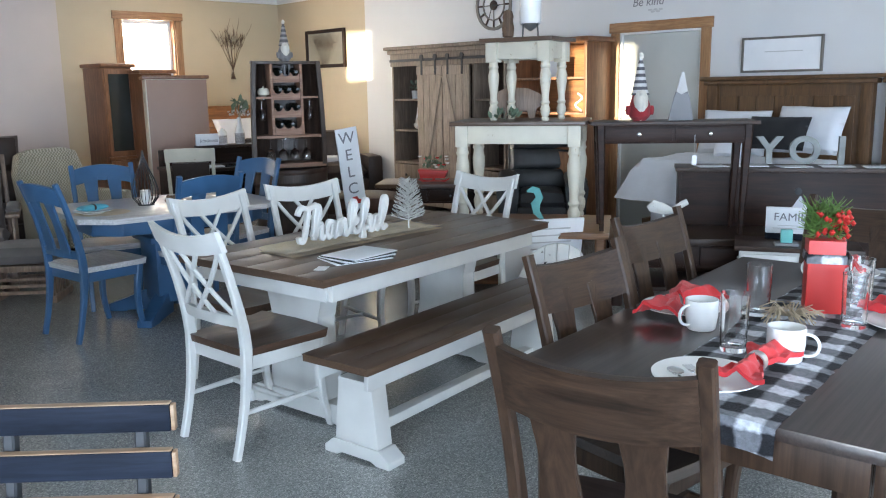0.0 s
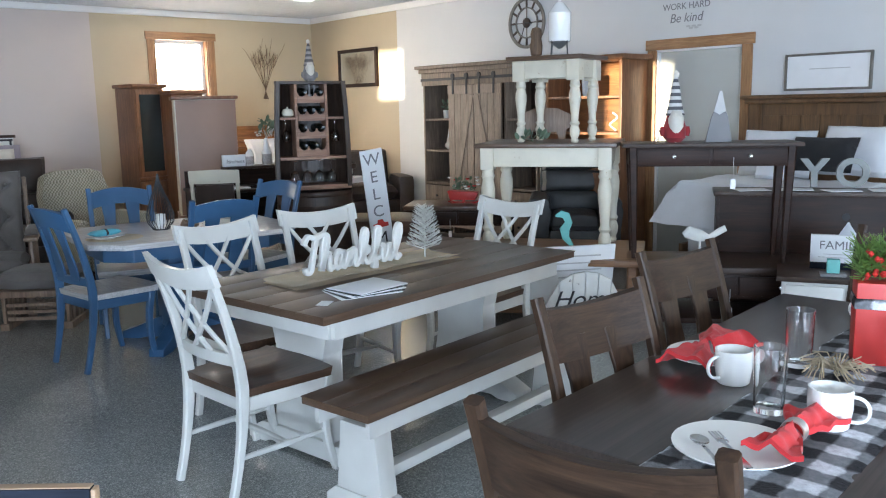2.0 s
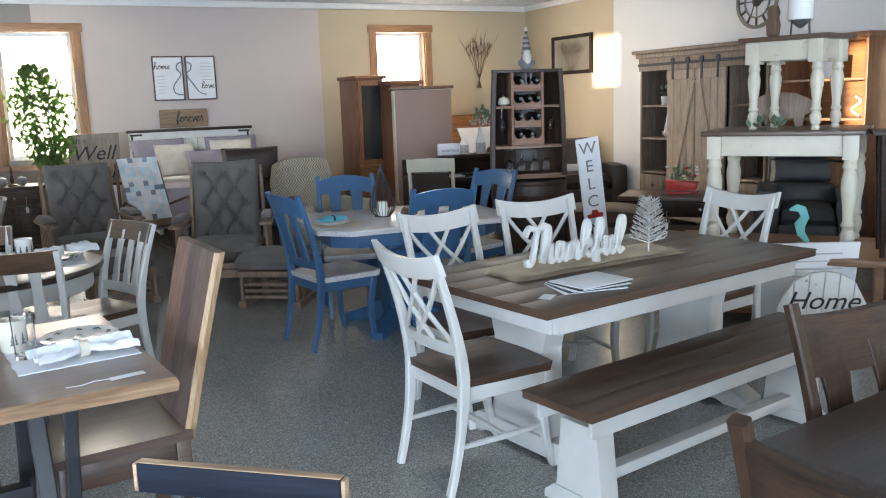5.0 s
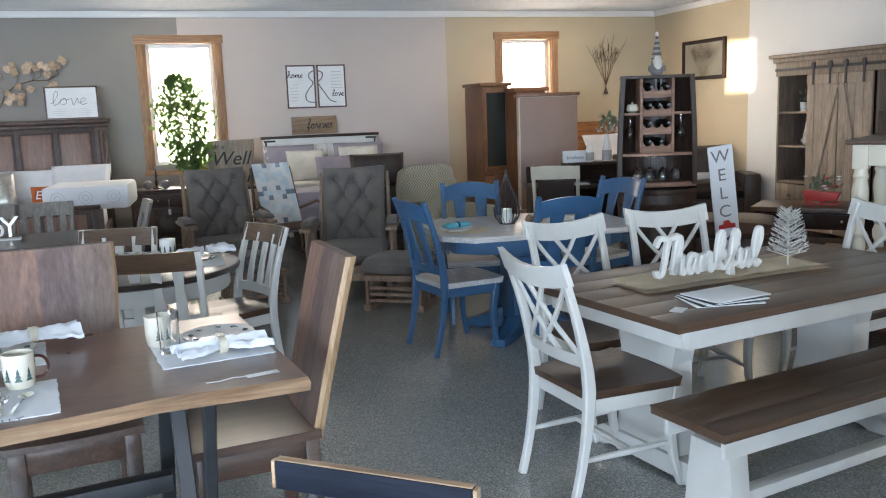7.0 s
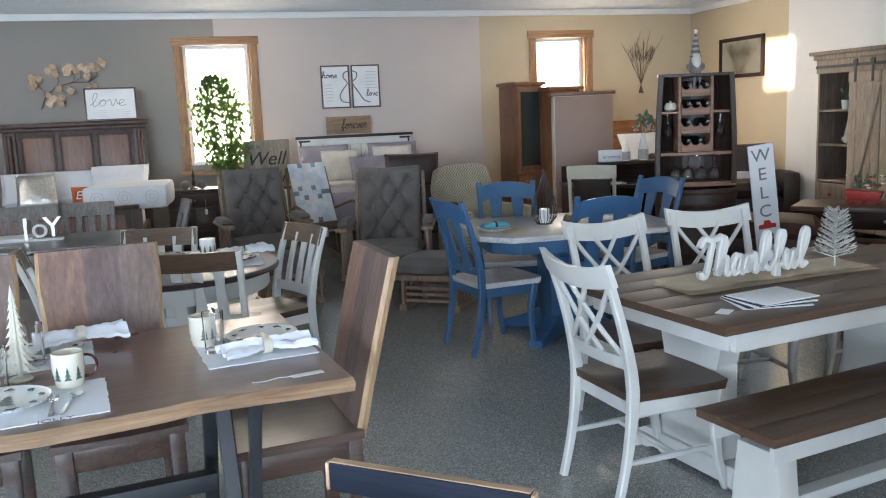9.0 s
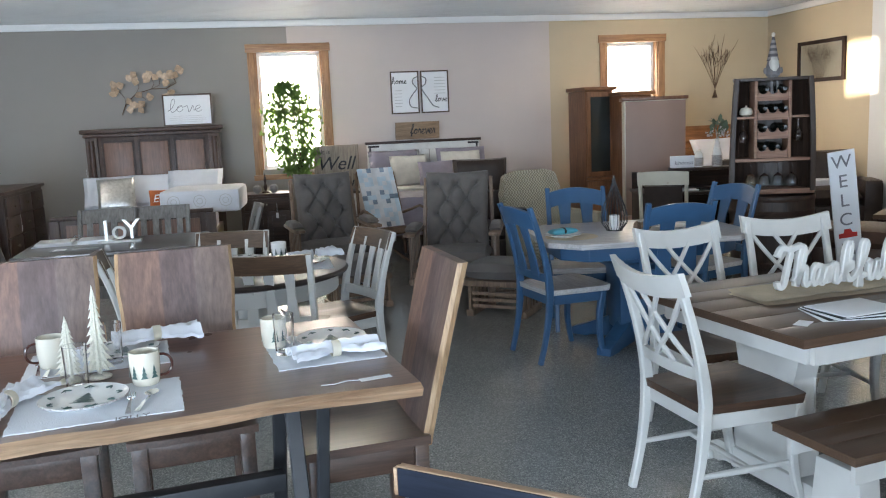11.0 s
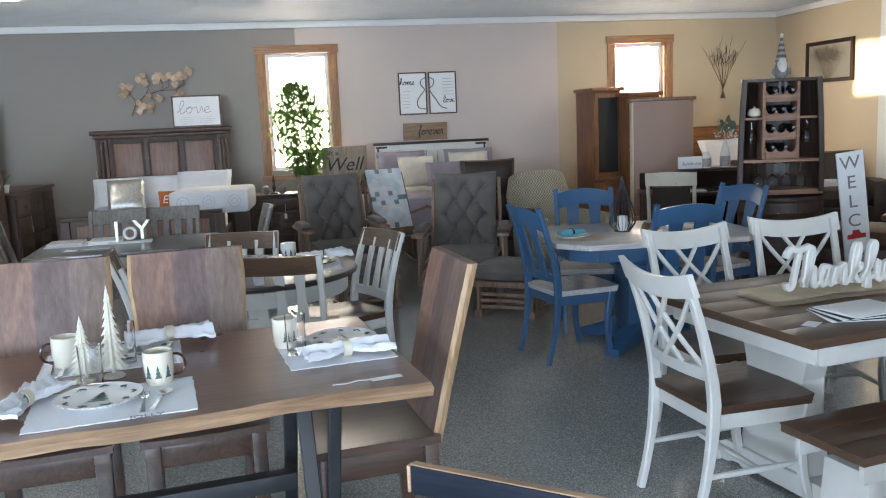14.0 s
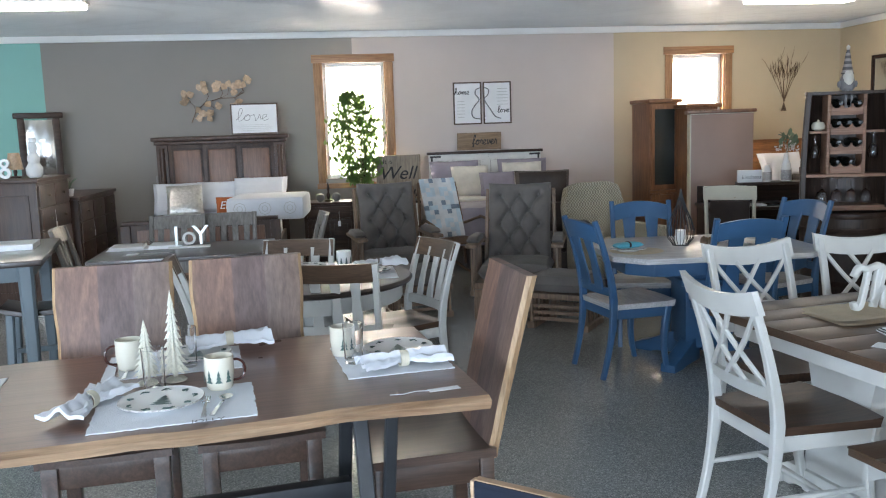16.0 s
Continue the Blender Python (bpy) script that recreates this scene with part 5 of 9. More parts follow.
# dressers by the mint wall
def dresser(m, w, d, h, material, rows, label, side=True):
    """Front towards -y local."""
    t = thing("dresser", m, label, "dresser")
    part("cabinet_top", B().box(-w / 2 - 0.03, w / 2 + 0.03, -d - 0.03, 0, h - 0.035, h, 0.01), material, t)
    part("body", B().box(-w / 2, w / 2, -d, -0.01, 0.08, h - 0.036, 0.004), material, t)
    part("plinth", B().box(-w / 2 - 0.015, w / 2 + 0.015, -d - 0.015, -0.01, 0, 0.079, 0.006), material, t)
    n = len(rows)
    hh = (h - 0.16) / n
    for k, c in enumerate(rows):
        ww = (w - 0.06) / c
        for q in range(c):
            x0 = -w / 2 + 0.03 + q * ww
            dr = part("drawer", B().box(x0 + 0.008, x0 + ww - 0.008, -d - 0.018, -d, 0.1 + k * hh + 0.008, 0.1 + (k + 1) * hh - 0.008, 0.007), material, t)
            for u in ((0.5,) if c > 1 else (0.25, 0.75)):
                knob(dr, x0 + ww * u, -d - 0.018, 0.1 + (k + 0.5) * hh, 0.014, M["brass"])
    if side:
        part("side_panel", B().box(w / 2, w / 2 + 0.012, -d + 0.07, -0.08, 0.2, h - 0.15, 0.008), material, t)
        part("side_panel", B().box(-w / 2 - 0.012, -w / 2, -d + 0.07, -0.08, 0.2, h - 0.15, 0.008), material, t)
    return t


dA = dresser(pose(-4.95, 8.78, 0, 0, 0, 90), 0.95, 0.58, 1.25, M["umber"], (1, 1, 1, 1, 2), "tall dark stained chest of drawers")
tag_on(dA, -0.25, -0.66, 0.95)
dB = dresser(pose(-4.85, 10.15, 0, 0, 0, 90), 1.5, 0.52, 1.0, M["umber"], (3, 3, 3, 3), "wide dark stained dresser")
tag_on(dB, -0.5, -0.6, 0.75)

# ---- gliders ----
def glider(m, label, group=""):
    t = thing("glider_rocker", m, label, "rocking chair", group)
    W = 0.66
    g, c = M["glider"], M["gray_cloth"]
    dents = []
    for r in range(5):
        for q in range(3 if r % 2 == 0 else 2):
            x = (-0.17 + 0.17 * q) if r % 2 == 0 else (-0.085 + 0.17 * q)
            dents.append((x, -0.26 + r * 0.13, 0.05, 0.03))
    creases = [(p[0], p[1], q[0], q[1]) for p in dents for q in dents if 0 < q[1] - p[1] < 0.14 and abs(q[0] - p[0]) < 0.1]
    for s in (-1, 1):
        part("back_post", B().sweep([(s * 0.30, -0.24, 0.22), (s * 0.30, -0.30, 0.6), (s * 0.29, -0.42, 1.03)], (0.03, 0.05)), g, t)
        part("arm", B().box(s * (W / 2 + 0.02) - 0.05, s * (W / 2 + 0.02) + 0.05, -0.3, 0.32, 0.60, 0.63, 0.012), g, t)
        part("arm_pad", B().pillow(0.1, 0.42, 0.07, Matrix.Translation((s * (W / 2 + 0.02), 0.02, 0.65))), c, t)
        part("side_rail", B().box(s * (W / 2 + 0.02) - 0.018, s * (W / 2 + 0.02) + 0.018, -0.28, 0.30, 0.20, 0.25, 0.004), g, t)
        for k in range(8):
            y = -0.26 + k * 0.075
            part("spindle", B().box(s * (W / 2 + 0.02) - 0.009, s * (W / 2 + 0.02) + 0.009, y, y + 0.028, 0.25, 0.60, 0.003), g, t)
        part("base_post", B().box(s * (W / 2 - 0.02) - 0.03, s * (W / 2 - 0.02) + 0.03, -0.30, -0.24, 0.0, 0.19, 0.004), g, t)
        part("base_post", B().box(s * (W / 2 - 0.02) - 0.03, s * (W / 2 - 0.02) + 0.03, 0.22, 0.28, 0.0, 0.19, 0.004), g, t)
        part("base_rail", B().box(s * (W / 2 - 0.02) - 0.025, s * (W / 2 - 0.02) + 0.025, -0.239, 0.219, 0.02, 0.08, 0.004), g, t)
    part("back_cushion", B().pillow(0.55, 0.74, 0.2, Matrix.Translation((0, -0.26, 0.73)) @ Matrix.Rotation(radians(-76), 4, "X"), 44, 56, puff=0.3, dents=dents, creases=creases), c, t, "button-tufted charcoal back cushion")
    for dx, dy, dd, rr in dents:
        part("button", B().lathe([(0.001, 0.006), (0.009, 0.004), (0.012, 0)], 8, Matrix.Translation((0, -0.26, 0.73)) @ Matrix.Rotation(radians(-76), 4, "X") @ Matrix.Translation((dx, dy, 0.035))), c, t)
    part("seat_cushion", B().pillow(0.60, 0.58, 0.17, Matrix.Translation((0, 0.04, 0.40)), 18, 18, puff=0.2), c, t)
    part("seat_frame", B().box(-W / 2, W / 2, -0.25, 0.30, 0.26, 0.31, 0.006), g, t)
    part("front_slat", B().box(-W / 2, W / 2, 0.28, 0.30, 0.19, 0.255, 0.004), g, t)
    return t


GL = "gliders with charcoal cushions"
glider(facing(-1.12, 7.95, -82), "wooden glider rocker with tufted charcoal cushions", GL)
glider(facing(-0.14, 7.05, -108), "wooden glider rocker with tufted charcoal cushions", GL)


def glider_ottoman(m):
    t = thing("glider_ottoman", m, "wooden glider ottoman with a charcoal cushion", "ottoman", "glider ottomans")
    g = M["glider"]
    part("cushion", B().pillow(0.52, 0.44, 0.15, Matrix.Translation((0, 0, 0.36)), 16, 16, puff=0.2), M["gray_cloth"], t)
    part("frame", B().box(-0.25, 0.25, -0.2, 0.2, 0.24, 0.285, 0.005), g, t)
    for s in (-1, 1):
        part("base_rail", B().box(s * 0.22 - 0.03, s * 0.22 + 0.03, -0.2, 0.2, 0.0, 0.05, 0.004), g, t)
        for k in range(5):
            y = -0.19 + k * 0.082
            part("spindle", B().box(s * 0.22 - 0.012, s * 0.22 + 0.012, y, y + 0.05, 0.05, 0.24, 0.003), g, t)
    for z in (0.07, 0.12, 0.17):
        part("cross_slat", B().box(-0.2, 0.2, -0.19, -0.17, z, z + 0.025, 0.003), g, t)
        part("cross_slat", B().box(-0.2, 0.2, 0.17, 0.19, z, z + 0.025, 0.003), g, t)


glider_ottoman(pose(0.12, 6.50, 0, 0, 0, -35))
glider_ottoman(pose(-0.98, 7.2, 0, 0, 0, 10))


def wing_chair(m):
    t = thing("armchair", m, "beige woven upholstered armchair with a curved back", "armchair")
    c = M["tweed"]
    pts = [(-0.34, 0.35), (0.34, 0.35), (0.35, 0.8), (0.30, 0.98), (0.18, 1.02), (-0.18, 1.02), (-0.30, 0.98), (-0.35, 0.8)]
    part("backrest", B().prism(pts, 0.13, 0.04, Matrix.Translation((0, -0.26, 0)) @ Matrix.Rotation(radians(98), 4, "X")), c, t)
    part("seat_cushion", B().pillow(0.6, 0.58, 0.2, Matrix.Translation((0, 0.02, 0.38)), puff=0.22), c, t)
    part("base", B().box(-0.33, 0.33, -0.3, 0.3, 0.14, 0.30, 0.02), c, t)
    for s in (-1, 1):
        part("arm", B().box(s * 0.36 - 0.05, s * 0.36 + 0.05, -0.28, 0.28, 0.16, 0.60, 0.04), c, t)
        for y in (-0.26, 0.26):
            part("leg", B().sweep([(s * 0.28, y, 0), (s * 0.28, y, 0.15)], [(0.03, 0.03), (0.045, 0.045)]), M["espresso"], t)


def tweed():
    m, nt, b = nodes_of("beige_dotted_weave", 0.9)
    v = coords(nt)
    ch = nt.nodes.new("ShaderNodeTexChecker")
    ch.inputs["Scale"].default_value = 62
    ch.inputs["Color1"].default_value = (0.60, 0.55, 0.43, 1)
    ch.inputs["Color2"].default_value = (0.28, 0.25, 0.18, 1)
    nt.links.new(v.outputs[0], ch.inputs["Vector"])
    n = noise_of(nt, v, 8, 4)
    r = ramp_of(nt, n.outputs[0], [(0.3, (0.8, 0.8, 0.8)), (0.7, (1, 1, 1))])
    nt.links.new(mixed(nt, ch.outputs[0], r.outputs[0], 1.0, "MULTIPLY"), b.inputs["Base Color"])
    bump_of(nt, b, ch.outputs[1], 0.4, 0.004)
    return m


M["tweed"] = tweed()
wing_chair(facing(1.05, 7.95, -75))


def bent_rocker(m):
    t = thing("twig_rocker", m, "bentwood twig rocker draped with a blue patchwork quilt", "rocking chair")
    w = M["bark"]
    for s in (-1, 1):
        part("back_post", B().sweep([(s * 0.25, -0.18, 0.1), (s * 0.26, -0.24, 0.5), (s * 0.22, -0.36, 1.0)], (0.035, 0.035), rings=8), w, t)
        part("rocker", B().sweep([(s * 0.27, -0.5, 0.09), (s * 0.27, -0.2, 0.025), (s * 0.27, 0.15, 0.02), (s * 0.27, 0.42, 0.07)], (0.03, 0.03), rings=8), w, t)
        part("arm", B().sweep([(s * 0.27, -0.24, 0.55), (s * 0.33, 0.05, 0.64), (s * 0.34, 0.28, 0.60), (s * 0.30, 0.3, 0.4), (s * 0.27, 0.26, 0.03)], (0.03, 0.03), rings=8), w, t)
    part("top_hoop", B().sweep([(-0.22, -0.36, 1.0), (-0.1, -0.38, 1.03), (0.1, -0.38, 1.03), (0.22, -0.36, 1.0)], (0.03, 0.03), rings=8, side=(0, 1, 0)), w, t)
    for k in range(7):
        y = -0.2 + k * 0.07
        part("seat_slat", B().box(-0.27, 0.27, y, y + 0.05, 0.385, 0.405, 0.004), w, t)
    q = thing("quilt", m, "patchwork quilt of blue plaids and pale prints", "quilt")
    rows, cols = 13, 8
    mats = [M["quilt_a"], M["quilt_b"], M["quilt_c"]]
    for i in range(rows):
        for j in range(cols):
            x0, x1 = -0.21 + j * 0.0525, -0.21 + (j + 1) * 0.0525
            f0, f1 = i / rows, (i + 1) / rows
            b = B()
            p = [(-0.345 + 0.25 * f0, 1.05 - 0.62 * f0), (-0.345 + 0.25 * f1, 1.05 - 0.62 * f1)]
            b._add([(x0, p[0][0], p[0][1]), (x1, p[0][0], p[0][1]), (x1, p[1][0], p[1][1]), (x0, p[1][0], p[1][1])] + [(x0, p[0][0] - 0.015, p[0][1] - 0.006), (x1, p[0][0] - 0.015, p[0][1] - 0.006), (x1, p[1][0] - 0.015, p[1][1] - 0.006), (x0, p[1][0] - 0.015, p[1][1] - 0.006)],
                   [(0, 1, 2, 3), (7, 6, 5, 4), (0, 4, 5, 1), (1, 5, 6, 2), (2, 6, 7, 3), (3, 7, 4, 0)])
            part("patch", b, mats[(0, 2, 2, 0, 1, 2, 0)[(i * 3 + j * j + i * j) % 7]], q)


M["quilt_a"] = cloth("pale_blue_print", (0.58, 0.70, 0.78), weave=120, vary=0.25)
M["quilt_b"] = cloth("navy_plaid", (0.22, 0.29, 0.38), weave=80, vary=0.6)
M["quilt_c"] = cloth("white_print", (0.72, 0.75, 0.78), weave=90, vary=0.2)
bent_rocker(facing(-0.42, 9.0, -72))

# ---- corner with the armoires and desk ----
def armoire(m, w, d, h, material, label, glass_from):
    t = thing("armoire", m, label, "armoire")
    part("body", B().box(0, w, 0, d, 0.08, h - 0.05, 0.004), material, t)
    part("plinth", B().box(-0.01, w + 0.01, -0.01, d, 0, 0.079, 0.006), material, t)
    part("crown", B().box(-0.04, w + 0.04, -0.05, d, h - 0.049, h, 0.014), material, t)
    x0, x1, z0 = 0.015, w - 0.015, glass_from
    dd = part("door", B().box(x0, x1, -0.02, 0, z0, h - 0.07, 0.004), material, t, "wood-framed glass door")
    part("glass_panel", B().box(x0 + 0.045, x1 - 0.045, -0.024, -0.0205, z0 + 0.06, h - 0.13, 0.001), M["dark_glass"], dd, "dark glass panel")
    for u0, u1 in ((x0 + 0.037, x0 + 0.045), (x1 - 0.045, x1 - 0.037)):
        part("bead", B().box(u0, u1, -0.027, -0.0205, z0 + 0.052, h - 0.122, 0.002), material, dd)
    part("waist_molding", B().box(-0.012, w + 0.012, -0.036, -0.001, z0 - 0.05, z0 - 0.01, 0.01), material, t)
    d2 = part("door", B().box(x0, x1, -0.02, 0, 0.12, z0 - 0.07, 0.004), material, t)
    part("panel", B().box(x0 + 0.06, x1 - 0.06, -0.028, -0.0205, 0.2, z0 - 0.14, 0.008), material, d2)
    knob(dd, x1 - 0.022, -0.02, z0 + 0.3, 0.011, M["brass"])
    return t


armoire(pose(2.42, 10.62, 0, 0, 0, 6), 0.40, 0.5, 1.88, M["cherry"], "tall narrow cherry armoire with dark glass", 0.72)
armoire(pose(2.80, 10.35, 0, 0, 0, 3), 0.42, 0.55, 1.80, M["cherry"], "cherry armoire with dark glass upper door", 1.12)
ca_ = thing("cabinet", pose(2.36, 9.25, 0, 0, 0, -20), "tall cabinet standing with its plain brown hardboard back outwards", "cabinet")
part("back_board", B().box(0.014, 0.678, 0, 0.012, 0.35, 1.652, 0.002), M["board"], ca_, "plain brown hardboard back")
part("body", B().box(0.0, 0.68, 0.013, 0.5, 0.3, 1.66, 0.004), M["cream"], ca_)
part("crown", B().box(-0.03, 0.71, -0.015, 0.53, 1.661, 1.70, 0.01), M["cherry"], ca_, "reddish wood crown")
part("base", B().box(-0.02, 0.70, -0.03, 0.52, 0, 0.345, 0.006), M["board"], ca_)


def desk_hutch(m):
    t = thing("writing_desk", m, "two-level espresso desk with side drawers", "desk")
    L, D = 1.25, 0.62
    part("desktop", B().box(0, L, 0, D, 0.72, 0.75, 0.005), M["char"], t)
    part("hutch_top", B().box(0.4, L, 0.36, D, 0.93, 0.955, 0.005), M["char"], t)
    part("hutch_side", B().box(0.4, 0.425, 0.36, D, 0.75, 0.93, 0.002), M["espresso"], t)
    part("hutch_side", B().box(L - 0.025, L, 0.36, D, 0.75, 0.93, 0.002), M["espresso"], t)
    part("back_panel", B().box(0.02, L - 0.02, D - 0.02, D - 0.005, 0.1, 0.92, 0.002), M["espresso"], t)
    part("pedestal", B().box(0.02, 0.36, 0.03, D - 0.03, 0.05, 0.719, 0.004), M["espresso"], t)
    for z in (0.5, 0.3, 0.1):
        dr = part("drawer", B().box(0.04, 0.34, 0.012, 0.029, z, z + 0.18, 0.005), M["espresso"], t)
        knob(dr, 0.19, 0.012, z + 0.09, 0.012, M["brass"])
    part("side_panel", B().box(L - 0.03, L - 0.005, 0.03, D - 0.03, 0, 0.719, 0.003), M["espresso"], t)
    tag_on(t, 0.25, -0.01, 0.62)


desk_hutch(pose(1.88, 7.72, 0, 0, 0, -12))


def office_chair(m):
    t = thing("desk_chair", m, "cream framed chair with a dark brown leather back", "chair")
    y0 = chair_base(t, 0.46, 0.43, M["brown_seat"], M["cream"], 0.46, 0.98, 0.13, front="straight")
    part("top_rail", curved_rail(0.46, 0.86, lambda u: 0.98 + 0.012 * (1 - u * u), y0, 0.46, 0.98, 0.13, 0.03, 0.03), M["cream"], t)
    part("back_pad", curved_rail(0.34, 0.52, 0.85, y0, 0.46, 0.98, 0.13, 0.03, 0.05), M["brown_cloth"], t, "dark brown leather back pad")


office_chair(facing(2.05, 7.6, 60))

# ---- gray table, round table, counter table ----
gt = plain_table(pose(-2.74, 6.42, 0, 0, 0, 3), 1.25, 0.8, M["dark_x"], M["graywood"], "dark-topped dining table with gray legs")
GC = "gray chairs round the dark-topped table"


def slat_chair(m, label, group, h=0.97):
    t = thing("dining_chair", m, label, "chair", group)
    y0 = chair_base(t, 0.44, 0.42, M["graywood"], M["graywood"], 0.46, h, 0.11, front="straight")
    part("top_rail", curved_rail(0.42, h - 0.1, h, y0, 0.46, h, 0.11, 0.03, 0.025), M["graywood"], t)
    part("lower_rail", curved_rail(0.40, 0.54, 0.59, y0, 0.46, h, 0.11, 0.02), M["graywood"], t)
    for k in range(4):
        x = -0.135 + k * 0.09
        pts = [(x, back_y(y0, z, 0.46, h, 0.11) - 0.025, z) for z in (0.57, 0.7, 0.8, h - 0.08)]
        part("slat", B().sweep(pts, (0.045, 0.012)), M["graywood"], t)
    return t


for x, y, a in ((-2.9, 6.66, -92), (-2.5, 6.70, -90), (-3.3, 6.35, 5), (-2.05, 6.6, 185)):
    slat_chair(facing(x, y, a), "gray stained slat-back dining chair", GC)


def round_table(m):
    t = thing("round_table", m, "round white pedestal table with a dark brown top", "table")
    part("tabletop", B().lathe([(0.53, 0.72), (0.56, 0.73), (0.565, 0.745), (0.555, 0.757), (0.54, 0.76)], 48), M["dark_x"], t, "dark brown round top")
    part("apron", B().lathe([(0.50, 0.63), (0.505, 0.64), (0.505, 0.719)], 48), M["white"], t)
    part("column", B().lathe([(0.10, 0.1), (0.12, 0.2), (0.08, 0.3), (0.13, 0.45), (0.09, 0.56), (0.14, 0.629)], 24), M["white"], t)
    for a in (20, 110, 200, 290):
        part("foot", B().prism([(0.06, 0.04), (0.22, 0.03), (0.30, 0.0), (0.40, 0), (0.40, 0.04), (0.30, 0.09), (0.06, 0.2)], 0.07, 0.006, Matrix.Rotation(radians(a), 4, "Z") @ Matrix.Translation((0, 0.035, 0)) @ UP), M["white"], t)


round_table(pose(-1.80, 4.93, 0))
RC = "white chairs with brown crest rails round the round table"
for x, y, a in ((-1.34, 5.00, 204), (-1.63, 4.68, 80), (-1.95, 5.16, -100), (-2.25, 4.87, 8)):
    splat_chair(facing(x, y, a), "white dining chair with a dark brown crest rail and seat", RC, M["white"], M["brown_seat"], M["crest"], splats=(-0.25, 0.0, 0.25), sw=0.06, h=0.93, crest=0.12, lean=0.12, arch=0.0, crest_label="dark brown crest rail", braced=False)

M["slate_paint"] = paint("slate_blue_gray_paint", (0.12, 0.15, 0.165), 0.45, 0.1)
plain_table(pose(-3.98, 5.40, 0, 0, 0, 12), 1.2, 1.15, M["dark_x"], M["slate_paint"], "counter-height table with a brown top and slate gray legs", 0.93)
st = thing("saddle_stool", pose(-3.38, 5.25, 0, 0, 0, 10), "slate gray stool with a curved brown seat", "stool")
part("seat", B().sweep([(-0.22, 0, 0.635), (-0.1, 0, 0.605), (0.1, 0, 0.605), (0.22, 0, 0.635)], (0.3, 0.035), side=(0, 1, 0)), M["dark_x"], st)
for x in (-0.17, 0.17):
    for y in (-0.1, 0.1):
        part("leg", B().sweep([(x * 1.15, y * 1.2, 0), (x, y, 0.60)], (0.045, 0.045)), M["slate_paint"], st)
for z in (0.2, 0.35):
    part("stretcher", B().box(-0.18, 0.18, -0.012, 0.012, z, z + 0.03, 0.003), M["slate_paint"], st)
for y in (-0.1, 0.1):
    part("stretcher", B().box(-0.18, 0.18, y - 0.01, y + 0.01, 0.2, 0.23, 0.003), M["slate_paint"], st)

# ---- live-edge walnut table and slab chairs ----
SL = 8.0
sca, ssa = math.cos(radians(SL)), math.sin(radians(SL))


def on_slab(u, v):
    """u to the left from the near corner, v away from the aisle side."""
    return -1.232 - u * sca - v * ssa, 2.522 - u * ssa + v * sca


def slab_table():
    cxs, cys = on_slab(1.08, 0.5)
    t = thing("live_edge_table", pose(cxs, cys, 0, 0, 0, SL), "live-edge walnut slab table on a black steel base", "table")
    L, W, z0, z1 = 2.16, 0.98, 0.72, 0.768
    n = 40
    b = B()
    vs, fs = [], []
    for i in range(n + 1):
        x = -L / 2 + L * i / n
        wob = 0.03 * noise.noise(Vector((x * 2.2, 0, 4))) + 0.012 * noise.noise(Vector((x * 7, 1, 4)))
        wob2 = 0.018 * noise.noise(Vector((x * 2.2, 9, 1))) + 0.008 * noise.noise(Vector((x * 7, 5, 2)))
        yn, yf = -W / 2 + 0.012 + wob, W / 2 - 0.012 + wob2
        ring = [(yn, z1), (yf, z1), (yf + 0.028, z1 - 0.012), (yf + 0.012, z0 + 0.008), (yf - 0.03, z0), (yn + 0.03, z0), (yn - 0.012, z0 + 0.008), (yn - 0.028, z1 - 0.012)]
        vs += [(x, y, z) for y, z in ring]
    top_f, edge_f, edge_g = [], [], []
    for i in range(n):
        for k in range(8):
            j = (k + 1) % 8
            q = (8 * i + k, 8 * i + j, 8 * i + 8 + j, 8 * i + 8 + k)
            (top_f if k in (0, 4) else (edge_f if k < 4 else edge_g)).append(q)
    b._add(vs, top_f + [tuple(range(8))[::-1], tuple(8 * n + k for k in range(8))])
    part("tabletop", b, M["walnut"], t, "brown walnut slab surface")
    for side in (edge_f, edge_g):
        e = B()
        e._add(vs, side)
        bmesh.ops.delete(e.bm, geom=[v for v in e.bm.verts if not v.link_faces], context="VERTS")
        part("live_edge", e, M["sap"], t, "pale rough live edge")
    for s in (-1, 1):
        x = s * (L / 2 - 0.34)
        for q in (-1, 1):
            part("leg", B().sweep([(x, q * 0.36, 0), (x, q * 0.12, 0.71)], (0.05, 0.025)), M["black_steel"], t)
            part("leg", B().sweep([(x + s * 0.07, q * 0.12, 0), (x + s * 0.07, q * 0.34, 0.71)], (0.04, 0.025)), M["black_steel"], t)
        part("foot_bar", B().box(x - 0.025, x + 0.025, -0.38, 0.38, 0, 0.03, 0.003), M["black_steel"], t)
        part("top_plate", B().box(x - 0.05, x + 0.09, -0.36, 0.36, 0.705, 0.719, 0.002), M["black_steel"], t)
    part("stretcher", B().box(-L / 2 + 0.36, L / 2 - 0.36, -0.03, 0.03, 0.30, 0.36, 0.003), M["black_steel"], t)


slab_table()
SG = "live-edge walnut slab chairs"


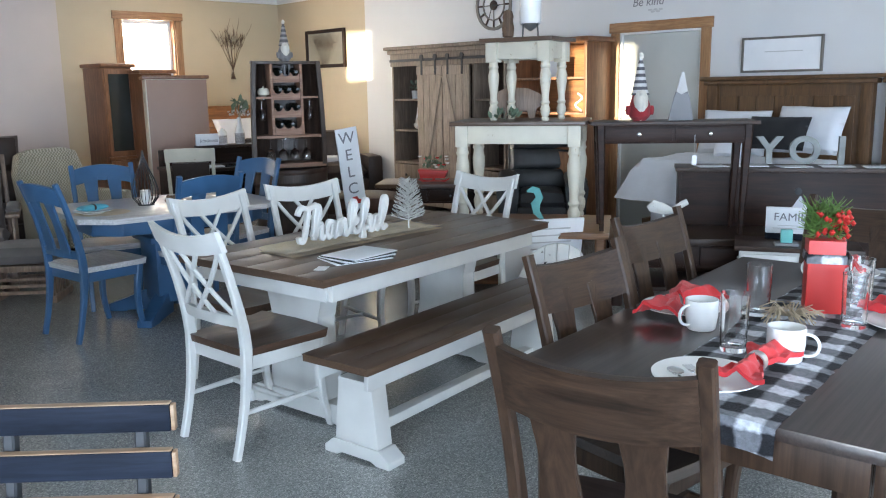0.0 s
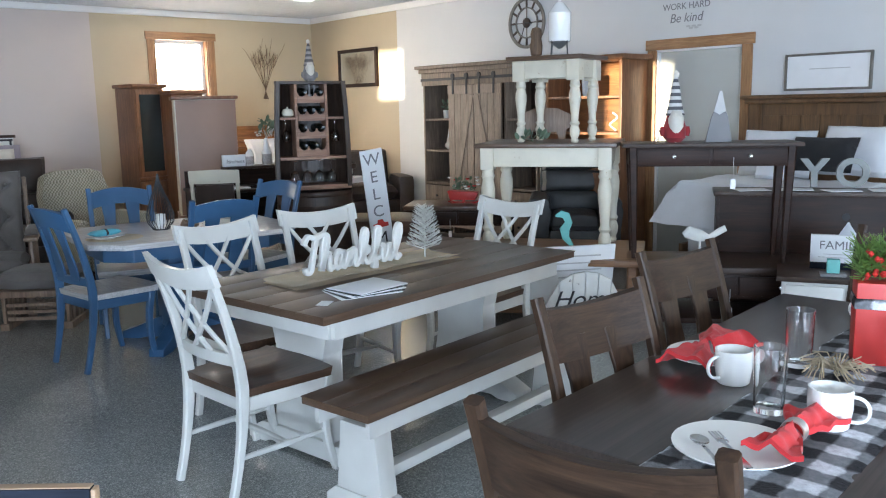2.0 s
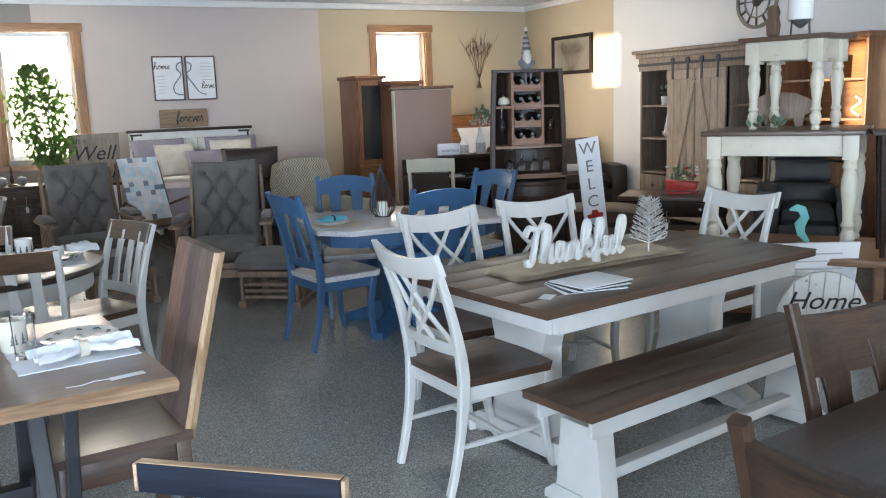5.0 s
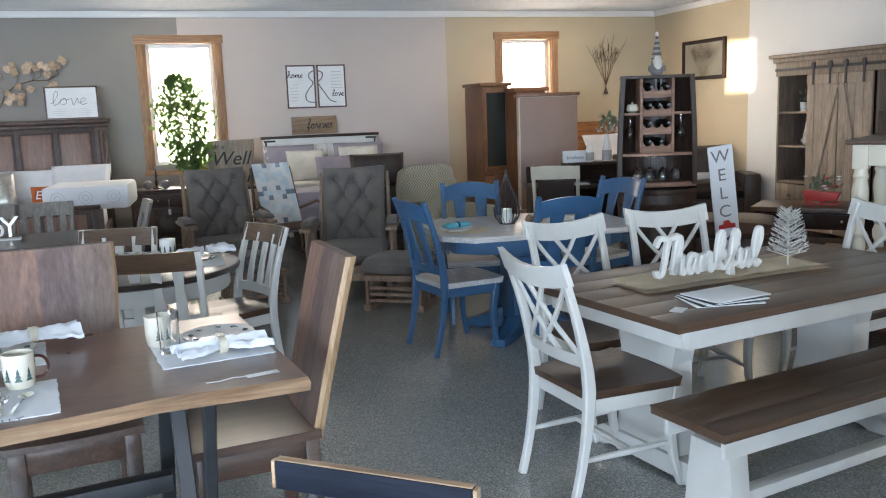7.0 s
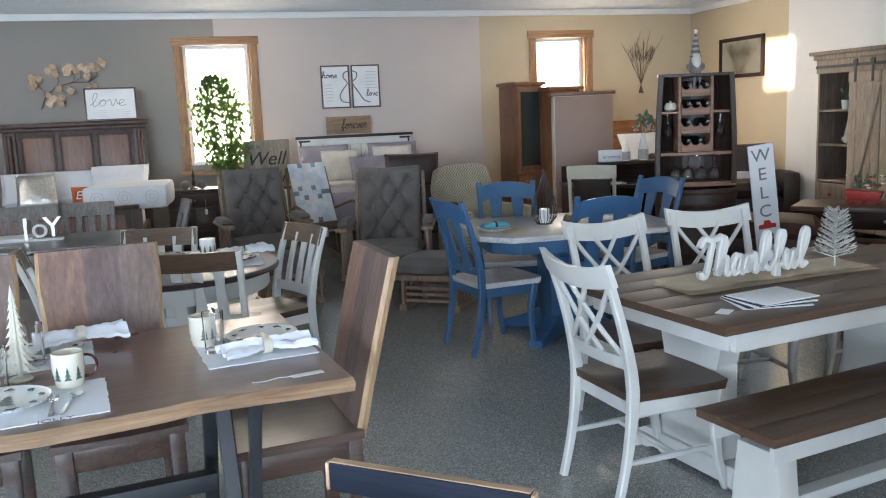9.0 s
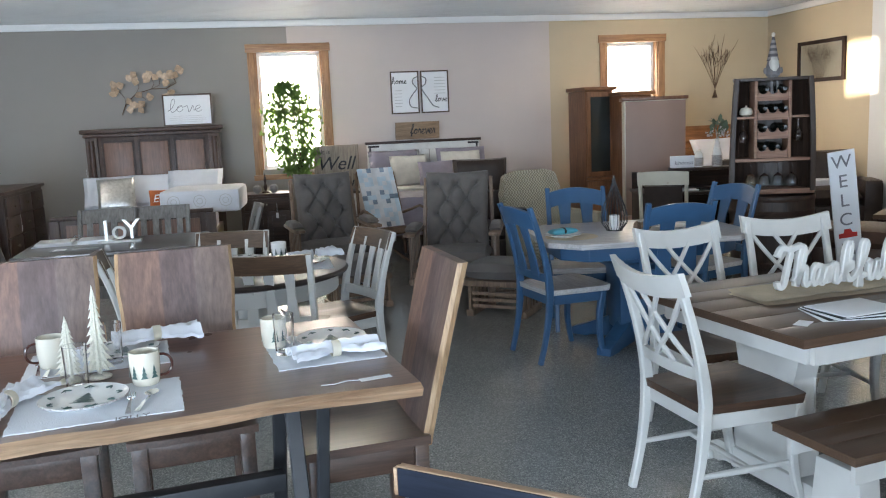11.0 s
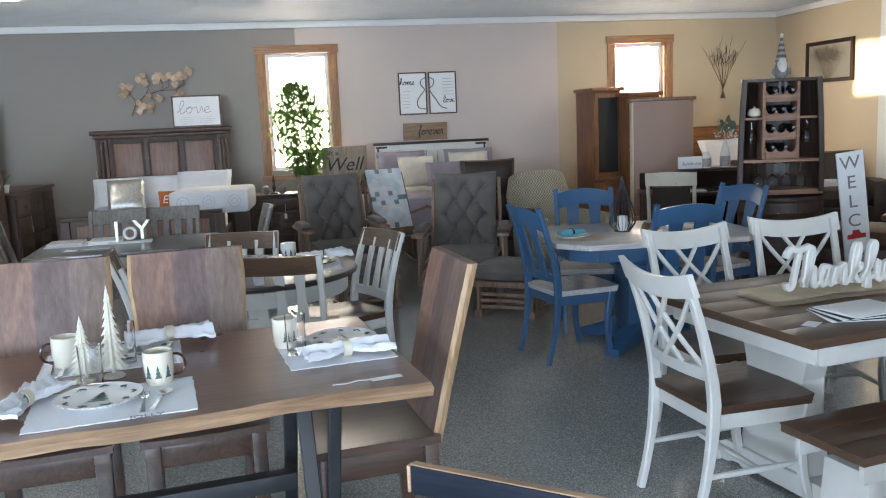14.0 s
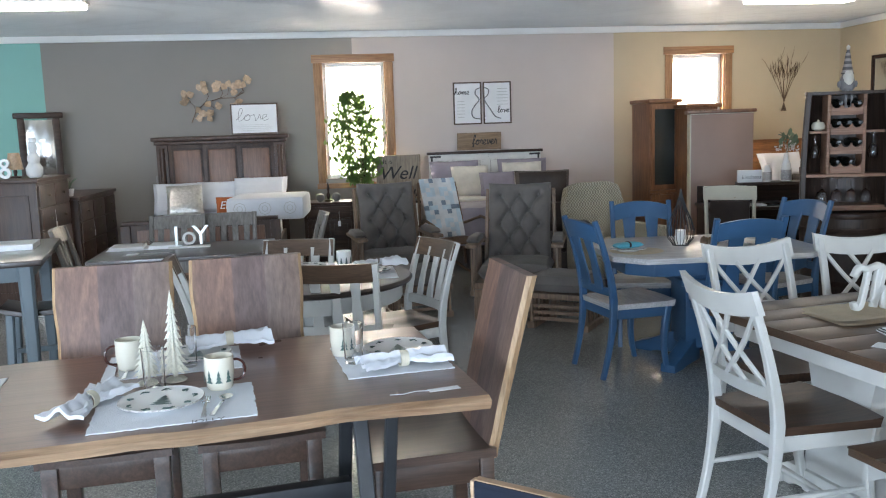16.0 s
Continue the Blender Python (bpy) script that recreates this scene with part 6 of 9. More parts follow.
def slab_chair(m, seed):
    t = thing("slab_chair", m, "walnut chair with a solid live-edge slab back", "chair", SG)
    w = 0.46
    b = B()
    n = 16
    vs = []
    for i in range(n + 1):
        q = i / n
        z = 0.42 + 0.64 * q
        yy = -0.20 - 0.15 * q ** 1.1
        xl = -w / 2 * (0.86 + 0.1 * q) + 0.010 * noise.noise(Vector((z * 6, seed, 0)))
        xr = w / 2 * (0.86 + 0.1 * q) + 0.010 * noise.noise(Vector((z * 6, seed, 7)))
        th = 0.036
        vs += [(xl, yy, z), (xr, yy, z), (xr + 0.014, yy - th * 0.4, z), (xr + 0.004, yy - th, z), (xl - 0.004, yy - th, z), (xl - 0.014, yy - th * 0.4, z)]
    face, edge, edge2 = [], [], []
    for i in range(n):
        for k in range(6):
            j = (k + 1) % 6
            qd = (6 * i + k, 6 * i + j, 6 * i + 6 + j, 6 * i + 6 + k)
            (face if k in (0, 3) else (edge if k < 3 else edge2)).append(qd)
    b._add(vs, face + [tuple(range(6))[::-1], tuple(6 * n + k for k in range(6))])
    back = part("backrest", b, M["slab_back"], t, "walnut slab back of joined boards")
    for side in (edge, edge2):
        e = B()
        e._add(vs, side)
        bmesh.ops.delete(e.bm, geom=[v for v in e.bm.verts if not v.link_faces], context="VERTS")
        part("live_edge", e, M["sap_z"], back, "pale rough live edge")
    sd = B()
    vs, fs = [], []
    N = 10
    for i in range(N + 1):
        for j in range(N + 1):
            u, v = 2 * i / N - 1, 2 * j / N - 1
            z = 0.468 - 0.014 * (1 - u * u) * (1 - 0.5 * v * v) - 0.008 * max(0, v - 0.5)
            vs.append((u * w / 2, v * 0.225, z))
    for i in range(N):
        for j in range(N):
            a = i * (N + 1) + j
            fs.append((a, a + N + 1, a + N + 2, a + 1))
    k0 = len(vs)
    vs += [(x, y, 0.435) for x, y, z in vs]
    fs += [tuple(k0 + q for q in reversed(fc)) for fc in fs[: N * N]]
    ring = [i * (N + 1) for i in range(N + 1)] + [N * (N + 1) + j for j in range(1, N + 1)] + [i * (N + 1) + N for i in range(N - 1, -1, -1)] + [j for j in range(N - 1, 0, -1)]
    for a, c in zip(ring, ring[1:] + ring[:1]):
        fs.append((a, c, k0 + c, k0 + a))
    sd._add(vs, fs)
    part("seat", sd, M["walnut_seat"], t, "dished walnut seat")
    for s in (-1, 1):
        part("seat_rail", B().box(s * 0.19 - 0.012, s * 0.19 + 0.012, -0.17, 0.17, 0.34, 0.434, 0.003), M["walnut_seat"], t)
        part("leg", B().box(s * 0.19 - 0.028, s * 0.19 + 0.028, 0.15, 0.2, 0, 0.434, 0.005), M["walnut_seat"], t)
        part("leg", B().box(s * 0.19 - 0.028, s * 0.19 + 0.028, -0.22, -0.17, 0, 0.434, 0.005), M["walnut_seat"], t)
    part("seat_rail", B().box(-0.162, 0.162, 0.16, 0.185, 0.34, 0.434, 0.003), M["walnut_seat"], t)
    part("seat_rail", B().box(-0.162, 0.162, -0.205, -0.18, 0.34, 0.434, 0.003), M["walnut_seat"], t)


def slab_back_material():
    m = wood("walnut_boards", (0.135, 0.088, 0.07), (0.27, 0.182, 0.145), 0.42, 2, 0.8)
    nt = m.node_tree
    b = nt.nodes["Principled BSDF"]
    src = b.inputs["Base Color"].links[0].from_socket
    v = coords(nt)
    sx = nt.nodes.new("ShaderNodeSeparateXYZ")
    nt.links.new(v.outputs[0], sx.inputs[0])
    mr = nt.nodes.new("ShaderNodeMapRange")
    mr.inputs[1].default_value, mr.inputs[2].default_value = -0.24, 0.24
    nt.links.new(sx.outputs[0], mr.inputs[0])
    r = ramp_of(nt, mr.outputs[0], [(0.0, (1.5, 1.35, 1.1)), (0.09, (1.05, 1.0, 0.95)), (0.34, (0.95, 0.95, 1.0)), (0.345, (0.76, 0.7, 0.78)), (0.62, (0.82, 0.74, 0.8)), (0.625, (1.25, 1.0, 0.9)), (0.92, (1.2, 1.0, 0.9)), (1.0, (1.7, 1.5, 1.1))])
    nt.links.new(mixed(nt, src, r.outputs[0], 1.0, "MULTIPLY"), b.inputs["Base Color"])
    return m


M["slab_back"] = slab_back_material()
slab_chair(facing(-1.40, 3.07, 186), 1)
slab_chair(facing(-2.0, 3.37, -82), 2)
slab_chair(facing(-2.54, 3.32, -84), 3)


# ---- dark ladder-back chair close by ----
def ladder_chair(m):
    t = thing("ladder_chair", m, "black ladder-back chair with rounded tan slat ends", "chair")
    k = M["navy_wood"]
    for s in (-1, 1):
        part("back_post", B().sweep([(s * 0.125, -0.2, 0), (s * 0.125, -0.19, 0.44), (s * 0.125, -0.25, 0.92)], (0.022, 0.028)), M["black_steel"], t)
        part("leg", B().sweep([(s * 0.17, 0.2, 0), (s * 0.17, 0.19, 0.43)], (0.03, 0.03)), M["black_steel"], t)
    for i in range(4):
        z = 0.635 + i * 0.09
        y = -0.19 - 0.06 * ((z - 0.44) / 0.48)
        sl = part("slat", B().box(-0.19, 0.19, y + 0.014, y + 0.036, z - 0.027, z + 0.027, 0.004), k, t, "dark navy stained slat")
        for s in (-1, 1):
            part("slat_end", B().box(s * 0.1945 - 0.004, s * 0.1945 + 0.004, y + 0.015, y + 0.035, z - 0.026, z + 0.026, 0.003), M["sap"], sl, "bare tan end grain")
        part("slat_top", B().box(-0.19, 0.19, y + 0.016, y + 0.034, z + 0.0272, z + 0.0292, 0.0005), M["sap"], sl, "bare tan top edge")
    part("seat", B().box(-0.21, 0.21, -0.19, 0.21, 0.43, 0.46, 0.008), k, t)


M["navy_wood"] = wood("blue_black_stained_wood", (0.007, 0.010, 0.018), (0.024, 0.031, 0.05), 0.6, 0, spec=0.15)
ladder_chair(pose(-1.44, 1.26, 0, 0, 0, 139.3))

# ---- windows and door ----
M["vinyl"] = paint("white_vinyl", (0.8, 0.8, 0.8), 0.35, 0.02)
# emissive white for the backdrops, so the window views blow out
M["white_glow"] = glow("blown_out_daylight", (1.0, 0.97, 0.92), 1.6)


def window(name, win, label):
    a0, a1, c0, c1 = win
    t = tagged(new(name), label, "window", "", "structure")
    w = 0.10
    for x0, x1 in ((a0 - w, a0), (a1, a1 + w)):
        part("casing", B().box(x0, x1, NY - 0.024, NY - 0.001, c0 - 0.06, c1, 0.004), M["pine"], t)
    part("head_casing", B().box(a0 - w - 0.02, a1 + w + 0.02, NY - 0.03, NY - 0.001, c1 + 0.001, c1 + 0.105, 0.004), M["pine_x"], t)
    part("sill", B().box(a0 - w - 0.02, a1 + w + 0.02, NY - 0.045, NY - 0.001, c0 - 0.13, c0 - 0.061, 0.004), M["pine_x"], t)
    for x0, x1 in ((a0, a0 + 0.018), (a1 - 0.018, a1)):
        part("jamb", B().box(x0, x1, NY, NY + 0.2, c0, c1, 0.001), M["pine"], t)
    fr = part("window_frame", B().box(a0 + 0.019, a0 + 0.065, NY + 0.10, NY + 0.15, c0, c1, 0.003), M["vinyl"], t)
    part("window_frame", B().box(a1 - 0.065, a1 - 0.019, NY + 0.10, NY + 0.15, c0, c1, 0.003), M["vinyl"], t)
    mid = (c0 + c1) / 2
    for z0, z1 in ((c0, c0 + 0.05), (mid - 0.022, mid + 0.022), (c1 - 0.05, c1)):
        part("sash_rail", B().box(a0 + 0.066, a1 - 0.066, NY + 0.10, NY + 0.15, z0, z1, 0.003), M["vinyl"], t)
    for z0, z1 in ((c0 + 0.05, mid - 0.022), (mid + 0.022, c1 - 0.05)):
        p = part("pane", B().box(a0 + 0.066, a1 - 0.066, NY + 0.122, NY + 0.126, z0, z1), M["glass"], t)
        p.visible_shadow = False
    # added glowing sheet outside, in place of the overexposed view
    bd = tagged(new("backdrop", B().box(a0 - 1.2, a1 + 1.2, NY + 0.9, NY + 0.92, c0 - 1.0, c1 + 1.0).data("backdrop", M["white_glow"])), "glowing white backdrop standing in for blown-out daylight", "backdrop", "", "structure")


window("window_1", WIN1, "tall window with pine casing and bright daylight outside")
window("window_2", WIN2, "window with pine casing and bright daylight outside")

d1 = tagged(new("door_1"), "closed pale gray door in a pine casing", "door", "", "structure")
part("door_slab", B().box(EX + 0.03, EX + 0.07, DOOR[0] + 0.022, DOOR[1] - 0.022, 0.005, DOOR[3] - 0.022, 0.003), M["door_gray"], d1)
for y0, y1 in ((DOOR[0] - 0.1, DOOR[0]), (DOOR[1], DOOR[1] + 0.1)):
    part("casing", B().box(EX - 0.024, EX - 0.001, y0, y1, 0, DOOR[3], 0.004), M["pine"], d1)
part("head_casing", B().box(EX - 0.03, EX - 0.001, DOOR[0] - 0.12, DOOR[1] + 0.12, DOOR[3] + 0.001, DOOR[3] + 0.10, 0.004), M["pine_y"], d1)
for y0, y1 in ((DOOR[0], DOOR[0] + 0.02), (DOOR[1] - 0.02, DOOR[1])):
    part("jamb", B().box(EX, EX + 0.2, y0, y1, 0, DOOR[3] - 0.021, 0.001), M["vinyl"], d1)
part("jamb", B().box(EX, EX + 0.2, DOOR[0], DOOR[1], DOOR[3] - 0.02, DOOR[3], 0.001), M["vinyl"], d1)
part("door_handle", B().lathe([(0.012, 0), (0.012, 0.03), (0.026, 0.045), (0.02, 0.065)], 14, Matrix.Translation((EX + 0.03, DOOR[0] + 0.09, 0.98)) @ Matrix.Rotation(radians(-90), 4, "Y")), M["chrome"], d1, "round metal door knob")
structure("baseboard_north", B().box(WX, EX, NY - 0.018, NY - 0.001, 0.0, 0.11, 0.004), M["pine_x"], "stained pine baseboard", "baseboard")

# ---- wall pieces ----
NW = pose(0, NY, 0, 90, 0, 0)  # text plane on the north wall: x right, y up


def framed(name, m, w, h, frame_m, face_m, label, category="sign", border=0.018, depth=0.025):
    """A flat framed piece; local x right, z up, front towards -y, centre of its bottom edge at the origin."""
    t = thing(name, m, label, category)
    part("face", B().box(-w / 2 + border * 0.5, w / 2 - border * 0.5, -depth * 0.6, 0, border * 0.5, h - border * 0.5), face_m, t)
    for x0, x1 in ((-w / 2, -w / 2 + border), (w / 2 - border, w / 2)):
        part("frame_side", B().box(x0, x1, -depth, 0.002, 0, h, 0.002), frame_m, t)
    for z0, z1 in ((0, border), (h - border, h)):
        part("frame_side", B().box(-w / 2 + border, w / 2 - border, -depth, 0.002, z0, z1, 0.002), frame_m, t)
    return t


def on_front(x, z, y=-0.018):
    return Matrix.Translation((x, y, z)) @ Matrix.Rotation(radians(90), 4, "X")


def text_bars(t, x, z, w, n, material, gap=0.03, hgt=0.006, y=-0.017, seed=1):
    """Rows of small plain bars for writing that cannot be read."""
    rnd = random.Random(seed)
    for k in range(n):
        ww = w * rnd.uniform(0.7, 1.0)
        part("writing_bar", B().box(x - ww / 2, x + ww / 2, y - 0.001, y, z - k * gap - hgt / 2, z - k * gap + hgt / 2), material, t)


def scribble(t, pts, r, material, name="script_line"):
    part(name, B().sweep([(x, y, z) for x, y, z in pts], (r, r * 0.5), side=(0, 1, 0)), material, t)


GLYPHS = {}


def glyph(ch, advance, *strokes):
    GLYPHS[ch] = (advance, strokes)


glyph("l", 0.33, [(0, 0.1), (0.15, 0.3), (0.28, 0.75), (0.24, 1.0), (0.14, 0.92), (0.1, 0.5), (0.13, 0.1), (0.2, 0), (0.33, 0.1)])
glyph("o", 0.46, [(0, 0.1), (0.1, 0.3), (0.28, 0.5), (0.12, 0.42), (0.07, 0.2), (0.17, 0.02), (0.31, 0.1), (0.35, 0.3), (0.28, 0.48), (0.32, 0.38), (0.46, 0.42)])
glyph("v", 0.42, [(0, 0.42), (0.08, 0.48), (0.14, 0.2), (0.18, 0), (0.28, 0.2), (0.34, 0.5), (0.42, 0.12)])
glyph("e", 0.38, [(0, 0.12), (0.15, 0.2), (0.28, 0.36), (0.22, 0.49), (0.1, 0.4), (0.07, 0.15), (0.18, 0), (0.38, 0.12)])
glyph("h", 0.48, [(0, 0.1), (0.15, 0.35), (0.25, 0.8), (0.18, 1.0), (0.1, 0.8), (0.08, 0), (0.16, 0.32), (0.28, 0.48), (0.34, 0.35), (0.34, 0.08), (0.4, 0), (0.48, 0.1)])
glyph("m", 0.66, [(0, 0.1), (0.08, 0.45), (0.1, 0), (0.16, 0.32), (0.26, 0.48), (0.31, 0.3), (0.31, 0), (0.38, 0.32), (0.47, 0.48), (0.52, 0.3), (0.53, 0.06), (0.58, 0), (0.66, 0.1)])
glyph("n", 0.46, [(0, 0.1), (0.08, 0.46), (0.1, 0), (0.17, 0.32), (0.27, 0.48), (0.32, 0.32), (0.33, 0.06), (0.38, 0), (0.46, 0.1)])
glyph("T", 0.5, [(-0.06, 0.78), (0.06, 1.0), (0.3, 0.95), (0.62, 1.04)], [(0.34, 0.96), (0.29, 0.5), (0.22, 0.06), (0.08, 0), (0.02, 0.14)])
glyph("a", 0.46, [(0.3, 0.44), (0.15, 0.47), (0.06, 0.2), (0.14, 0), (0.28, 0.16), (0.33, 0.48), (0.32, 0.1), (0.38, 0), (0.46, 0.1)])
glyph("k", 0.46, [(0, 0.1), (0.15, 0.35), (0.25, 0.8), (0.18, 1.0), (0.1, 0.8), (0.08, 0), (0.14, 0.28), (0.3, 0.48), (0.32, 0.34), (0.16, 0.25), (0.3, 0.02), (0.46, 0.1)])
glyph("f", 0.34, [(0, 0.1), (0.16, 0.4), (0.28, 0.85), (0.2, 1.0), (0.13, 0.8), (0.12, 0.0), (0.12, -0.2), (0.2, -0.16), (0.18, 0.06), (0.34, 0.12)])
glyph("u", 0.46, [(0, 0.4), (0.08, 0.48), (0.08, 0.12), (0.16, 0), (0.28, 0.16), (0.33, 0.48), (0.33, 0.1), (0.38, 0), (0.46, 0.1)])
glyph("r", 0.32, [(0, 0.1), (0.1, 0.4), (0.12, 0.54), (0.2, 0.43), (0.25, 0.38), (0.24, 0.1), (0.32, 0.06)])


def flowing(pts, per=4):
    """A smooth run of points through pts."""
    out = []
    for i in range(len(pts) - 1):
        p0, p1, p2, p3 = (Vector(pts[min(max(k, 0), len(pts) - 1)]) for k in (i - 1, i, i + 1, i + 2))
        for q in range(per):
            u = q / per
            out.append(p1 + (p2 - p0) * 0.5 * u + (p0 * 2 - p1 * 5 + p2 * 4 - p3) * 0.5 * u * u + (p1 * 3 - p0 - p2 * 3 + p3) * 0.5 * u * u * u)
    return out + [Vector(pts[-1])]


def script(parent, word, size, x, z, y, pen, material, squeeze=1.0, deep=0.001, slant=0.12, name="script_letter"):
    """Joined handwriting: each letter drawn with a pen of the given width, centred on x, its baseline at z."""
    total = sum(GLYPHS[c][0] for c in word) * size * squeeze
    at = x - total / 2
    for c in word:
        adv, strokes = GLYPHS[c]
        b = B()
        for st in strokes:
            line = [(at + (p.x * squeeze + p.y * slant) * size, y, z + p.y * size) for p in flowing([(u, v, 0) for u, v in st])]
            b.sweep(line, (deep, pen), side=(0, 1, 0))
        part(name, b, material, parent)
        at += adv * size * squeeze


lv = framed("love_sign", pose(-2.60, NY - 0.38, 1.601, -5, 0, 0), 0.59, 0.39, M["brown_top"], M["paper"], "white framed sign with the word love in script")
script(lv, "love", 0.16, -0.03, 0.17, -0.0165, 0.006, M["gray_ink"], 1.6)
text_bars(lv, 0, 0.12, 0.46, 4, M["pale_ink"], 0.024, 0.003)
for sgn, xc, word in ((-1, 0.20, "home"), (1, 0.61, "love")):
    pz = framed("framed_print", pose(xc, NY - 0.003, 1.64), 0.385, 0.565, M["brown_top"], M["paper"], "framed white print with half of a large gray ampersand", "picture")
    script(pz, word, 0.09, -0.075 if sgn < 0 else 0.08, 0.40 if sgn < 0 else 0.15, -0.0165, 0.008, M["ink"], 1.15)
    if sgn < 0:
        text_bars(pz, -0.09, 0.31, 0.12, 6, M["pale_ink"], 0.042, 0.008, seed=3)
        pts = [(0.18, -0.02, 0.49), (0.12, -0.02, 0.46), (0.11, -0.02, 0.40), (0.16, -0.02, 0.33), (0.10, -0.02, 0.25), (0.055, -0.02, 0.17), (0.08, -0.02, 0.09), (0.18, -0.02, 0.07)]
    else:
        text_bars(pz, 0.07, 0.47, 0.16, 6, M["pale_ink"], 0.042, 0.008, seed=5)
        pts = [(-0.18, -0.02, 0.49), (-0.12, -0.02, 0.46), (-0.13, -0.02, 0.39), (-0.18, -0.02, 0.33), (-0.10, -0.02, 0.2), (-0.03, -0.02, 0.10), (0.05, -0.02, 0.07)]
    scribble(pz, flowing(pts), 0.026, M["gray_ink"], "ampersand_stroke")
fv = thing("forever_sign", pose(0.33, NY - 0.09, 1.30, 6), "rough wooden board with the word forever", "sign")
part("board", B().box(-0.30, 0.30, -0.02, 0, 0, 0.23, 0.003), M["barnwood_light"], fv)
script(fv, "forever", 0.13, 0.07, 0.07, -0.0212, 0.011, M["ink"], 1.0)
ws = thing("well_sign", pose(-0.80, NY - 0.32, 0.70, 8), "square wooden sign that reads It is Well WITH my Soul", "sign")
part("board", B().box(-0.29, 0.29, -0.025, 0, 0, 0.58, 0.004), M["sign_wood"], ws)
lettering(ws, "It is", 0.085, on_front(-0.14, 0.50, -0.027), M["ink"], 0.001, 0.1)
lettering(ws, "Well", 0.25, on_front(-0.02, 0.34, -0.027), M["ink"], 0.001, 0.3)
lettering(ws, "WITH", 0.075, on_front(-0.14, 0.18, -0.027), M["ink"], 0.001)
lettering(ws, "Soul", 0.2, on_front(0.08, 0.09, -0.027), M["ink"], 0.001, 0.3)

# gold leaf vine
vine = thing("wall_vine", pose(-3.07, NY - 0.03, 2.05), "dull gold metal leaf branch hung on the wall", "wall decoration")
stem = [(-0.36, 0, -0.28), (-0.30, 0, -0.14), (-0.17, 0, -0.02), (0.02, -0.01, 0.03), (0.20, -0.01, 0.03), (0.33, 0, 0.10), (0.30, 0, 0.16)]
part("stem", B().sweep(stem, (0.011, 0.011), rings=6, side=(0, 1, 0)), M["bark"], vine)
rnd = random.Random(4)
for k, (x0, z0, x1, z1) in enumerate(((-0.30, -0.14, -0.40, 0.05), (-0.17, -0.02, -0.16, 0.17), (0.02, 0.03, 0.02, 0.2), (0.2, 0.03, 0.34, 0.24), (0.2, 0.03, 0.26, -0.06), (-0.17, -0.02, -0.06, -0.10), (-0.30, -0.14, -0.20, -0.17), (0.02, 0.03, 0.14, 0.16))):
    bend = Vector(((x0 + x1) / 2 + 0.04, -0.012, (z0 + z1) / 2 - 0.02))
    tw_ = part("twig", B().sweep([(x0, 0, z0), bend, (x1, -0.015, z1)], (0.006, 0.006), rings=5, side=(0, 1, 0)), M["bark"], vine)
    for q in range(5):
        x, z = x1 + rnd.uniform(-0.075, 0.075), z1 + rnd.uniform(-0.07, 0.06)
        fan = [(0.0, -0.04)] + [(0.052 * math.sin(a) * (0.9 + 0.1 * math.cos(5 * a)), 0.012 + 0.04 * math.cos(a)) for a in [-1.9 + 0.38 * j for j in range(11)]]
        part("leaf", B().prism(fan, 0.002, 0, Matrix.Translation((x, -0.015 - rnd.random() * 0.03, z)) @ Euler((radians(90 + rnd.uniform(-30, 30)), radians(rnd.uniform(-180, 180)), 0)).to_matrix().to_4x4()), M["gold"], tw_)

# twig bundle
tw = thing("twig_bundle", pose(4.74, NY - 0.04, 1.69), "bundle of bare brown twigs hung on the wall", "wall decoration")
rnd = random.Random(7)
for k in range(9):
    s = (k - 4) / 4
    top = (s * 0.26 + rnd.uniform(-0.03, 0.03), -rnd.random() * 0.04, 0.62 + rnd.uniform(0, 0.2) - 0.1 * abs(s))
    pts = [(-s * 0.04, 0, 0.0), (s * 0.02, -0.01, 0.18), (s * 0.12 + rnd.uniform(-0.02, 0.02), -0.02, 0.4), top]
    br = part("twig", B().sweep(pts, [(0.008, 0.008), (0.007, 0.007), (0.006, 0.006), (0.003, 0.003)], rings=5, side=(0, 1, 0)), M["bark"], tw)
    for q in range(8):
        f = rnd.uniform(0.1, 0.98)
        p = Vector(pts[2]).lerp(Vector(pts[3]), f)
        e = p + Vector((rnd.uniform(-0.09, 0.09), rnd.uniform(-0.03, 0.0), rnd.uniform(0.06, 0.17)))
        part("sprig", B().sweep([p, (p + e) / 2 + Vector((0.008, 0, 0)), e], [(0.005, 0.005), (0.004, 0.004), (0.002, 0.002)], rings=4, side=(0, 1, 0)), M["bark"], br)

EWM = pose(EX, 0, 0, 0, 0, -90)  # local x runs towards -y world, front towards -x world


def east(y, z, off=0.004):
    return pose(EX - off, y, z, 0, 0, -90)


mr = framed("wall_mirror", east(10.27, 1.83), 0.98, 0.545, M["espresso"], M["mirror"], "wide wall mirror in a dark frame", "mirror", 0.05, 0.03)

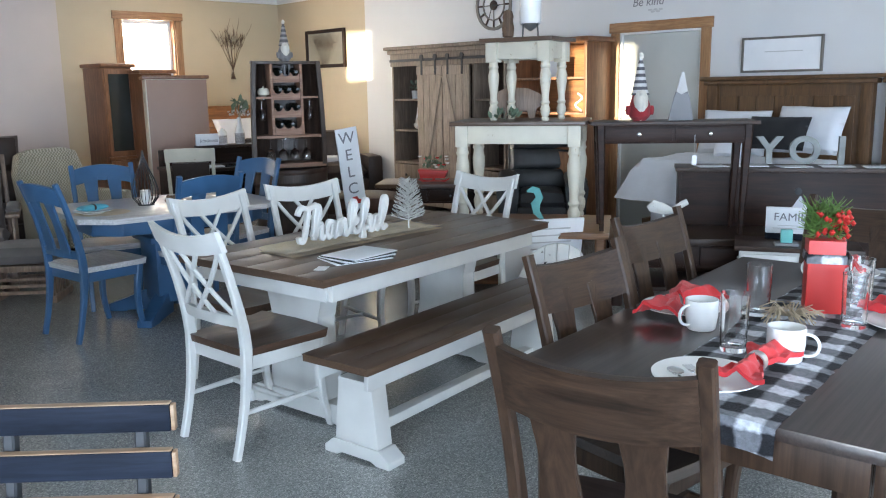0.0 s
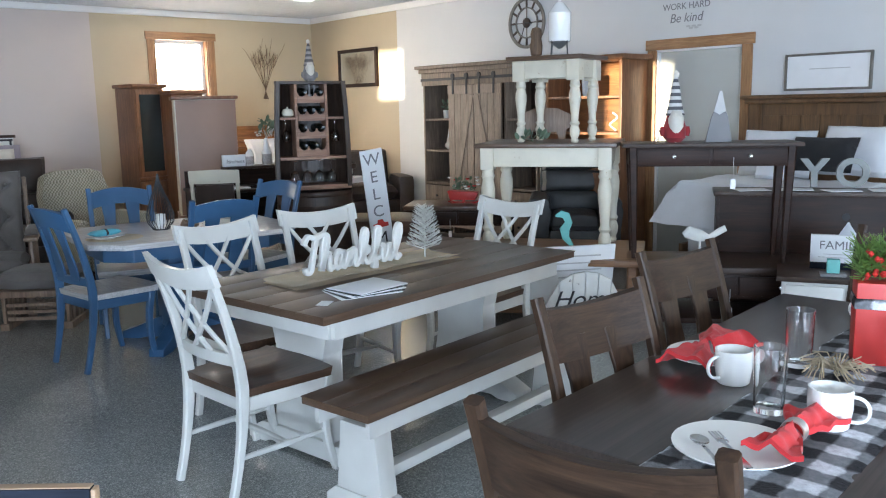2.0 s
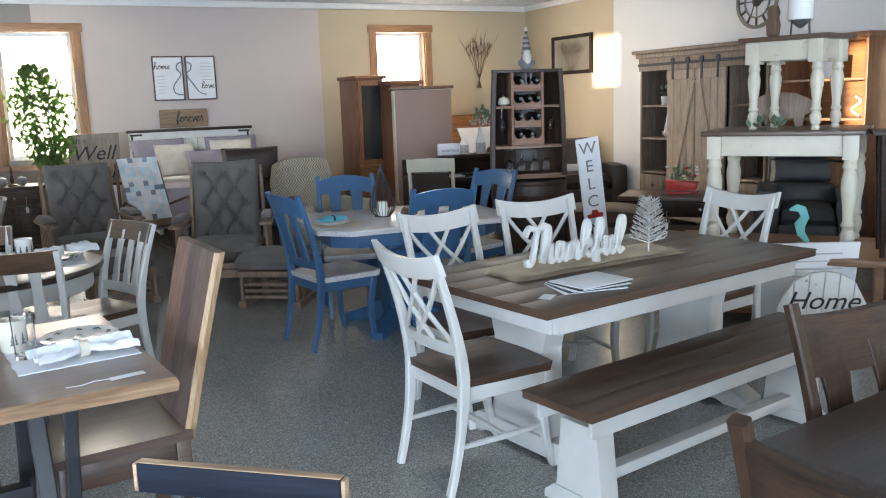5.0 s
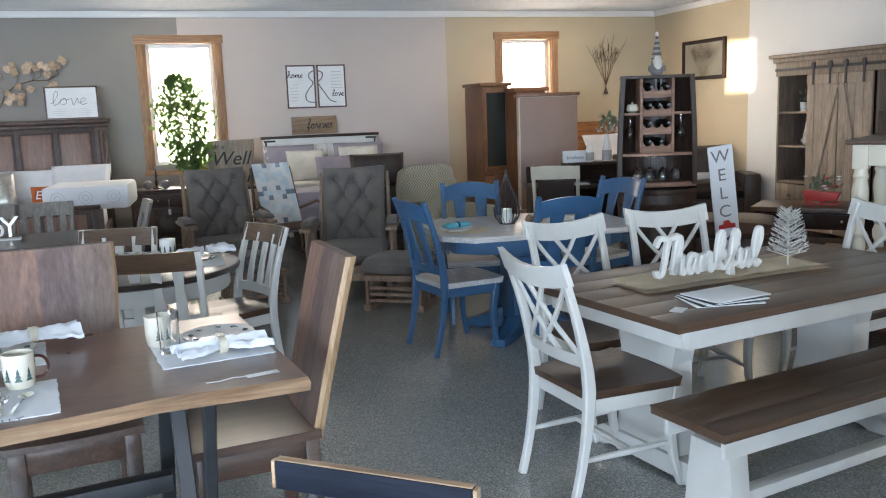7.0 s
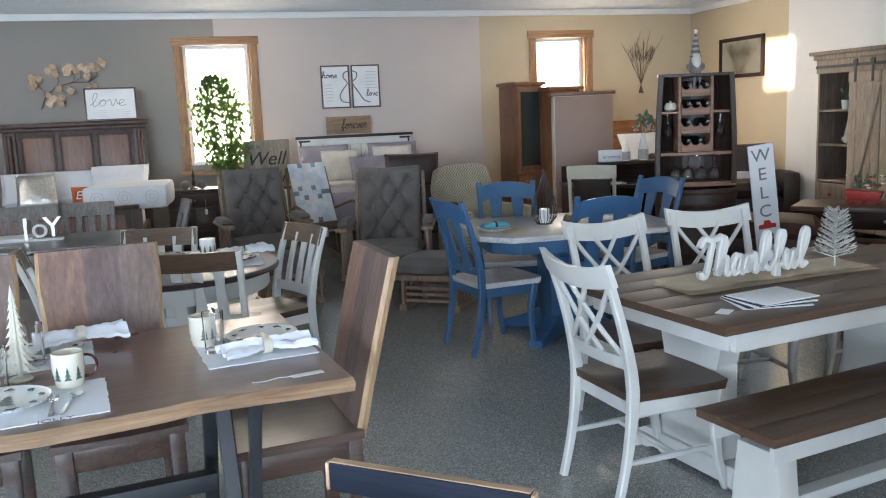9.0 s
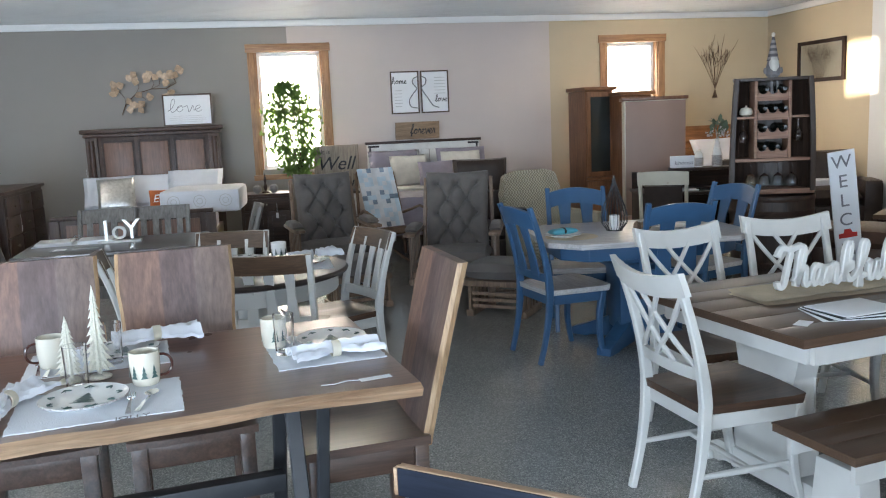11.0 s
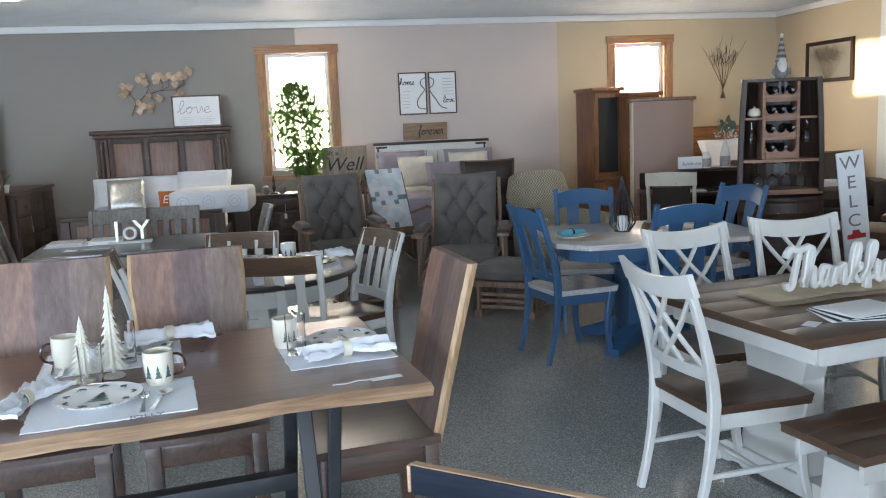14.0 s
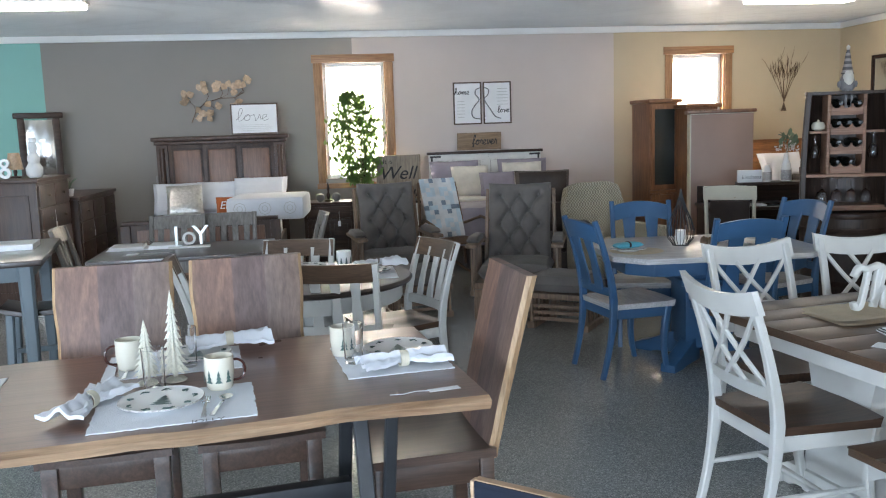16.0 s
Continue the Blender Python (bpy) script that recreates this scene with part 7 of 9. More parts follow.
ck = thing("wall_clock", east(6.87, 2.45), "large round brown metal clock with Roman numerals", "clock")
R0 = 0.285
RX = Matrix.Rotation(radians(90), 4, "X")
part("rim", B().lathe([(R0, 0), (R0, 0.02), (R0 - 0.035, 0.02), (R0 - 0.035, 0), (R0, 0)], 48, RX, close=False), M["graywood"], ck)
part("inner_ring", B().lathe([(0.175, 0), (0.175, 0.015), (0.16, 0.015), (0.16, 0), (0.175, 0)], 40, RX, close=False), M["graywood"], ck)
part("hub", B().lathe([(0.055, 0), (0.055, 0.02), (0.02, 0.026)], 20, RX), M["char"], ck)
for k in range(12):
    a = 2 * math.pi * k / 12
    part("numeral", B().box(-0.011, 0.011, -0.016, -0.004, 0.172, 0.252, 0.001, Matrix.Rotation(a, 4, "Y")), M["char"], ck)
    if k % 3 == 0:
        part("spoke", B().box(-0.006, 0.006, -0.012, -0.004, 0.05, 0.162, 0.001, Matrix.Rotation(a, 4, "Y")), M["graywood"], ck)
part("hour_hand", B().box(-0.008, 0.008, -0.032, -0.027, 0, 0.10, 0.001, Matrix.Rotation(radians(95), 4, "Y")), M["ink"], ck)
part("minute_hand", B().box(-0.006, 0.006, -0.036, -0.033, 0, 0.15, 0.001, Matrix.Rotation(radians(200), 4, "Y")), M["ink"], ck)
wd = thing("wall_lettering", east(4.77, 2.19), "black wall decal that reads WORK HARD Be kind", "wall decal")
lettering(wd, "WORK HARD", 0.085, on_front(0, 0.24, -0.002), M["gray_ink"], 0.001)
lettering(wd, "Be kind", 0.12, on_front(0, 0.13, -0.002), M["gray_ink"], 0.001, 0.2)
for k in range(5):
    part("leaf_mark", B().lathe([(0.018, 0), (0.018, 0.001)], 8, Matrix.Translation((0.03 + k * 0.03, -0.002, 0.05 - 0.018 * (k % 2))) @ RX @ Matrix.Diagonal((1.5, 0.6, 1, 1))), M["pale_ink"], wd)
tx = framed("framed_sign", east(3.37, 1.605), 0.74, 0.31, M["graywood"], M["paper"], "long white framed sign with faint script", "sign", 0.02)
text_bars(tx, 0.02, 0.18, 0.45, 1, M["pale_ink"], 0.06, 0.008, seed=8)

# ---- figures and ornaments (plain shapes) ----


def gnome(m, hat, body, label, h=0.42, seat=False):
    """One plain soft figure: rounded body, beard and tall cone hat."""
    b = B()
    k = h / 0.42
    slim = Matrix.Diagonal((0.82, 0.82, 1, 1))
    b.lathe([(0.05 * k, 0), (0.085 * k, 0.03 * k), (0.085 * k, 0.10 * k), (0.06 * k, 0.17 * k), (0.03 * k, 0.19 * k)], 16)
    n0 = len(b.bm.faces)
    b.lathe([(0.008 * k, 0.0), (0.035 * k, 0.05 * k), (0.058 * k, 0.10 * k), (0.06 * k, 0.15 * k), (0.035 * k, 0.2 * k)], 14, Matrix.Translation((0, -0.045 * k, 0)))
    b.lathe([(0.003, 0.395 * k), (0.022 * k, 0.415 * k), (0.022 * k, 0.435 * k), (0.003, 0.452 * k)], 10)
    b.lathe([(0.018 * k, 0.0), (0.02 * k, 0.02 * k), (0.002, 0.036 * k)], 8, Matrix.Translation((0, -0.092 * k, 0.165 * k)))
    n1 = len(b.bm.faces)
    b.lathe([(0.075 * k, 0.17 * k), (0.062 * k, 0.20 * k), (0.045 * k, 0.27 * k), (0.03 * k, 0.35 * k), (0.012 * k, 0.41 * k), (0.001, 0.42 * k)], 16)
    n2 = len(b.bm.faces)
    for s in (-1, 1):
        b.lathe([(0.02 * k, -0.03 * k), (0.028 * k, 0.0), (0.02 * k, 0.03 * k)], 10, Matrix.Translation((s * 0.09 * k, -0.01, 0.07 * k)))
    if seat:
        for s in (-1, 1):
            b.sweep([(s * 0.03 * k, -0.05 * k, 0.02 * k), (s * 0.035 * k, -0.085 * k, -0.05 * k), (s * 0.035 * k, -0.09 * k, -0.14 * k)], (0.03 * k, 0.03 * k), rings=8)
            b.lathe([(0.02 * k, -0.03 * k), (0.035 * k, -0.01 * k), (0.03 * k, 0.02 * k)], 10, Matrix.Translation((s * 0.04 * k, -0.10 * k, -0.16 * k)))
    b.bm.transform(slim)
    b.bm.faces.ensure_lookup_table()
    for f_ in b.bm.faces[n0:n1]:
        f_.material_index = 1
    for f_ in b.bm.faces[n1:n2]:
        f_.material_index = 2
    ob = new("gnome_figure", b.data("gnome_figure", [body, M["fur"], hat]))
    ob.matrix_world = m
    return tagged(ob, label, "figurine")


def stripes(name, c1, c2, scale, rough=0.9, axis=2):
    m, nt, b = nodes_of(name, rough)
    v = coords(nt)
    w = nt.nodes.new("ShaderNodeTexWave")
    w.bands_direction = "XYZ"[axis]
    w.inputs["Scale"].default_value = scale
    w.inputs["Distortion"].default_value = 0.4
    nt.links.new(v.outputs[0], w.inputs["Vector"])
    r = ramp_of(nt, w.outputs[0], [(0.45, c1), (0.55, c2)])
    nt.links.new(r.outputs[0], b.inputs["Base Color"])
    return m


M["red_felt"] = cloth("dark_red_felt", (0.26, 0.02, 0.025))
M["hat_gray"] = stripes("gray_knit_stripes", (0.12, 0.11, 0.11), (0.34, 0.31, 0.29), 7)
M["hat_bw"] = stripes("black_white_stripes", (0.10, 0.10, 0.11), (0.62, 0.61, 0.6), 7)
M["gray_fig"] = cloth("gray_plush", (0.2, 0.19, 0.19))
gnome(BAR @ Matrix.Translation((0.02, 0.09, 1.77)), M["hat_gray"], M["gray_fig"], "gray plush figure sitting on the barrel rack", 0.34, True)
gnome(pose(3.30, 3.28, 1.265, 0, 0, -45), M["hat_bw"], M["red_felt"], "dark red plush figure with a tall striped hat on the console", 0.44)
gnome(pose(5.32, 7.93, 1.005, 0, 0, -60), M["linen"], M["fur"], "pale plush figure with a white hat on a shelf", 0.30)
mt2 = thing("mountain_ornament", pose(3.47, 3.06, 1.265, 0, 0, U), "gray painted wooden mountain ornament with a white peak", "ornament")
part("mountain", B().prism([(-0.085, 0), (0.085, 0), (0.055, 0.16), (0.04, 0.20), (0.0, 0.175), (-0.035, 0.20), (-0.05, 0.16)], 0.03, 0.003, UP), M["gray_ink"], mt2)
part("peak", B().prism([(-0.036, 0.201), (0.0, 0.177), (0.041, 0.201), (0.012, 0.33), (-0.004, 0.33)], 0.028, 0.002, UP), M["pale_ink"], mt2, "pale painted peak")

sl = thing("silo_lantern", pose(2.97, 4.01, 1.86, 0, 0, U), "white metal silo lantern on thin legs", "lantern")
part("drum", B().lathe([(0.075, 0.1), (0.078, 0.105), (0.078, 0.29), (0.08, 0.292), (0.03, 0.36), (0.012, 0.37), (0.012, 0.40)], 22), M["porcelain"], sl)
part("cone_base", B().lathe([(0.01, 0.05), (0.074, 0.099)], 22), M["galv"], sl)
for a in range(4):
    x, y = 0.07 * math.cos(a * math.pi / 2 + 0.8), 0.07 * math.sin(a * math.pi / 2 + 0.8)
    part("leg", B().sweep([(x * 1.15, y * 1.15, 0), (x, y, 0.12)], (0.01, 0.01)), M["black_steel"], sl)
part("handle", B().lathe([(0.012, 0.40), (0.02, 0.42), (0.004, 0.45)], 12), M["black_steel"], sl)
solid("owl_ornament", B().lathe([(0.02, 0), (0.04, 0.02), (0.045, 0.08), (0.035, 0.13), (0.042, 0.16), (0.03, 0.20), (0.005, 0.21)], 14), M["bark"], pose(2.916, 4.18, 1.86), "small carved brown bird ornament", "ornament")


def leaf_spray(parent, n, spread, h, material, seed, size=0.05, stem_m=None):
    """Leaves on short stems rising from the parent's origin."""
    rnd = random.Random(seed)
    for k in range(n):
        a, e = rnd.uniform(0, 2 * math.pi), rnd.uniform(0.25, 1.0)
        p = Vector((spread * math.cos(a) * (1.15 - e * 0.6) * rnd.uniform(0.3, 1), spread * math.sin(a) * (1.15 - e * 0.6) * rnd.uniform(0.3, 1), h * e))
        lf = [(0, 0), (size * 0.3, size * 0.4), (size * 0.26, size * 0.8), (0, size * 1.15), (-size * 0.26, size * 0.8), (-size * 0.3, size * 0.4)]
        b = B().prism(lf, 0.0012, 0, Matrix.Translation(p) @ Euler((rnd.uniform(0.2, 1.9), rnd.uniform(-0.6, 0.6), a)).to_matrix().to_4x4())
        part("leaf", b, material, parent)
    for k in range(max(3, n // 8)):
        a = rnd.uniform(0, 6.28)
        part("stem", B().sweep([(0, 0, 0), (spread * 0.25 * math.cos(a), spread * 0.25 * math.sin(a), h * 0.5), (spread * 0.5 * math.cos(a), spread * 0.5 * math.sin(a), h * 0.85)], (0.004, 0.004), rings=5), stem_m or material, parent)


es = thing("eucalyptus_sprig", pose(2.80, 4.10, 1.272, 0, 0, 0), "dark green eucalyptus sprig lying on the table", "foliage")
leaf_spray(es, 22, 0.16, 0.05, M["sage"], 3, 0.055)
pig = thing("pig_cutout", pose(3.18, 4.34, 1.27, 0, 0, U), "brown wooden pig cutout", "ornament")
part("body", B().prism([(-0.2, 0.09), (-0.17, 0.0), (-0.12, 0.0), (-0.11, 0.06), (0.09, 0.06), (0.1, 0.0), (0.15, 0.0), (0.16, 0.08), (0.22, 0.10), (0.24, 0.15), (0.18, 0.19), (0.1, 0.23), (-0.06, 0.24), (-0.16, 0.2)], 0.02, 0.003, UP), M["glider"], pig)

# potted ficus in front of the window
fp = thing("potted_ficus", pose(-1.24, 11.05, 0.70), "artificial ficus tree with dense green leaves", "plant")
part("pot", B().lathe([(0.07, 0), (0.10, 0.16), (0.105, 0.17), (0.09, 0.17), (0.085, 0.15)], 20), M["leather"], fp)
for k in range(4):
    a = k * 1.7
    part("trunk", B().sweep([(0.02 * math.cos(a), 0.02 * math.sin(a), 0.14), (-0.05 + 0.05 * math.cos(a), 0.03 * math.sin(a), 0.6), (-0.1 + 0.12 * math.cos(a), 0.1 * math.sin(a), 1.1)], [(0.022, 0.022), (0.016, 0.016), (0.008, 0.008)], rings=6), M["bark"], fp)
rnd = random.Random(11)
bulk = B()
for k in range(2100):
    z = rnd.uniform(0.2, 1.36)
    q = (z - 0.2) / 1.13
    r = (0.07 + 0.23 * math.sin(math.pi * min(1, 0.08 + q * 0.86)) ** 0.9) * math.sqrt(rnd.random())
    a = rnd.uniform(0, 6.283)
    r *= rnd.choice((0.6, 1.0, 1.0, 1.35))
    s = rnd.uniform(0.042, 0.07)
    lf = [(0, 0), (s * 0.28, s * 0.4), (s * 0.22, s * 0.8), (0, s * 1.2), (-s * 0.22, s * 0.8), (-s * 0.28, s * 0.4)]
    lm = Matrix.Translation((-0.06 - 0.09 * q + r * math.cos(a), r * 0.8 * math.sin(a), z)) @ Euler((rnd.uniform(0.6, 2.8), rnd.uniform(-0.7, 0.7), a)).to_matrix().to_4x4()
    if k < 280:
        part("leaf", B().prism(lf, 0.001, 0, lm), M["leaf"], fp)
    else:
        bulk.prism(lf, 0.001, 0, lm)
tagged(part("foliage", bulk, M["leaf"], fp, "dense small green leaves"), kind="stuff")
fin = thing("finial_ornament", pose(-1.72, 10.8, 0.735), "dark cast ornament with a pointed finial", "ornament")
part("stem", B().lathe([(0.05, 0), (0.05, 0.015), (0.015, 0.03), (0.025, 0.08), (0.01, 0.12), (0.02, 0.16), (0.002, 0.24)], 14), M["char"], fin)
for s in (-1, 1):
    solid("stone_ball", B().lathe([(0.02, 0), (0.05, 0.03), (0.055, 0.06), (0.045, 0.09), (0.01, 0.11)], 14), M["gray_ink"], pose(-1.72 + s * 0.1, 10.76, 0.735), "gray round ornament on the nightstand", "ornament")

# dresser ornaments and mirror
mf = thing("dresser_mirror", pose(-5.22, 11.2, 1.0, 0, 0, 18), "dark carved dresser mirror with a crown", "mirror")
part("glass", B().box(-0.16, 0.16, -0.012, 0, 0.1, 0.86, 0.001), M["mirror"], mf, "mirror glass")
for s in (-1, 1):
    part("frame_side", B().box(s * 0.20 - 0.04, s * 0.20 + 0.04, -0.04, 0.01, -1.0, 0.88, 0.006), M["char"], mf)
part("crown", B().box(-0.28, 0.28, -0.08, 0.02, 0.88, 0.95, 0.016), M["char"], mf)
sn = B().lathe([(0.05, 0), (0.075, 0.03), (0.078, 0.09), (0.05, 0.14), (0.058, 0.17), (0.055, 0.20), (0.03, 0.24), (0.043, 0.27), (0.04, 0.31), (0.02, 0.335)], 18)
sn.lathe([(0.055, 0.325), (0.055, 0.332), (0.035, 0.335), (0.035, 0.375), (0.001, 0.376)], 16)
solid("snowman_ornament", sn, M["porcelain"], pose(-4.47, 8.62, 1.25), "white snowman ornament on the chest of drawers", "ornament")
tl = thing("table_lamp", pose(-4.66, 8.66, 1.25), "small table lamp with a hammered gold shade", "lamp")
part("base", B().lathe([(0.05, 0), (0.05, 0.012), (0.012, 0.02), (0.02, 0.06), (0.01, 0.1)], 14), M["char"], tl)
part("shade", B().lathe([(0.075, 0.08), (0.05, 0.24), (0.048, 0.24), (0.073, 0.08)], 20, close=False), M["gold"], tl, "hammered gold shade")
ow = B()
for zc, r in ((0.055, 0.052), (0.145, 0.042)):
    ow.lathe([(r, -0.02), (r, 0.02), (r * 0.45, 0.02), (r * 0.45, -0.02), (r, -0.02)], 20, Matrix.Translation((0, 0, zc)) @ RX, close=False)
solid("ring_ornament", ow, M["porcelain"], pose(-4.68, 8.47, 1.25), "white double-ring ornament on the chest", "ornament")
sp = thing("potted_plant", pose(-4.47, 9.62, 1.0), "small green plant in a white pot", "plant")
part("pot", B().lathe([(0.04, 0), (0.055, 0.08), (0.05, 0.08), (0.048, 0.07)], 16), M["porcelain"], sp)
rnd = random.Random(2)
for k in range(16):
    a = rnd.uniform(0, 6.28)
    part("blade", B().sweep([(0, 0, 0.07), (0.03 * math.cos(a), 0.03 * math.sin(a), 0.14), (0.09 * math.cos(a), 0.09 * math.sin(a), 0.19)], [(0.012, 0.002), (0.01, 0.002), (0.002, 0.001)]), M["sage"], sp)
bo = B().prism([(-0.05, 0), (0.13, 0), (0.15, 0.03), (0.12, 0.06), (0.03, 0.09), (0.035, 0.25), (0.05, 0.32), (-0.07, 0.32), (-0.055, 0.2), (-0.07, 0.05)], 0.09, 0.015, UP)
solid("boot_ornament", bo, M["porcelain"], pose(-4.27, 8.05, 0, 0, 0, 165), "white cowboy boot ornament standing on the floor", "ornament")

# barn cabinet and hutch shelves
gl_ = thing("globe_ornament", pose(5.3, 7.82, 1.385), "small blue globe on a stand", "ornament")
part("ball", B().lathe([(0.005, 0.04), (0.05, 0.07), (0.06, 0.11), (0.045, 0.155), (0.003, 0.17)], 16), M["aqua"], gl_)
part("stand", B().lathe([(0.04, 0), (0.04, 0.008), (0.006, 0.015), (0.006, 0.045)], 12), M["brass"], gl_)
su = thing("potted_succulent", pose(5.3, 7.95, 1.385 + 0.38), "small succulent in a white pot", "plant")
su.matrix_world = pose(5.3, 7.97, 1.385)
part("pot", B().lathe([(0.035, 0), (0.045, 0.1), (0.04, 0.1), (0.038, 0.09)], 14), M["porcelain"], su)
b4 = thing("leaf_group", pose(5.3, 7.97, 1.47), "spiky green succulent leaves", "foliage")
leaf_spray(b4, 16, 0.07, 0.1, M["sage"], 6, 0.05)
hv = thing("scroll_ornament", pose(5.35, 5.42, 1.245, 0, 0, -90), "white scroll ornament on a hutch shelf", "ornament")
part("scroll", B().sweep([(0.045 * math.sin(q * 0.5 + 2.2), 0, 0.01 + 0.012 * q) for q in range(16)], (0.02, 0.02), rings=8, side=(0, 1, 0)), M["porcelain"], hv)
framed("photo_frame", pose(5.4, 5.75, 1.605, 8, 0, -90), 0.2, 0.22, M["porcelain"], M["paper"], "small white framed card on a hutch shelf", "picture frame")

# ---- east side small things ----
for ch, x, y in (("Y", 4.29, 2.80), ("O", 4.44, 2.60), ("J", 4.56, 2.38)):
    lt = thing("letter_ornament", pose(x, y, 0.91, 0, 0, -56), "galvanized metal letter standing on the desk, seen from behind", "ornament", "galvanized letters on the desk")
    lettering(lt, ch, 0.27, Matrix.Translation((0, 0, 0.10)) @ Matrix.Rotation(radians(90), 4, "X"), M["zinc"], 0.02, flip=True).data.offset = 0.008
for k in range(5):
    pp = random.Random(k).uniform
    solid("paper_sheet", B().box(-0.11, 0.11, -0.08, 0.08, 0, 0.004), M["paper"], pose(3.92 + 0.16 * k, 3.06 - 0.24 * k, 0.911 + 0.0045 * (k % 2), 0, 0, -50 + pp(-12, 12)), "loose white sheet of paper on the desk", "paper", "papers on the desk")
fm = thing("family_sign", pose(3.58, 2.26, 0.50, 8, 0, -66), "white and navy wooden sign with the word FAMILY", "sign")
part("board", B().box(-0.17, 0.17, -0.02, 0, 0.045, 0.22, 0.003), M["paper"], fm)
part("base_band", B().box(-0.17, 0.17, -0.021, 0, 0.0, 0.044, 0.003), M["navy_wood"], fm, "navy lower band")
lettering(fm, "FAMILY", 0.075, on_front(0, 0.155, -0.0215), M["gray_ink"], 0.001)
text_bars(fm, 0, 0.10, 0.26, 2, M["pale_ink"], 0.02, 0.004, -0.021)
hb = thing("house_ornament", pose(3.36, 2.2, 0.50, 0, 0, -60), "small aqua wooden house block on a gray base", "ornament")
part("base", B().box(-0.07, 0.07, -0.045, 0.045, 0, 0.018, 0.004), M["gray_ink"], hb)
part("house", B().box(-0.035, 0.035, -0.025, 0.025, 0.0185, 0.10, 0.004), M["aqua"], hb)
sh = thing("seahorse_ornament", pose(2.90, 3.88, 0.50, 0, 0, U), "aqua wooden seahorse on a block", "ornament")
part("body", B().sweep([(0.03, 0, 0.0), (0.04, 0, 0.05), (0.0, 0, 0.10), (-0.01, 0, 0.16), (0.02, 0, 0.21), (0.0, 0, 0.26), (-0.03, 0, 0.27), (-0.075, 0, 0.255)], [(0.02, 0.02), (0.02, 0.03), (0.02, 0.05), (0.022, 0.07), (0.022, 0.055), (0.022, 0.055), (0.02, 0.05), (0.012, 0.014)], side=(0, 1, 0)), M["aqua"], sh)
part("block", B().box(-0.05, 0.06, -0.03, 0.03, -0.0, 0.012, 0.003), M["aqua"], sh)
bs = thing("message_board", pose(2.72, 3.72, 0.0, 12, 0, -30), "white wooden board with gray script leaning on the table", "sign")
part("board", B().box(-0.30, 0.30, -0.018, 0, 0, 0.62, 0.003), M["paper"], bs)
text_bars(bs, 0.05, 0.55, 0.36, 9, M["pale_ink"], 0.05, 0.01, -0.0195, 12)
rs = thing("home_sign", pose(2.57, 3.45, 0.0, 12, 0, -36), "round white plank sign with the word Home", "sign")
for k in range(6):
    x0 = -0.25 + k * 0.0833
    hh = [math.sqrt(max(0.0, 0.25 ** 2 - xx ** 2)) for xx in (x0 + 0.002, x0 + 0.0813)]
    part("plank", B().prism([(x0 + 0.002, 0.25 - hh[0]), (x0 + 0.0813, 0.25 - hh[1]), (x0 + 0.0813, 0.25 + hh[1]), (x0 + 0.002, 0.25 + hh[0])], 0.018, 0.002, UP), M["cream_worn"], rs)
lettering(rs, "Home", 0.16, on_front(0, 0.31, -0.02), M["ink"], 0.001, 0.3)
fi = thing("bird_ornament", pose(3.17, 2.98, 0.48, 0, 0, U), "white washed wooden bird on a stand", "ornament")
part("body", B().sweep([(-0.1, 0, 0.20), (-0.07, 0, 0.22), (0.0, 0, 0.20), (0.06, 0, 0.19), (0.13, 0, 0.235), (0.16, 0, 0.25)], [(0.03, 0.04), (0.05, 0.085), (0.05, 0.08), (0.03, 0.04), (0.02, 0.045), (0.02, 0.04)], side=(0, 1, 0), rings=10), M["cream_worn"], fi)
part("stand", B().lathe([(0.05, 0), (0.05, 0.015), (0.008, 0.02), (0.008, 0.18)], 12), M["cream_worn"], fi)
rp = thing("flower_planter", pose(4.44, 6.70, 0.5, 0, 0, U), "red sleigh planter with white and red flowers and greenery", "planter")
part("planter", B().prism([(-0.14, 0.04), (0.13, 0.04), (0.16, 0.12), (-0.17, 0.14)], 0.14, 0.01, Matrix.Translation((0, 0.07, 0)) @ UP), M["red"], rp)
for s in (-0.05, 0.05):
    part("runner", B().sweep([(-0.16, s, 0.03), (-0.12, s, 0.008), (0.13, s, 0.008), (0.17, s, 0.03)], (0.012, 0.012)), M["red"], rp)
    part("runner_post", B().box(-0.01, 0.01, s - 0.005, s + 0.005, 0.012, 0.041), M["red"], rp)
rnd = random.Random(5)
for k in range(14):
    part("flower", B().lathe([(0.005, 0), (0.024, 0.012), (0.02, 0.02), (0.004, 0.016)], 9, Matrix.Translation((rnd.uniform(-0.16, 0.16), rnd.uniform(-0.06, 0.06), rnd.uniform(0.15, 0.27)))), M["porcelain"] if k % 3 else M["red"], rp)
gr = thing("planter_greenery", pose(4.44, 6.70, 0.60, 0, 0, U), "green sprigs in the red planter", "foliage")
leaf_spray(gr, 40, 0.17, 0.15, M["sage"], 9, 0.05)
# clutter on the sofa
rnd = random.Random(8)
for k in range(9):
    mtl = (M["paper"], M["leather"], M["linen"], M["burlap"])[k % 4]
    solid("boxed_clutter", B().box(-0.14, 0.14, -0.1, 0.1, 0, 0.07, 0.01), mtl, pose(4.62 + rnd.uniform(-0.3, 0.3), 9.45 + rnd.uniform(-0.25, 0.25), 0.50 + 0.05 * k, rnd.uniform(-14, 14), rnd.uniform(-14, 14), rnd.uniform(0, 180)), "piled box or folded paper on the sofa", "box", "clutter on the sofa")

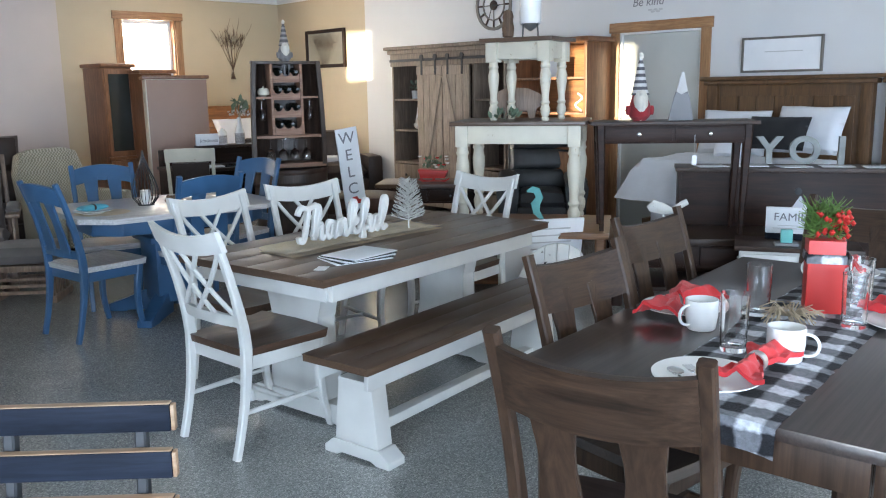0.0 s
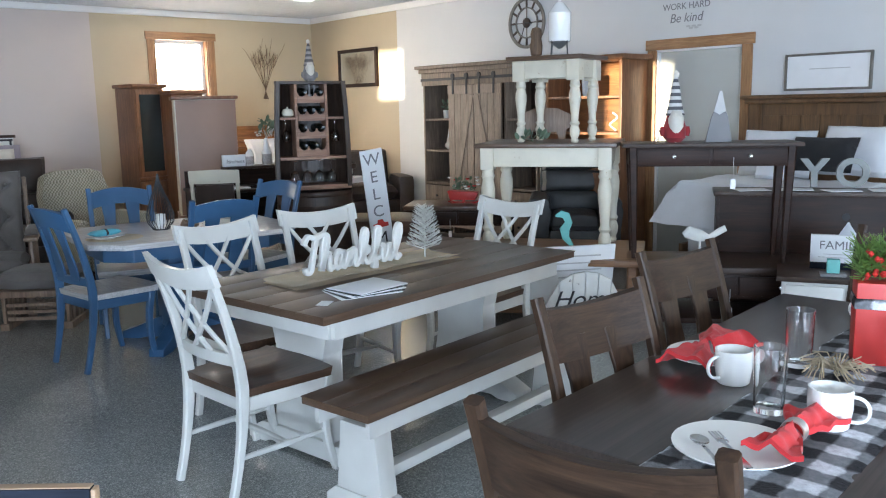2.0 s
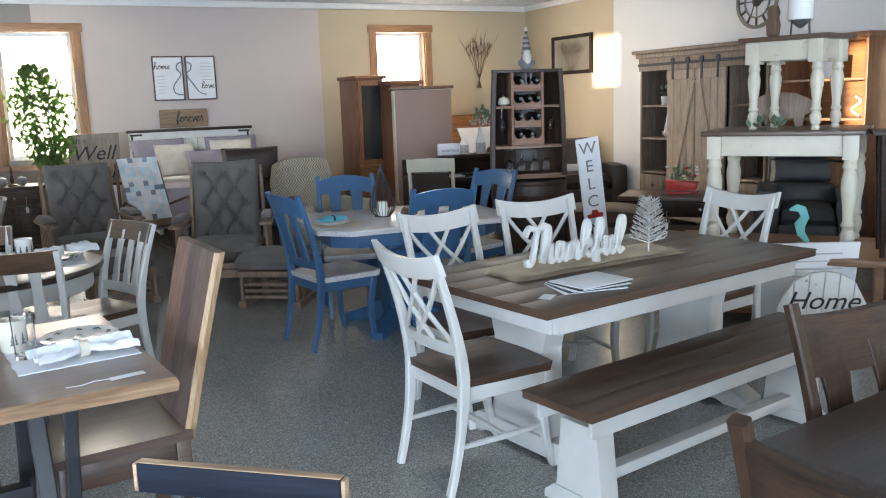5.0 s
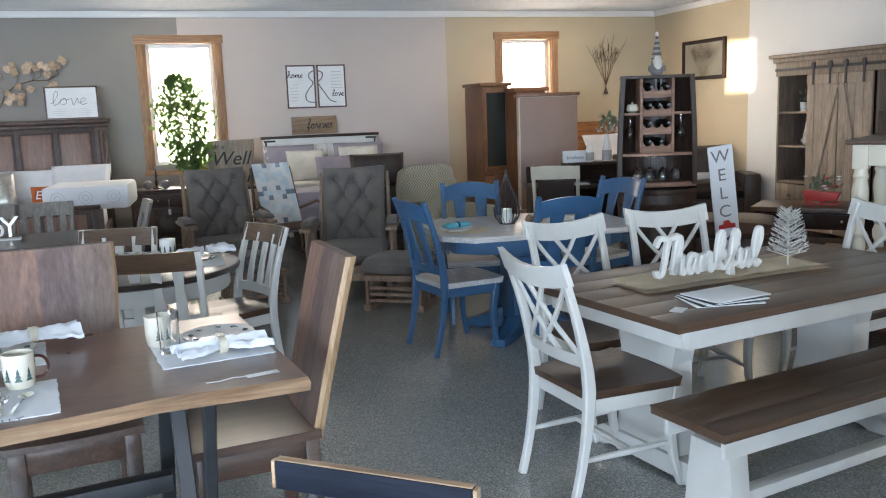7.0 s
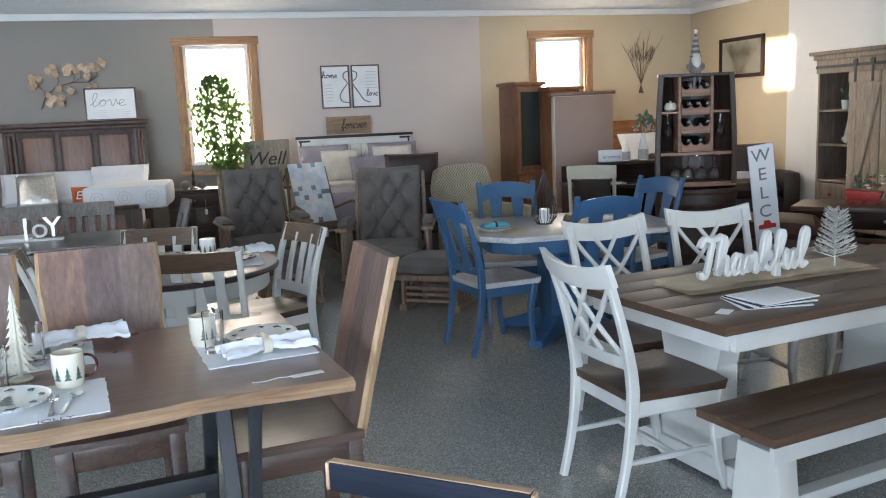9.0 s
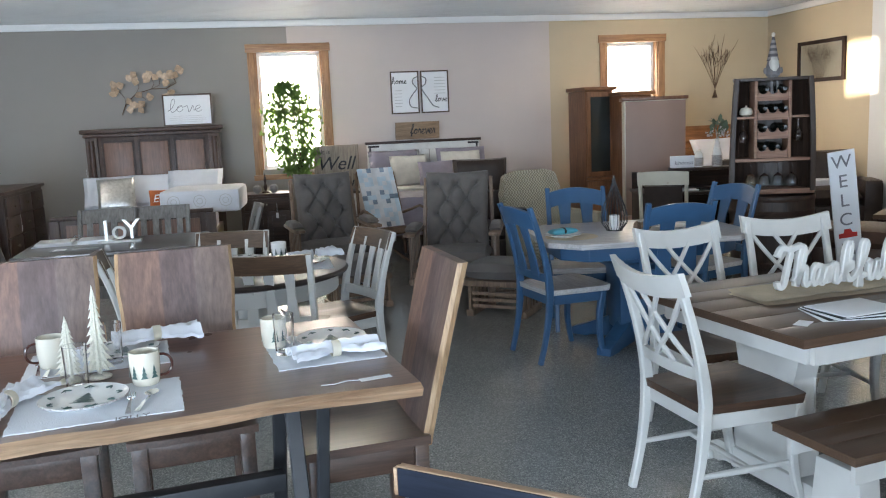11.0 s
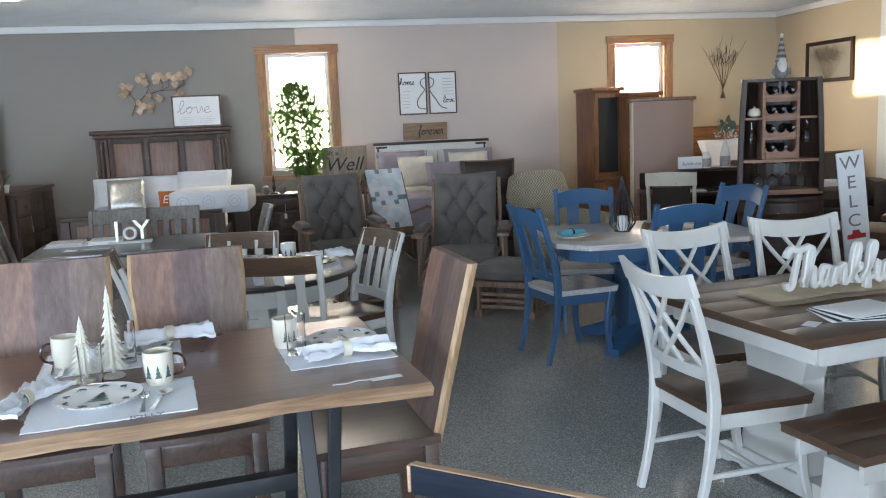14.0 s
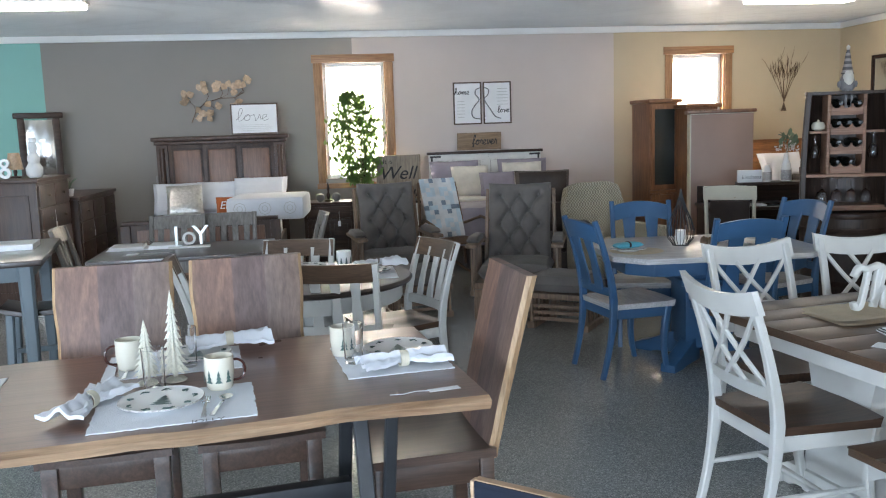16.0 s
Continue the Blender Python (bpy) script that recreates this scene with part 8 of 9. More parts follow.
# welcome board
wc = thing("welcome_sign", pose(2.89, 6.0, 0, 7, -8.5, -18), "tall white WELCOME porch board with a red truck", "sign")
part("board", B().box(-0.1, 0.1, -0.018, 0, 0, 1.20, 0.003), M["paper"], wc)
for k, ch in enumerate("WELC"):
    lettering(wc, ch, 0.145, on_front(-0.005, 1.11 - k * 0.155, -0.0195), M["gray_ink"], 0.001)
tr = part("truck_picture", B().prism([(-0.07, 0), (0.07, 0), (0.07, 0.035), (0.035, 0.04), (0.02, 0.07), (-0.025, 0.07), (-0.03, 0.04), (-0.07, 0.035)], 0.002, 0, Matrix.Translation((0, -0.0185, 0.50)) @ UP), M["red"], wc, "red pickup truck picture")
for k, ch in enumerate("ME"):
    lettering(wc, ch, 0.145, on_front(-0.005, 0.40 - k * 0.155, -0.0195), M["ink"], 0.001)

# ---- white table ----
TZ = 0.761


def wtm(u, v, rz=0.0, z=TZ):
    x, y = on_wt(u, v)
    return pose(x, y, z, 0, 0, WT + rz)


b = B()
n, k = 30, 8
vs, fs = [], []
for i in range(n + 1):
    for j in range(k + 1):
        x = -0.52 + 1.04 * i / n
        y = (j / k - 0.5) * (0.26 + 0.03 * noise.noise(Vector((x * 4, 3, 0)))) + 0.02 * noise.noise(Vector((x * 3, 1, 0)))
        z = 0.006 + 0.018 * abs(noise.noise(Vector((x * 6, y * 14, 2)))) + (0.012 if j in (0, k) else 0)
        vs.append((x, y, z))
for i in range(n):
    for j in range(k):
        a = i * (k + 1) + j
        fs.append((a, a + k + 1, a + k + 2, a + 1))
n0 = len(vs)
vs += [(x, y, 0.0005) for x, y, z in vs]
fs += [tuple(n0 + q for q in reversed(fc)) for fc in fs[:]]
b._add(vs, fs)
solid("table_runner", b, M["burlap"], wtm(0.78, 0.55, -4), "crumpled burlap runner on the white table", "table runner")
th = thing("thankful_sign", wtm(0.66, 0.52, -6, TZ + 0.005), "thick white cut-out script word Thankful", "sign")
script(th, "Thankful", 0.162, 0, 0.037, 0, 0.024, M["white"], 1.0, 0.028, 0.1, "cutout_letter")
st_ = thing("silver_tree", wtm(1.14, 0.50, 0, TZ + 0.01), "small silver glitter wire tree", "ornament")
part("trunk", B().sweep([(0, 0, 0), (0, 0, 0.27)], (0.008, 0.008), rings=6), M["silver"], st_)
rnd = random.Random(3)
for k in range(60):
    z = 0.04 + 0.20 * (k / 60)
    a = k * 2.4
    r = 0.085 * (1 - (z - 0.04) / 0.26) + 0.012
    e = Vector((r * math.cos(a), r * math.sin(a), z + 0.03))
    q = part("twig", B().sweep([(0, 0, z), e], [(0.006, 0.006), (0.004, 0.004)], rings=5, side=(0.3, 0.2, 1)), M["silver"], st_)
    for s in (0.45, 0.75):
        p = Vector((0, 0, z)).lerp(e, s)
        for w in (-1, 1):
            part("needle", B().sweep([p, p + Vector((0.03 * math.cos(a + w * 0.9), 0.03 * math.sin(a + w * 0.9), 0.018))], [(0.005, 0.005), (0.003, 0.003)], rings=4, side=(0.3, 0.2, 1)), M["silver"], q)
for k in range(5):
    solid("magazine", B().box(-0.14, 0.14, -0.105, 0.105, 0, 0.004, 0.001), M["paper"] if k % 2 == 0 else M["dark_glass"], wtm(0.40 + 0.008 * k, 0.20, -20 + 5 * k, TZ + 0.0008 + 0.0046 * k), "glossy magazine in a loose pile on the table", "magazine", "magazines on the white table")
solid("price_card", B().box(-0.04, 0.04, -0.025, 0.025, 0, 0.0015), M["paper"], wtm(0.16, 0.17, 30, TZ + 0.0005), "white price card lying on the table", "card")

# ---- tableware ----


def plate(x, y, z, r, label, rim=None, pine=False, group="plates"):
    t = thing("dinner_plate", pose(x, y, z), label, "plate", group)
    part("dish", B().lathe([(r * 0.55, 0), (r * 0.6, 0.006), (r, 0.017), (r, 0.02), (r * 0.62, 0.0095), (0.001, 0.008)], 40), M["porcelain"], t)
    if rim:
        part("rim_line", B().lathe([(r + 0.0005, 0.0165), (r + 0.001, 0.0185), (r - 0.001, 0.021)], 40, close=False), rim, t, "dark painted rim")
    if pine:
        rnd = random.Random(int(abs(x) * 100))
        for k in range(9):
            a = k * 0.7 + 0.2
            rr = r * 0.84
            for q in range(5):
                a2 = rnd.uniform(-1.2, 1.2) + a
                p = Vector((rr * math.cos(a), rr * math.sin(a), 0.0178))
                e = p + Vector((0.02 * math.cos(a2 + 3.1), 0.02 * math.sin(a2 + 3.1), -0.001))
                part("sprig_print", B().sweep([p, e], [(0.0045, 0.001), (0.002, 0.001)], side=(0, 0, 1)), M["sage_dark"], t)
        for q in range(5):
            w = 0.035 - 0.006 * q
            part("tree_print", B().prism([(-w, -0.03 + q * 0.017), (w, -0.03 + q * 0.017), (0, -0.008 + q * 0.017)], 0.0006, 0, Matrix.Translation((0, 0, 0.0094))), M["sage_dark"], t)
    return t


M["cream_glaze"] = paint("cream_glaze", (0.70, 0.66, 0.55), 0.14, 0.04, 8, 60, 0.01)


def mug(x, y, z, rz, label, h=0.095, r=0.042, handle=None, art=False, group="mugs"):
    t = thing("mug", pose(x, y, z, 0, 0, rz), label, "mug", group)
    part("cup", B().lathe([(r * 0.8, 0), (r * 0.88, 0.004), (r, h * 0.5), (r, h), (r - 0.004, h), (r - 0.005, h * 0.5), (r * 0.75, 0.008), (0.001, 0.007)], 28), M["cream_glaze"] if handle else M["porcelain"], t)
    part("handle", B().sweep([(r - 0.004 + 0.038 * math.sin(math.pi * q / 12) ** 0.7, 0, h * (0.52 + 0.32 * math.cos(math.pi * q / 12))) for q in range(13)], (0.011, 0.009), rings=8, side=(0, 1, 0)), handle or M["porcelain"], t, "" if not handle else "brown glazed handle")
    if art:
        for a in range(5):
            aa = radians(150 + a * 38)
            for q in range(3):
                w = 0.011 - 0.003 * q
                mm = Matrix.Rotation(aa, 4, "Z") @ Matrix.Translation((r + 0.0012, 0, h * 0.25 + q * 0.012)) @ SW
                part("tree_print", B().prism([(-w, 0), (w, 0), (0, 0.017)], 0.0006, 0, mm), M["sage_dark"], t)
    return t


def tumbler(x, y, z, r=0.035, h=0.14, group="tumblers"):
    b = B().lathe([(0.001, 0), (r * 0.9, 0), (r, h), (r - 0.0032, h), (r * 0.9 - 0.004, 0.014), (0.001, 0.011)], 28, close=False)
    return solid("tumbler", b, M["glass"], pose(x, y, z), "clear glass tumbler on the set table", "glass", group)


def fork(parent_m, spoon=False):
    t = thing("spoon" if spoon else "fork", parent_m, "polished steel " + ("spoon" if spoon else "fork") + " lying flat on the table", "cutlery", "cutlery on the tables")
    part("handle", B().sweep([(0, -0.10, 0.002), (0, -0.03, 0.006), (0, 0.03, 0.004)], [(0.016, 0.003), (0.009, 0.003), (0.008, 0.003)]), M["chrome"], t)
    if spoon:
        part("bowl", B().lathe([(0.001, -0.006), (0.014, -0.003), (0.02, 0.002), (0.013, -0.001), (0.001, -0.004)], 16, Matrix.Translation((0, 0.055, 0.007)) @ Matrix.Diagonal((1, 1.5, 1, 1)), close=False), M["chrome"], t)
    else:
        part("neck", B().box(-0.012, 0.012, 0.03, 0.05, 0.0025, 0.0055, 0.001), M["chrome"], t)
        for k in range(4):
            part("tine", B().box(-0.012 + k * 0.007, -0.009 + k * 0.007, 0.05, 0.09, 0.003, 0.006), M["chrome"], t)


M["sage_dark"] = paint("dark_green_print", (0.06, 0.11, 0.1), 0.3, 0.3)
M["mat"] = cloth("white_woven_placemat", (0.70, 0.73, 0.77), weave=220, vary=0.05, bump=0.8)
M["mug_brown"] = paint("brown_glaze", (0.06, 0.02, 0.016), 0.15)


def napkin(m, material, label, ring=True, seed=0, size=1.0):
    """A napkin drawn through a ring: two fanned halves of soft folds."""
    t = thing("napkin", m, label, "napkin")
    for s in (-1, 1):
        nu, nv = 14, 12
        vs, fs = [], []
        for i in range(nu + 1):
            for j in range(nv + 1):
                q, v = i / nu, j / nv - 0.5
                w = (0.035 + (0.13 if s > 0 else 0.11) * q ** 0.8) * size
                x = s * (0.012 + 0.14 * q) * size
                y = v * w + 0.012 * noise.noise(Vector((q * 3, v * 3, seed)))
                z = 0.012 + (0.03 * (1 - abs(2 * v)) + 0.009 * math.sin(v * 13 + seed) * (0.4 + q) + 0.012 * noise.noise(Vector((q * 5, v * 6, seed + 3)))) * size * (1 - 0.25 * q)
                vs.append((x, y, max(0.002, z + 0.012)))
        for i in range(nu):
            for j in range(nv):
                a = i * (nv + 1) + j
                fs.append((a, a + nv + 1, a + nv + 2, a + 1))
        n_ = len(vs)
        vs += [(x, y, max(0.0005, z - 0.012)) for x, y, z in vs]
        fs += [tuple(n_ + q for q in reversed(fc)) for fc in fs[: nu * nv]]
        rg = [i * (nv + 1) for i in range(nu + 1)] + [nu * (nv + 1) + j for j in range(1, nv + 1)] + [i * (nv + 1) + nv for i in range(nu - 1, -1, -1)] + [j for j in range(nv - 1, 0, -1)]
        for a, c in zip(rg, rg[1:] + rg[:1]):
            fs.append((a, c, n_ + c, n_ + a))
        b = B()
        b._add(vs, fs)
        part("fold", b, material, t)
    if ring:
        part("ring", B().lathe([(0.024, -0.014), (0.027, -0.014), (0.027, 0.014), (0.024, 0.014), (0.024, -0.014)], 20, Matrix.Translation((0, 0, 0.026)) @ Matrix.Rotation(radians(90), 4, "Y"), close=False), M["cream"] if material is M["linen"] else M["silver"], t, "napkin ring")


def placemat(x, y, z, w, d, rz):
    n = 40
    rnd = random.Random(int(x * 50))
    pts = []
    for k in range(n):
        pts.append((-w / 2 + w * k / n, -d / 2 + rnd.uniform(-0.003, 0.003)))
    for k in range(n // 2):
        pts.append((w / 2 + rnd.uniform(-0.003, 0.003), -d / 2 + d * k / (n // 2)))
    for k in range(n):
        pts.append((w / 2 - w * k / n, d / 2 + rnd.uniform(-0.003, 0.003)))
    for k in range(n // 2):
        pts.append((-w / 2 + rnd.uniform(-0.003, 0.003), d / 2 - d * k / (n // 2)))
    return solid("placemat", B().prism(pts, 0.003), M["mat"], pose(x, y, z, 0, 0, rz), "white woven placemat with frayed edges", "placemat", "placemats")


# slab table settings
SZ = 0.769
for x, y, w, d, rz in ((-2.165, 2.63, 0.46, 0.34, 8), (-2.26, 3.15, 0.46, 0.32, 8), (-1.50, 3.02, 0.36, 0.42, 8), (-2.95, 2.85, 0.36, 0.42, 8)):
    pm_ = placemat(x, y, SZ, w, d, rz)
lettering(thing("placemat_word", pose(-2.05, 2.475, SZ + 0.0036, 0, 0, 8), "embroidered word Jolly on the placemat", "embroidery"), "JOLLY", 0.035, Matrix.Identity(4), M["gray_ink"], 0.0004)
PZ = SZ + 0.0035
plate(-2.21, 2.655, PZ, 0.125, "white plate with a green pine sprig pattern", M["lace"], True)
plate(-2.19, 3.20, PZ, 0.125, "white plate with a green pine sprig pattern", M["lace"], True)
plate(-1.46, 3.10, PZ, 0.125, "white plate with a green pine sprig pattern", M["lace"], True)
plate(-2.97, 2.85, PZ, 0.125, "white plate with a green pine sprig pattern", M["lace"], True)
mug(-2.055, 2.79, PZ, 10, "cream mug with pine trees and a brown handle", 0.105, 0.046, M["mug_brown"], True)
mug(-2.40, 3.10, PZ, 200, "cream mug with pine trees and a brown handle", 0.105, 0.046, M["mug_brown"], True)
mug(-1.66, 3.10, PZ, 120, "cream mug with pine trees and a brown handle", 0.105, 0.046, M["mug_brown"], True)
tumbler(-2.255, 2.79, PZ, 0.036)
tumbler(-2.20, 3.08, PZ, 0.034)
tumbler(-1.625, 2.985, PZ, 0.036)
tumbler(-2.80, 2.72, PZ, 0.036)
napkin(pose(-2.42, 2.665, PZ, 0, 0, 75), M["linen"], "white napkin in a ring beside the plate", True, 1)
napkin(pose(-2.08, 3.27, PZ + 0.021, 0, 0, 15), M["linen"], "white napkin in a ring on the plate", True, 4)
napkin(pose(-1.46, 2.90, PZ, 0, 0, 14), M["linen"], "white napkin in a ring beside the plate", True, 7)
for x, y, rz, sp_ in ((-2.075, 2.60, 5, False), (-2.03, 2.61, -8, True), (-2.44, 3.08, 12, False), (-2.40, 3.06, 4, True), (-1.63, 3.20, 20, False)):
    fork(pose(x, y, PZ, 0, 0, rz), sp_)


def glitter_tree(x, y, h):
    t = thing("glitter_tree", pose(x, y, SZ), "white glitter Christmas tree ornament on a round base", "ornament", "white glitter trees")
    part("base", B().lathe([(0.035, 0), (0.037, 0.004), (0.03, 0.01), (0.008, 0.014), (0.007, 0.04)], 20), M["glitter"], t)
    tiers = 9
    for k in range(tiers):
        z = 0.035 + (h - 0.05) * k / tiers
        r = 0.042 * (1 - k / tiers) + 0.006
        vs, fs = [(0, 0, z + h * 0.16)], []
        m_ = 18
        for i in range(m_):
            a = 2 * math.pi * i / m_
            rr = r * (1 if i % 2 == 0 else 0.66)
            vs.append((rr * math.cos(a), rr * math.sin(a), z - (0.006 if i % 2 == 0 else 0)))
        vs.append((0, 0, z + 0.006))
        for i in range(m_):
            j = (i + 1) % m_
            fs += [(0, 1 + i, 1 + j), (m_ + 1, 1 + j, 1 + i)]
        b = B()
        b._add(vs, fs)
        part("tier", b, M["glitter"], t)


M["glitter"] = paint("cream_glitter", (0.74, 0.71, 0.6), 0.35, 0.15, 200, 500, 1.0)
glitter_tree(-2.215, 2.92, 0.30)
glitter_tree(-2.30, 2.90, 0.215)
tg = thing("price_tag", pose(-1.36, 2.615, SZ, 0, 0, 12), "white price tag with a string lying on the table", "tag")
part("card", B().box(-0.05, 0.05, -0.015, 0.015, 0.0005, 0.0015), M["paper"], tg)
part("string", B().sweep([(-0.05, 0, 0.002), (-0.09, 0.006, 0.004), (-0.13, 0.0, 0.002), (-0.17, 0.006, 0.003)], (0.0025, 0.0025), rings=5, side=(0, 0, 1)), M["linen"], tg)

# Christmas table settings
DZ = 0.7655


def check_material():
    m, nt, b = nodes_of("buffalo_check_plush", 0.95)
    v = coords(nt)
    n = noise_of(nt, v, 26, 4)
    mx = nt.nodes.new("ShaderNodeVectorMath")
    mx.operation = "MULTIPLY_ADD"
    mx.inputs[1].default_value = (0.03, 0.03, 0)
    nt.links.new(n.outputs[1], mx.inputs[0])
    nt.links.new(v.outputs[0], mx.inputs[2])
    sx = nt.nodes.new("ShaderNodeSeparateXYZ")
    nt.links.new(mx.outputs[0], sx.inputs[0])
    run = nt.nodes.new("ShaderNodeMath")
    run.operation = "ADD"
    nt.links.new(sx.outputs[0], run.inputs[0])
    nt.links.new(sx.outputs[2], run.inputs[1])
    along = (run.outputs[0], sx.outputs[1])
    bands = []
    for k in (0, 1):
        pp = nt.nodes.new("ShaderNodeMath")
        pp.operation = "PINGPONG"
        pp.inputs[1].default_value = 0.056
        nt.links.new(along[k], pp.inputs[0])
        st = nt.nodes.new("ShaderNodeMapRange")
        st.inputs[1].default_value, st.inputs[2].default_value = 0.024, 0.032
        nt.links.new(pp.outputs[0], st.inputs[0])
        bands.append(st)
    ad = nt.nodes.new("ShaderNodeMath")
    ad.operation = "ADD"
    nt.links.new(bands[0].outputs[0], ad.inputs[0])
    nt.links.new(bands[1].outputs[0], ad.inputs[1])
    hf = nt.nodes.new("ShaderNodeMath")
    hf.operation = "MULTIPLY"
    hf.inputs[1].default_value = 0.5
    nt.links.new(ad.outputs[0], hf.inputs[0])
    r = ramp_of(nt, hf.outputs[0], [(0.0, (0.6, 0.62, 0.66)), (0.5, (0.17, 0.175, 0.19)), (1.0, (0.012, 0.012, 0.015))])
    n3 = noise_of(nt, v, 60, 4)
    r3 = ramp_of(nt, n3.outputs[0], [(0.3, (0.7, 0.7, 0.7)), (0.7, (1.1, 1.1, 1.1))])
    nt.links.new(mixed(nt, r.outputs[0], r3.outputs[0], 1.0, "MULTIPLY"), b.inputs["Base Color"])
    n2 = noise_of(nt, v, 130, 3)
    bump_of(nt, b, n2.outputs[0], 0.6, 0.008)
    return m


M["check"] = check_material()
b = B()
nu, nv = 110, 18
vs, fs = [], []
for i in range(nu + 1):
    for j in range(nv + 1):
        x = -0.07 + 1.9 * i / nu
        y = (j / nv - 0.5) * 0.37
        z = 0.010 + 0.006 * noise.noise(Vector((x * 16, y * 16, 1))) - 0.009 * (abs(2 * j / nv - 1) ** 6)
        if x < 0.0:
            z -= -x * 1.0
            x = 0.0 + x * 0.10 - 0.028
        vs.append((x, y, z))
for i in range(nu):
    for j in range(nv):
        a = i * (nv + 1) + j
        fs.append((a, a + nv + 1, a + nv + 2, a + 1))
b._add(vs, fs)
solid("table_runner", b, M["check"], pose(-0.09, 0.80, DZ, 0, 0, 8), "fuzzy black and white buffalo check table runner", "table runner")
plate(0.06, 0.87, DZ + 0.012, 0.135, "large white dinner plate on the set table")
plate(0.655, 1.30, DZ + 0.0005, 0.135, "large white dinner plate on the set table")
plate(1.50, 1.12, DZ + 0.012, 0.135, "large white dinner plate on the set table")
plate(0.95, 0.68, DZ + 0.0005, 0.135, "large white dinner plate on the set table")
napkin(pose(0.16, 0.79, DZ + 0.03, 0, 0, 8), M["red_cloth"], "red napkin gathered in a silver ring on a plate", True, 2, 0.9)
napkin(pose(0.62, 1.30, DZ + 0.02, 0, 0, 10), M["red_cloth"], "red napkin folded on a plate", False, 5, 1.15)
napkin(pose(1.50, 1.12, DZ + 0.032, 0, 0, 30), M["red_cloth"], "red napkin gathered on a plate", True, 8, 1.0)
napkin(pose(0.95, 0.68, DZ + 0.02, 0, 0, 60), M["red_cloth"], "red napkin gathered on a plate", True, 9, 1.0)
mug(0.345, 0.80, DZ + 0.014, -75, "plain white mug on the set table", 0.095, 0.05)
mug(0.50, 1.14, DZ + 0.001, 160, "plain white mug on the set table", 0.095, 0.05)
mug(1.36, 1.13, DZ + 0.001, 90, "plain white mug on the set table", 0.095, 0.05)
for x, y in ((0.735, 1.075), (0.335, 0.945), (0.80, 0.80), (1.05, 0.88)):
    tumbler(x, y, DZ + 0.013, 0.04, 0.165)
fork(pose(-0.03, 0.88, DZ + 0.031, 0, 0, -38), True)
fork(pose(0.02, 0.86, DZ + 0.031, 0, 0, -36))
rb = thing("red_planter_box", pose(0.93, 0.955, DZ + 0.012, 0, 0, 30), "tall red wooden box with checked ribbon and Christmas greenery", "planter")
part("box", B().prism([(-0.052, 0), (0.052, 0), (0.058, 0.24), (-0.058, 0.24)], 0.11, 0.003, Matrix.Translation((0, 0.055, 0)) @ UP), M["red"], rb)
part("ribbon", B().box(-0.062, 0.062, -0.06, 0.06, 0.165, 0.195, 0.002), M["check"], rb, "black and white checked ribbon")
for s in (-1, 1):
    part("bow_loop", B().lathe([(0.012, -0.01), (0.028, 0.0), (0.012, 0.01)], 12, Matrix.Translation((s * 0.025, -0.066, 0.18)) @ RX @ Matrix.Diagonal((1.3, 0.8, 1, 1))), M["check"], rb)
rnd = random.Random(6)
for k in range(40):
    part("berry", B().lathe([(0.002, -0.009), (0.009, 0), (0.002, 0.009)], 8, Matrix.Translation((rnd.uniform(-0.075, 0.02), rnd.uniform(-0.07, 0.03), rnd.uniform(0.235, 0.33)))), M["red"], rb)
for k in range(330):
    a = rnd.uniform(0, 6.28)
    p = Vector((rnd.uniform(-0.03, 0.07), rnd.uniform(-0.04, 0.05), rnd.uniform(0.24, 0.33)))
    e = p + Vector((0.04 * math.cos(a), 0.04 * math.sin(a), rnd.uniform(0.0, 0.05)))
    part("needle", B().sweep([p, e], [(0.004, 0.004), (0.0015, 0.0015)], rings=4, side=(0.3, 0.5, 1)), M["leaf"], rb)
rf = thing("raffia_star", pose(0.70, 0.95, DZ + 0.016), "dry raffia grass ornament on the runner", "ornament")
for k in range(70):
    a = rnd.uniform(0, 6.28)
    r = rnd.uniform(0.05, 0.10)
    part("straw", B().sweep([(0, 0, 0.02), (r * 0.6 * math.cos(a), r * 0.6 * math.sin(a), 0.03 + rnd.uniform(0, 0.03)), (r * math.cos(a + 0.3), r * math.sin(a + 0.3), rnd.uniform(0.002, 0.05))], (0.003, 0.003), rings=4, side=(0.3, 0.5, 1)), M["straw"], rf)

# blue table
plate(0.19, 5.27, 0.761, 0.12, "white plate with a teal napkin", group="plates")
nk = thing("napkin", pose(0.19, 5.27, 0.782, 0, 0, 15), "rolled teal napkin tied with a dark cord", "napkin")
part("roll", B().pillow(0.2, 0.07, 0.04, Matrix.Translation((0, 0, 0.015)), puff=0.4), M["teal_cloth"], nk)
part("cord", B().lathe([(0.028, -0.008), (0.03, 0), (0.028, 0.008)], 12, Matrix.Translation((0, 0, 0.016)) @ Matrix.Rotation(radians(90), 4, "Y") @ Matrix.Diagonal((0.8, 1.25, 1, 1)), close=False), M["ink"], nk)
solid("round_placemat", B().lathe([(0.17, 0), (0.172, 0.0005)], 36), M["burlap"], pose(0.24, 5.25, 0.7601), "round tan woven placemat", "placemat")
wl_ = thing("wire_lantern", pose(0.60, 5.40, 0.76), "black teardrop wire lantern with a white candle", "lantern")
part("base_ring", B().lathe([(0.055, 0), (0.055, 0.008), (0.045, 0.008), (0.045, 0), (0.055, 0)], 24, close=False), M["black_steel"], wl_)
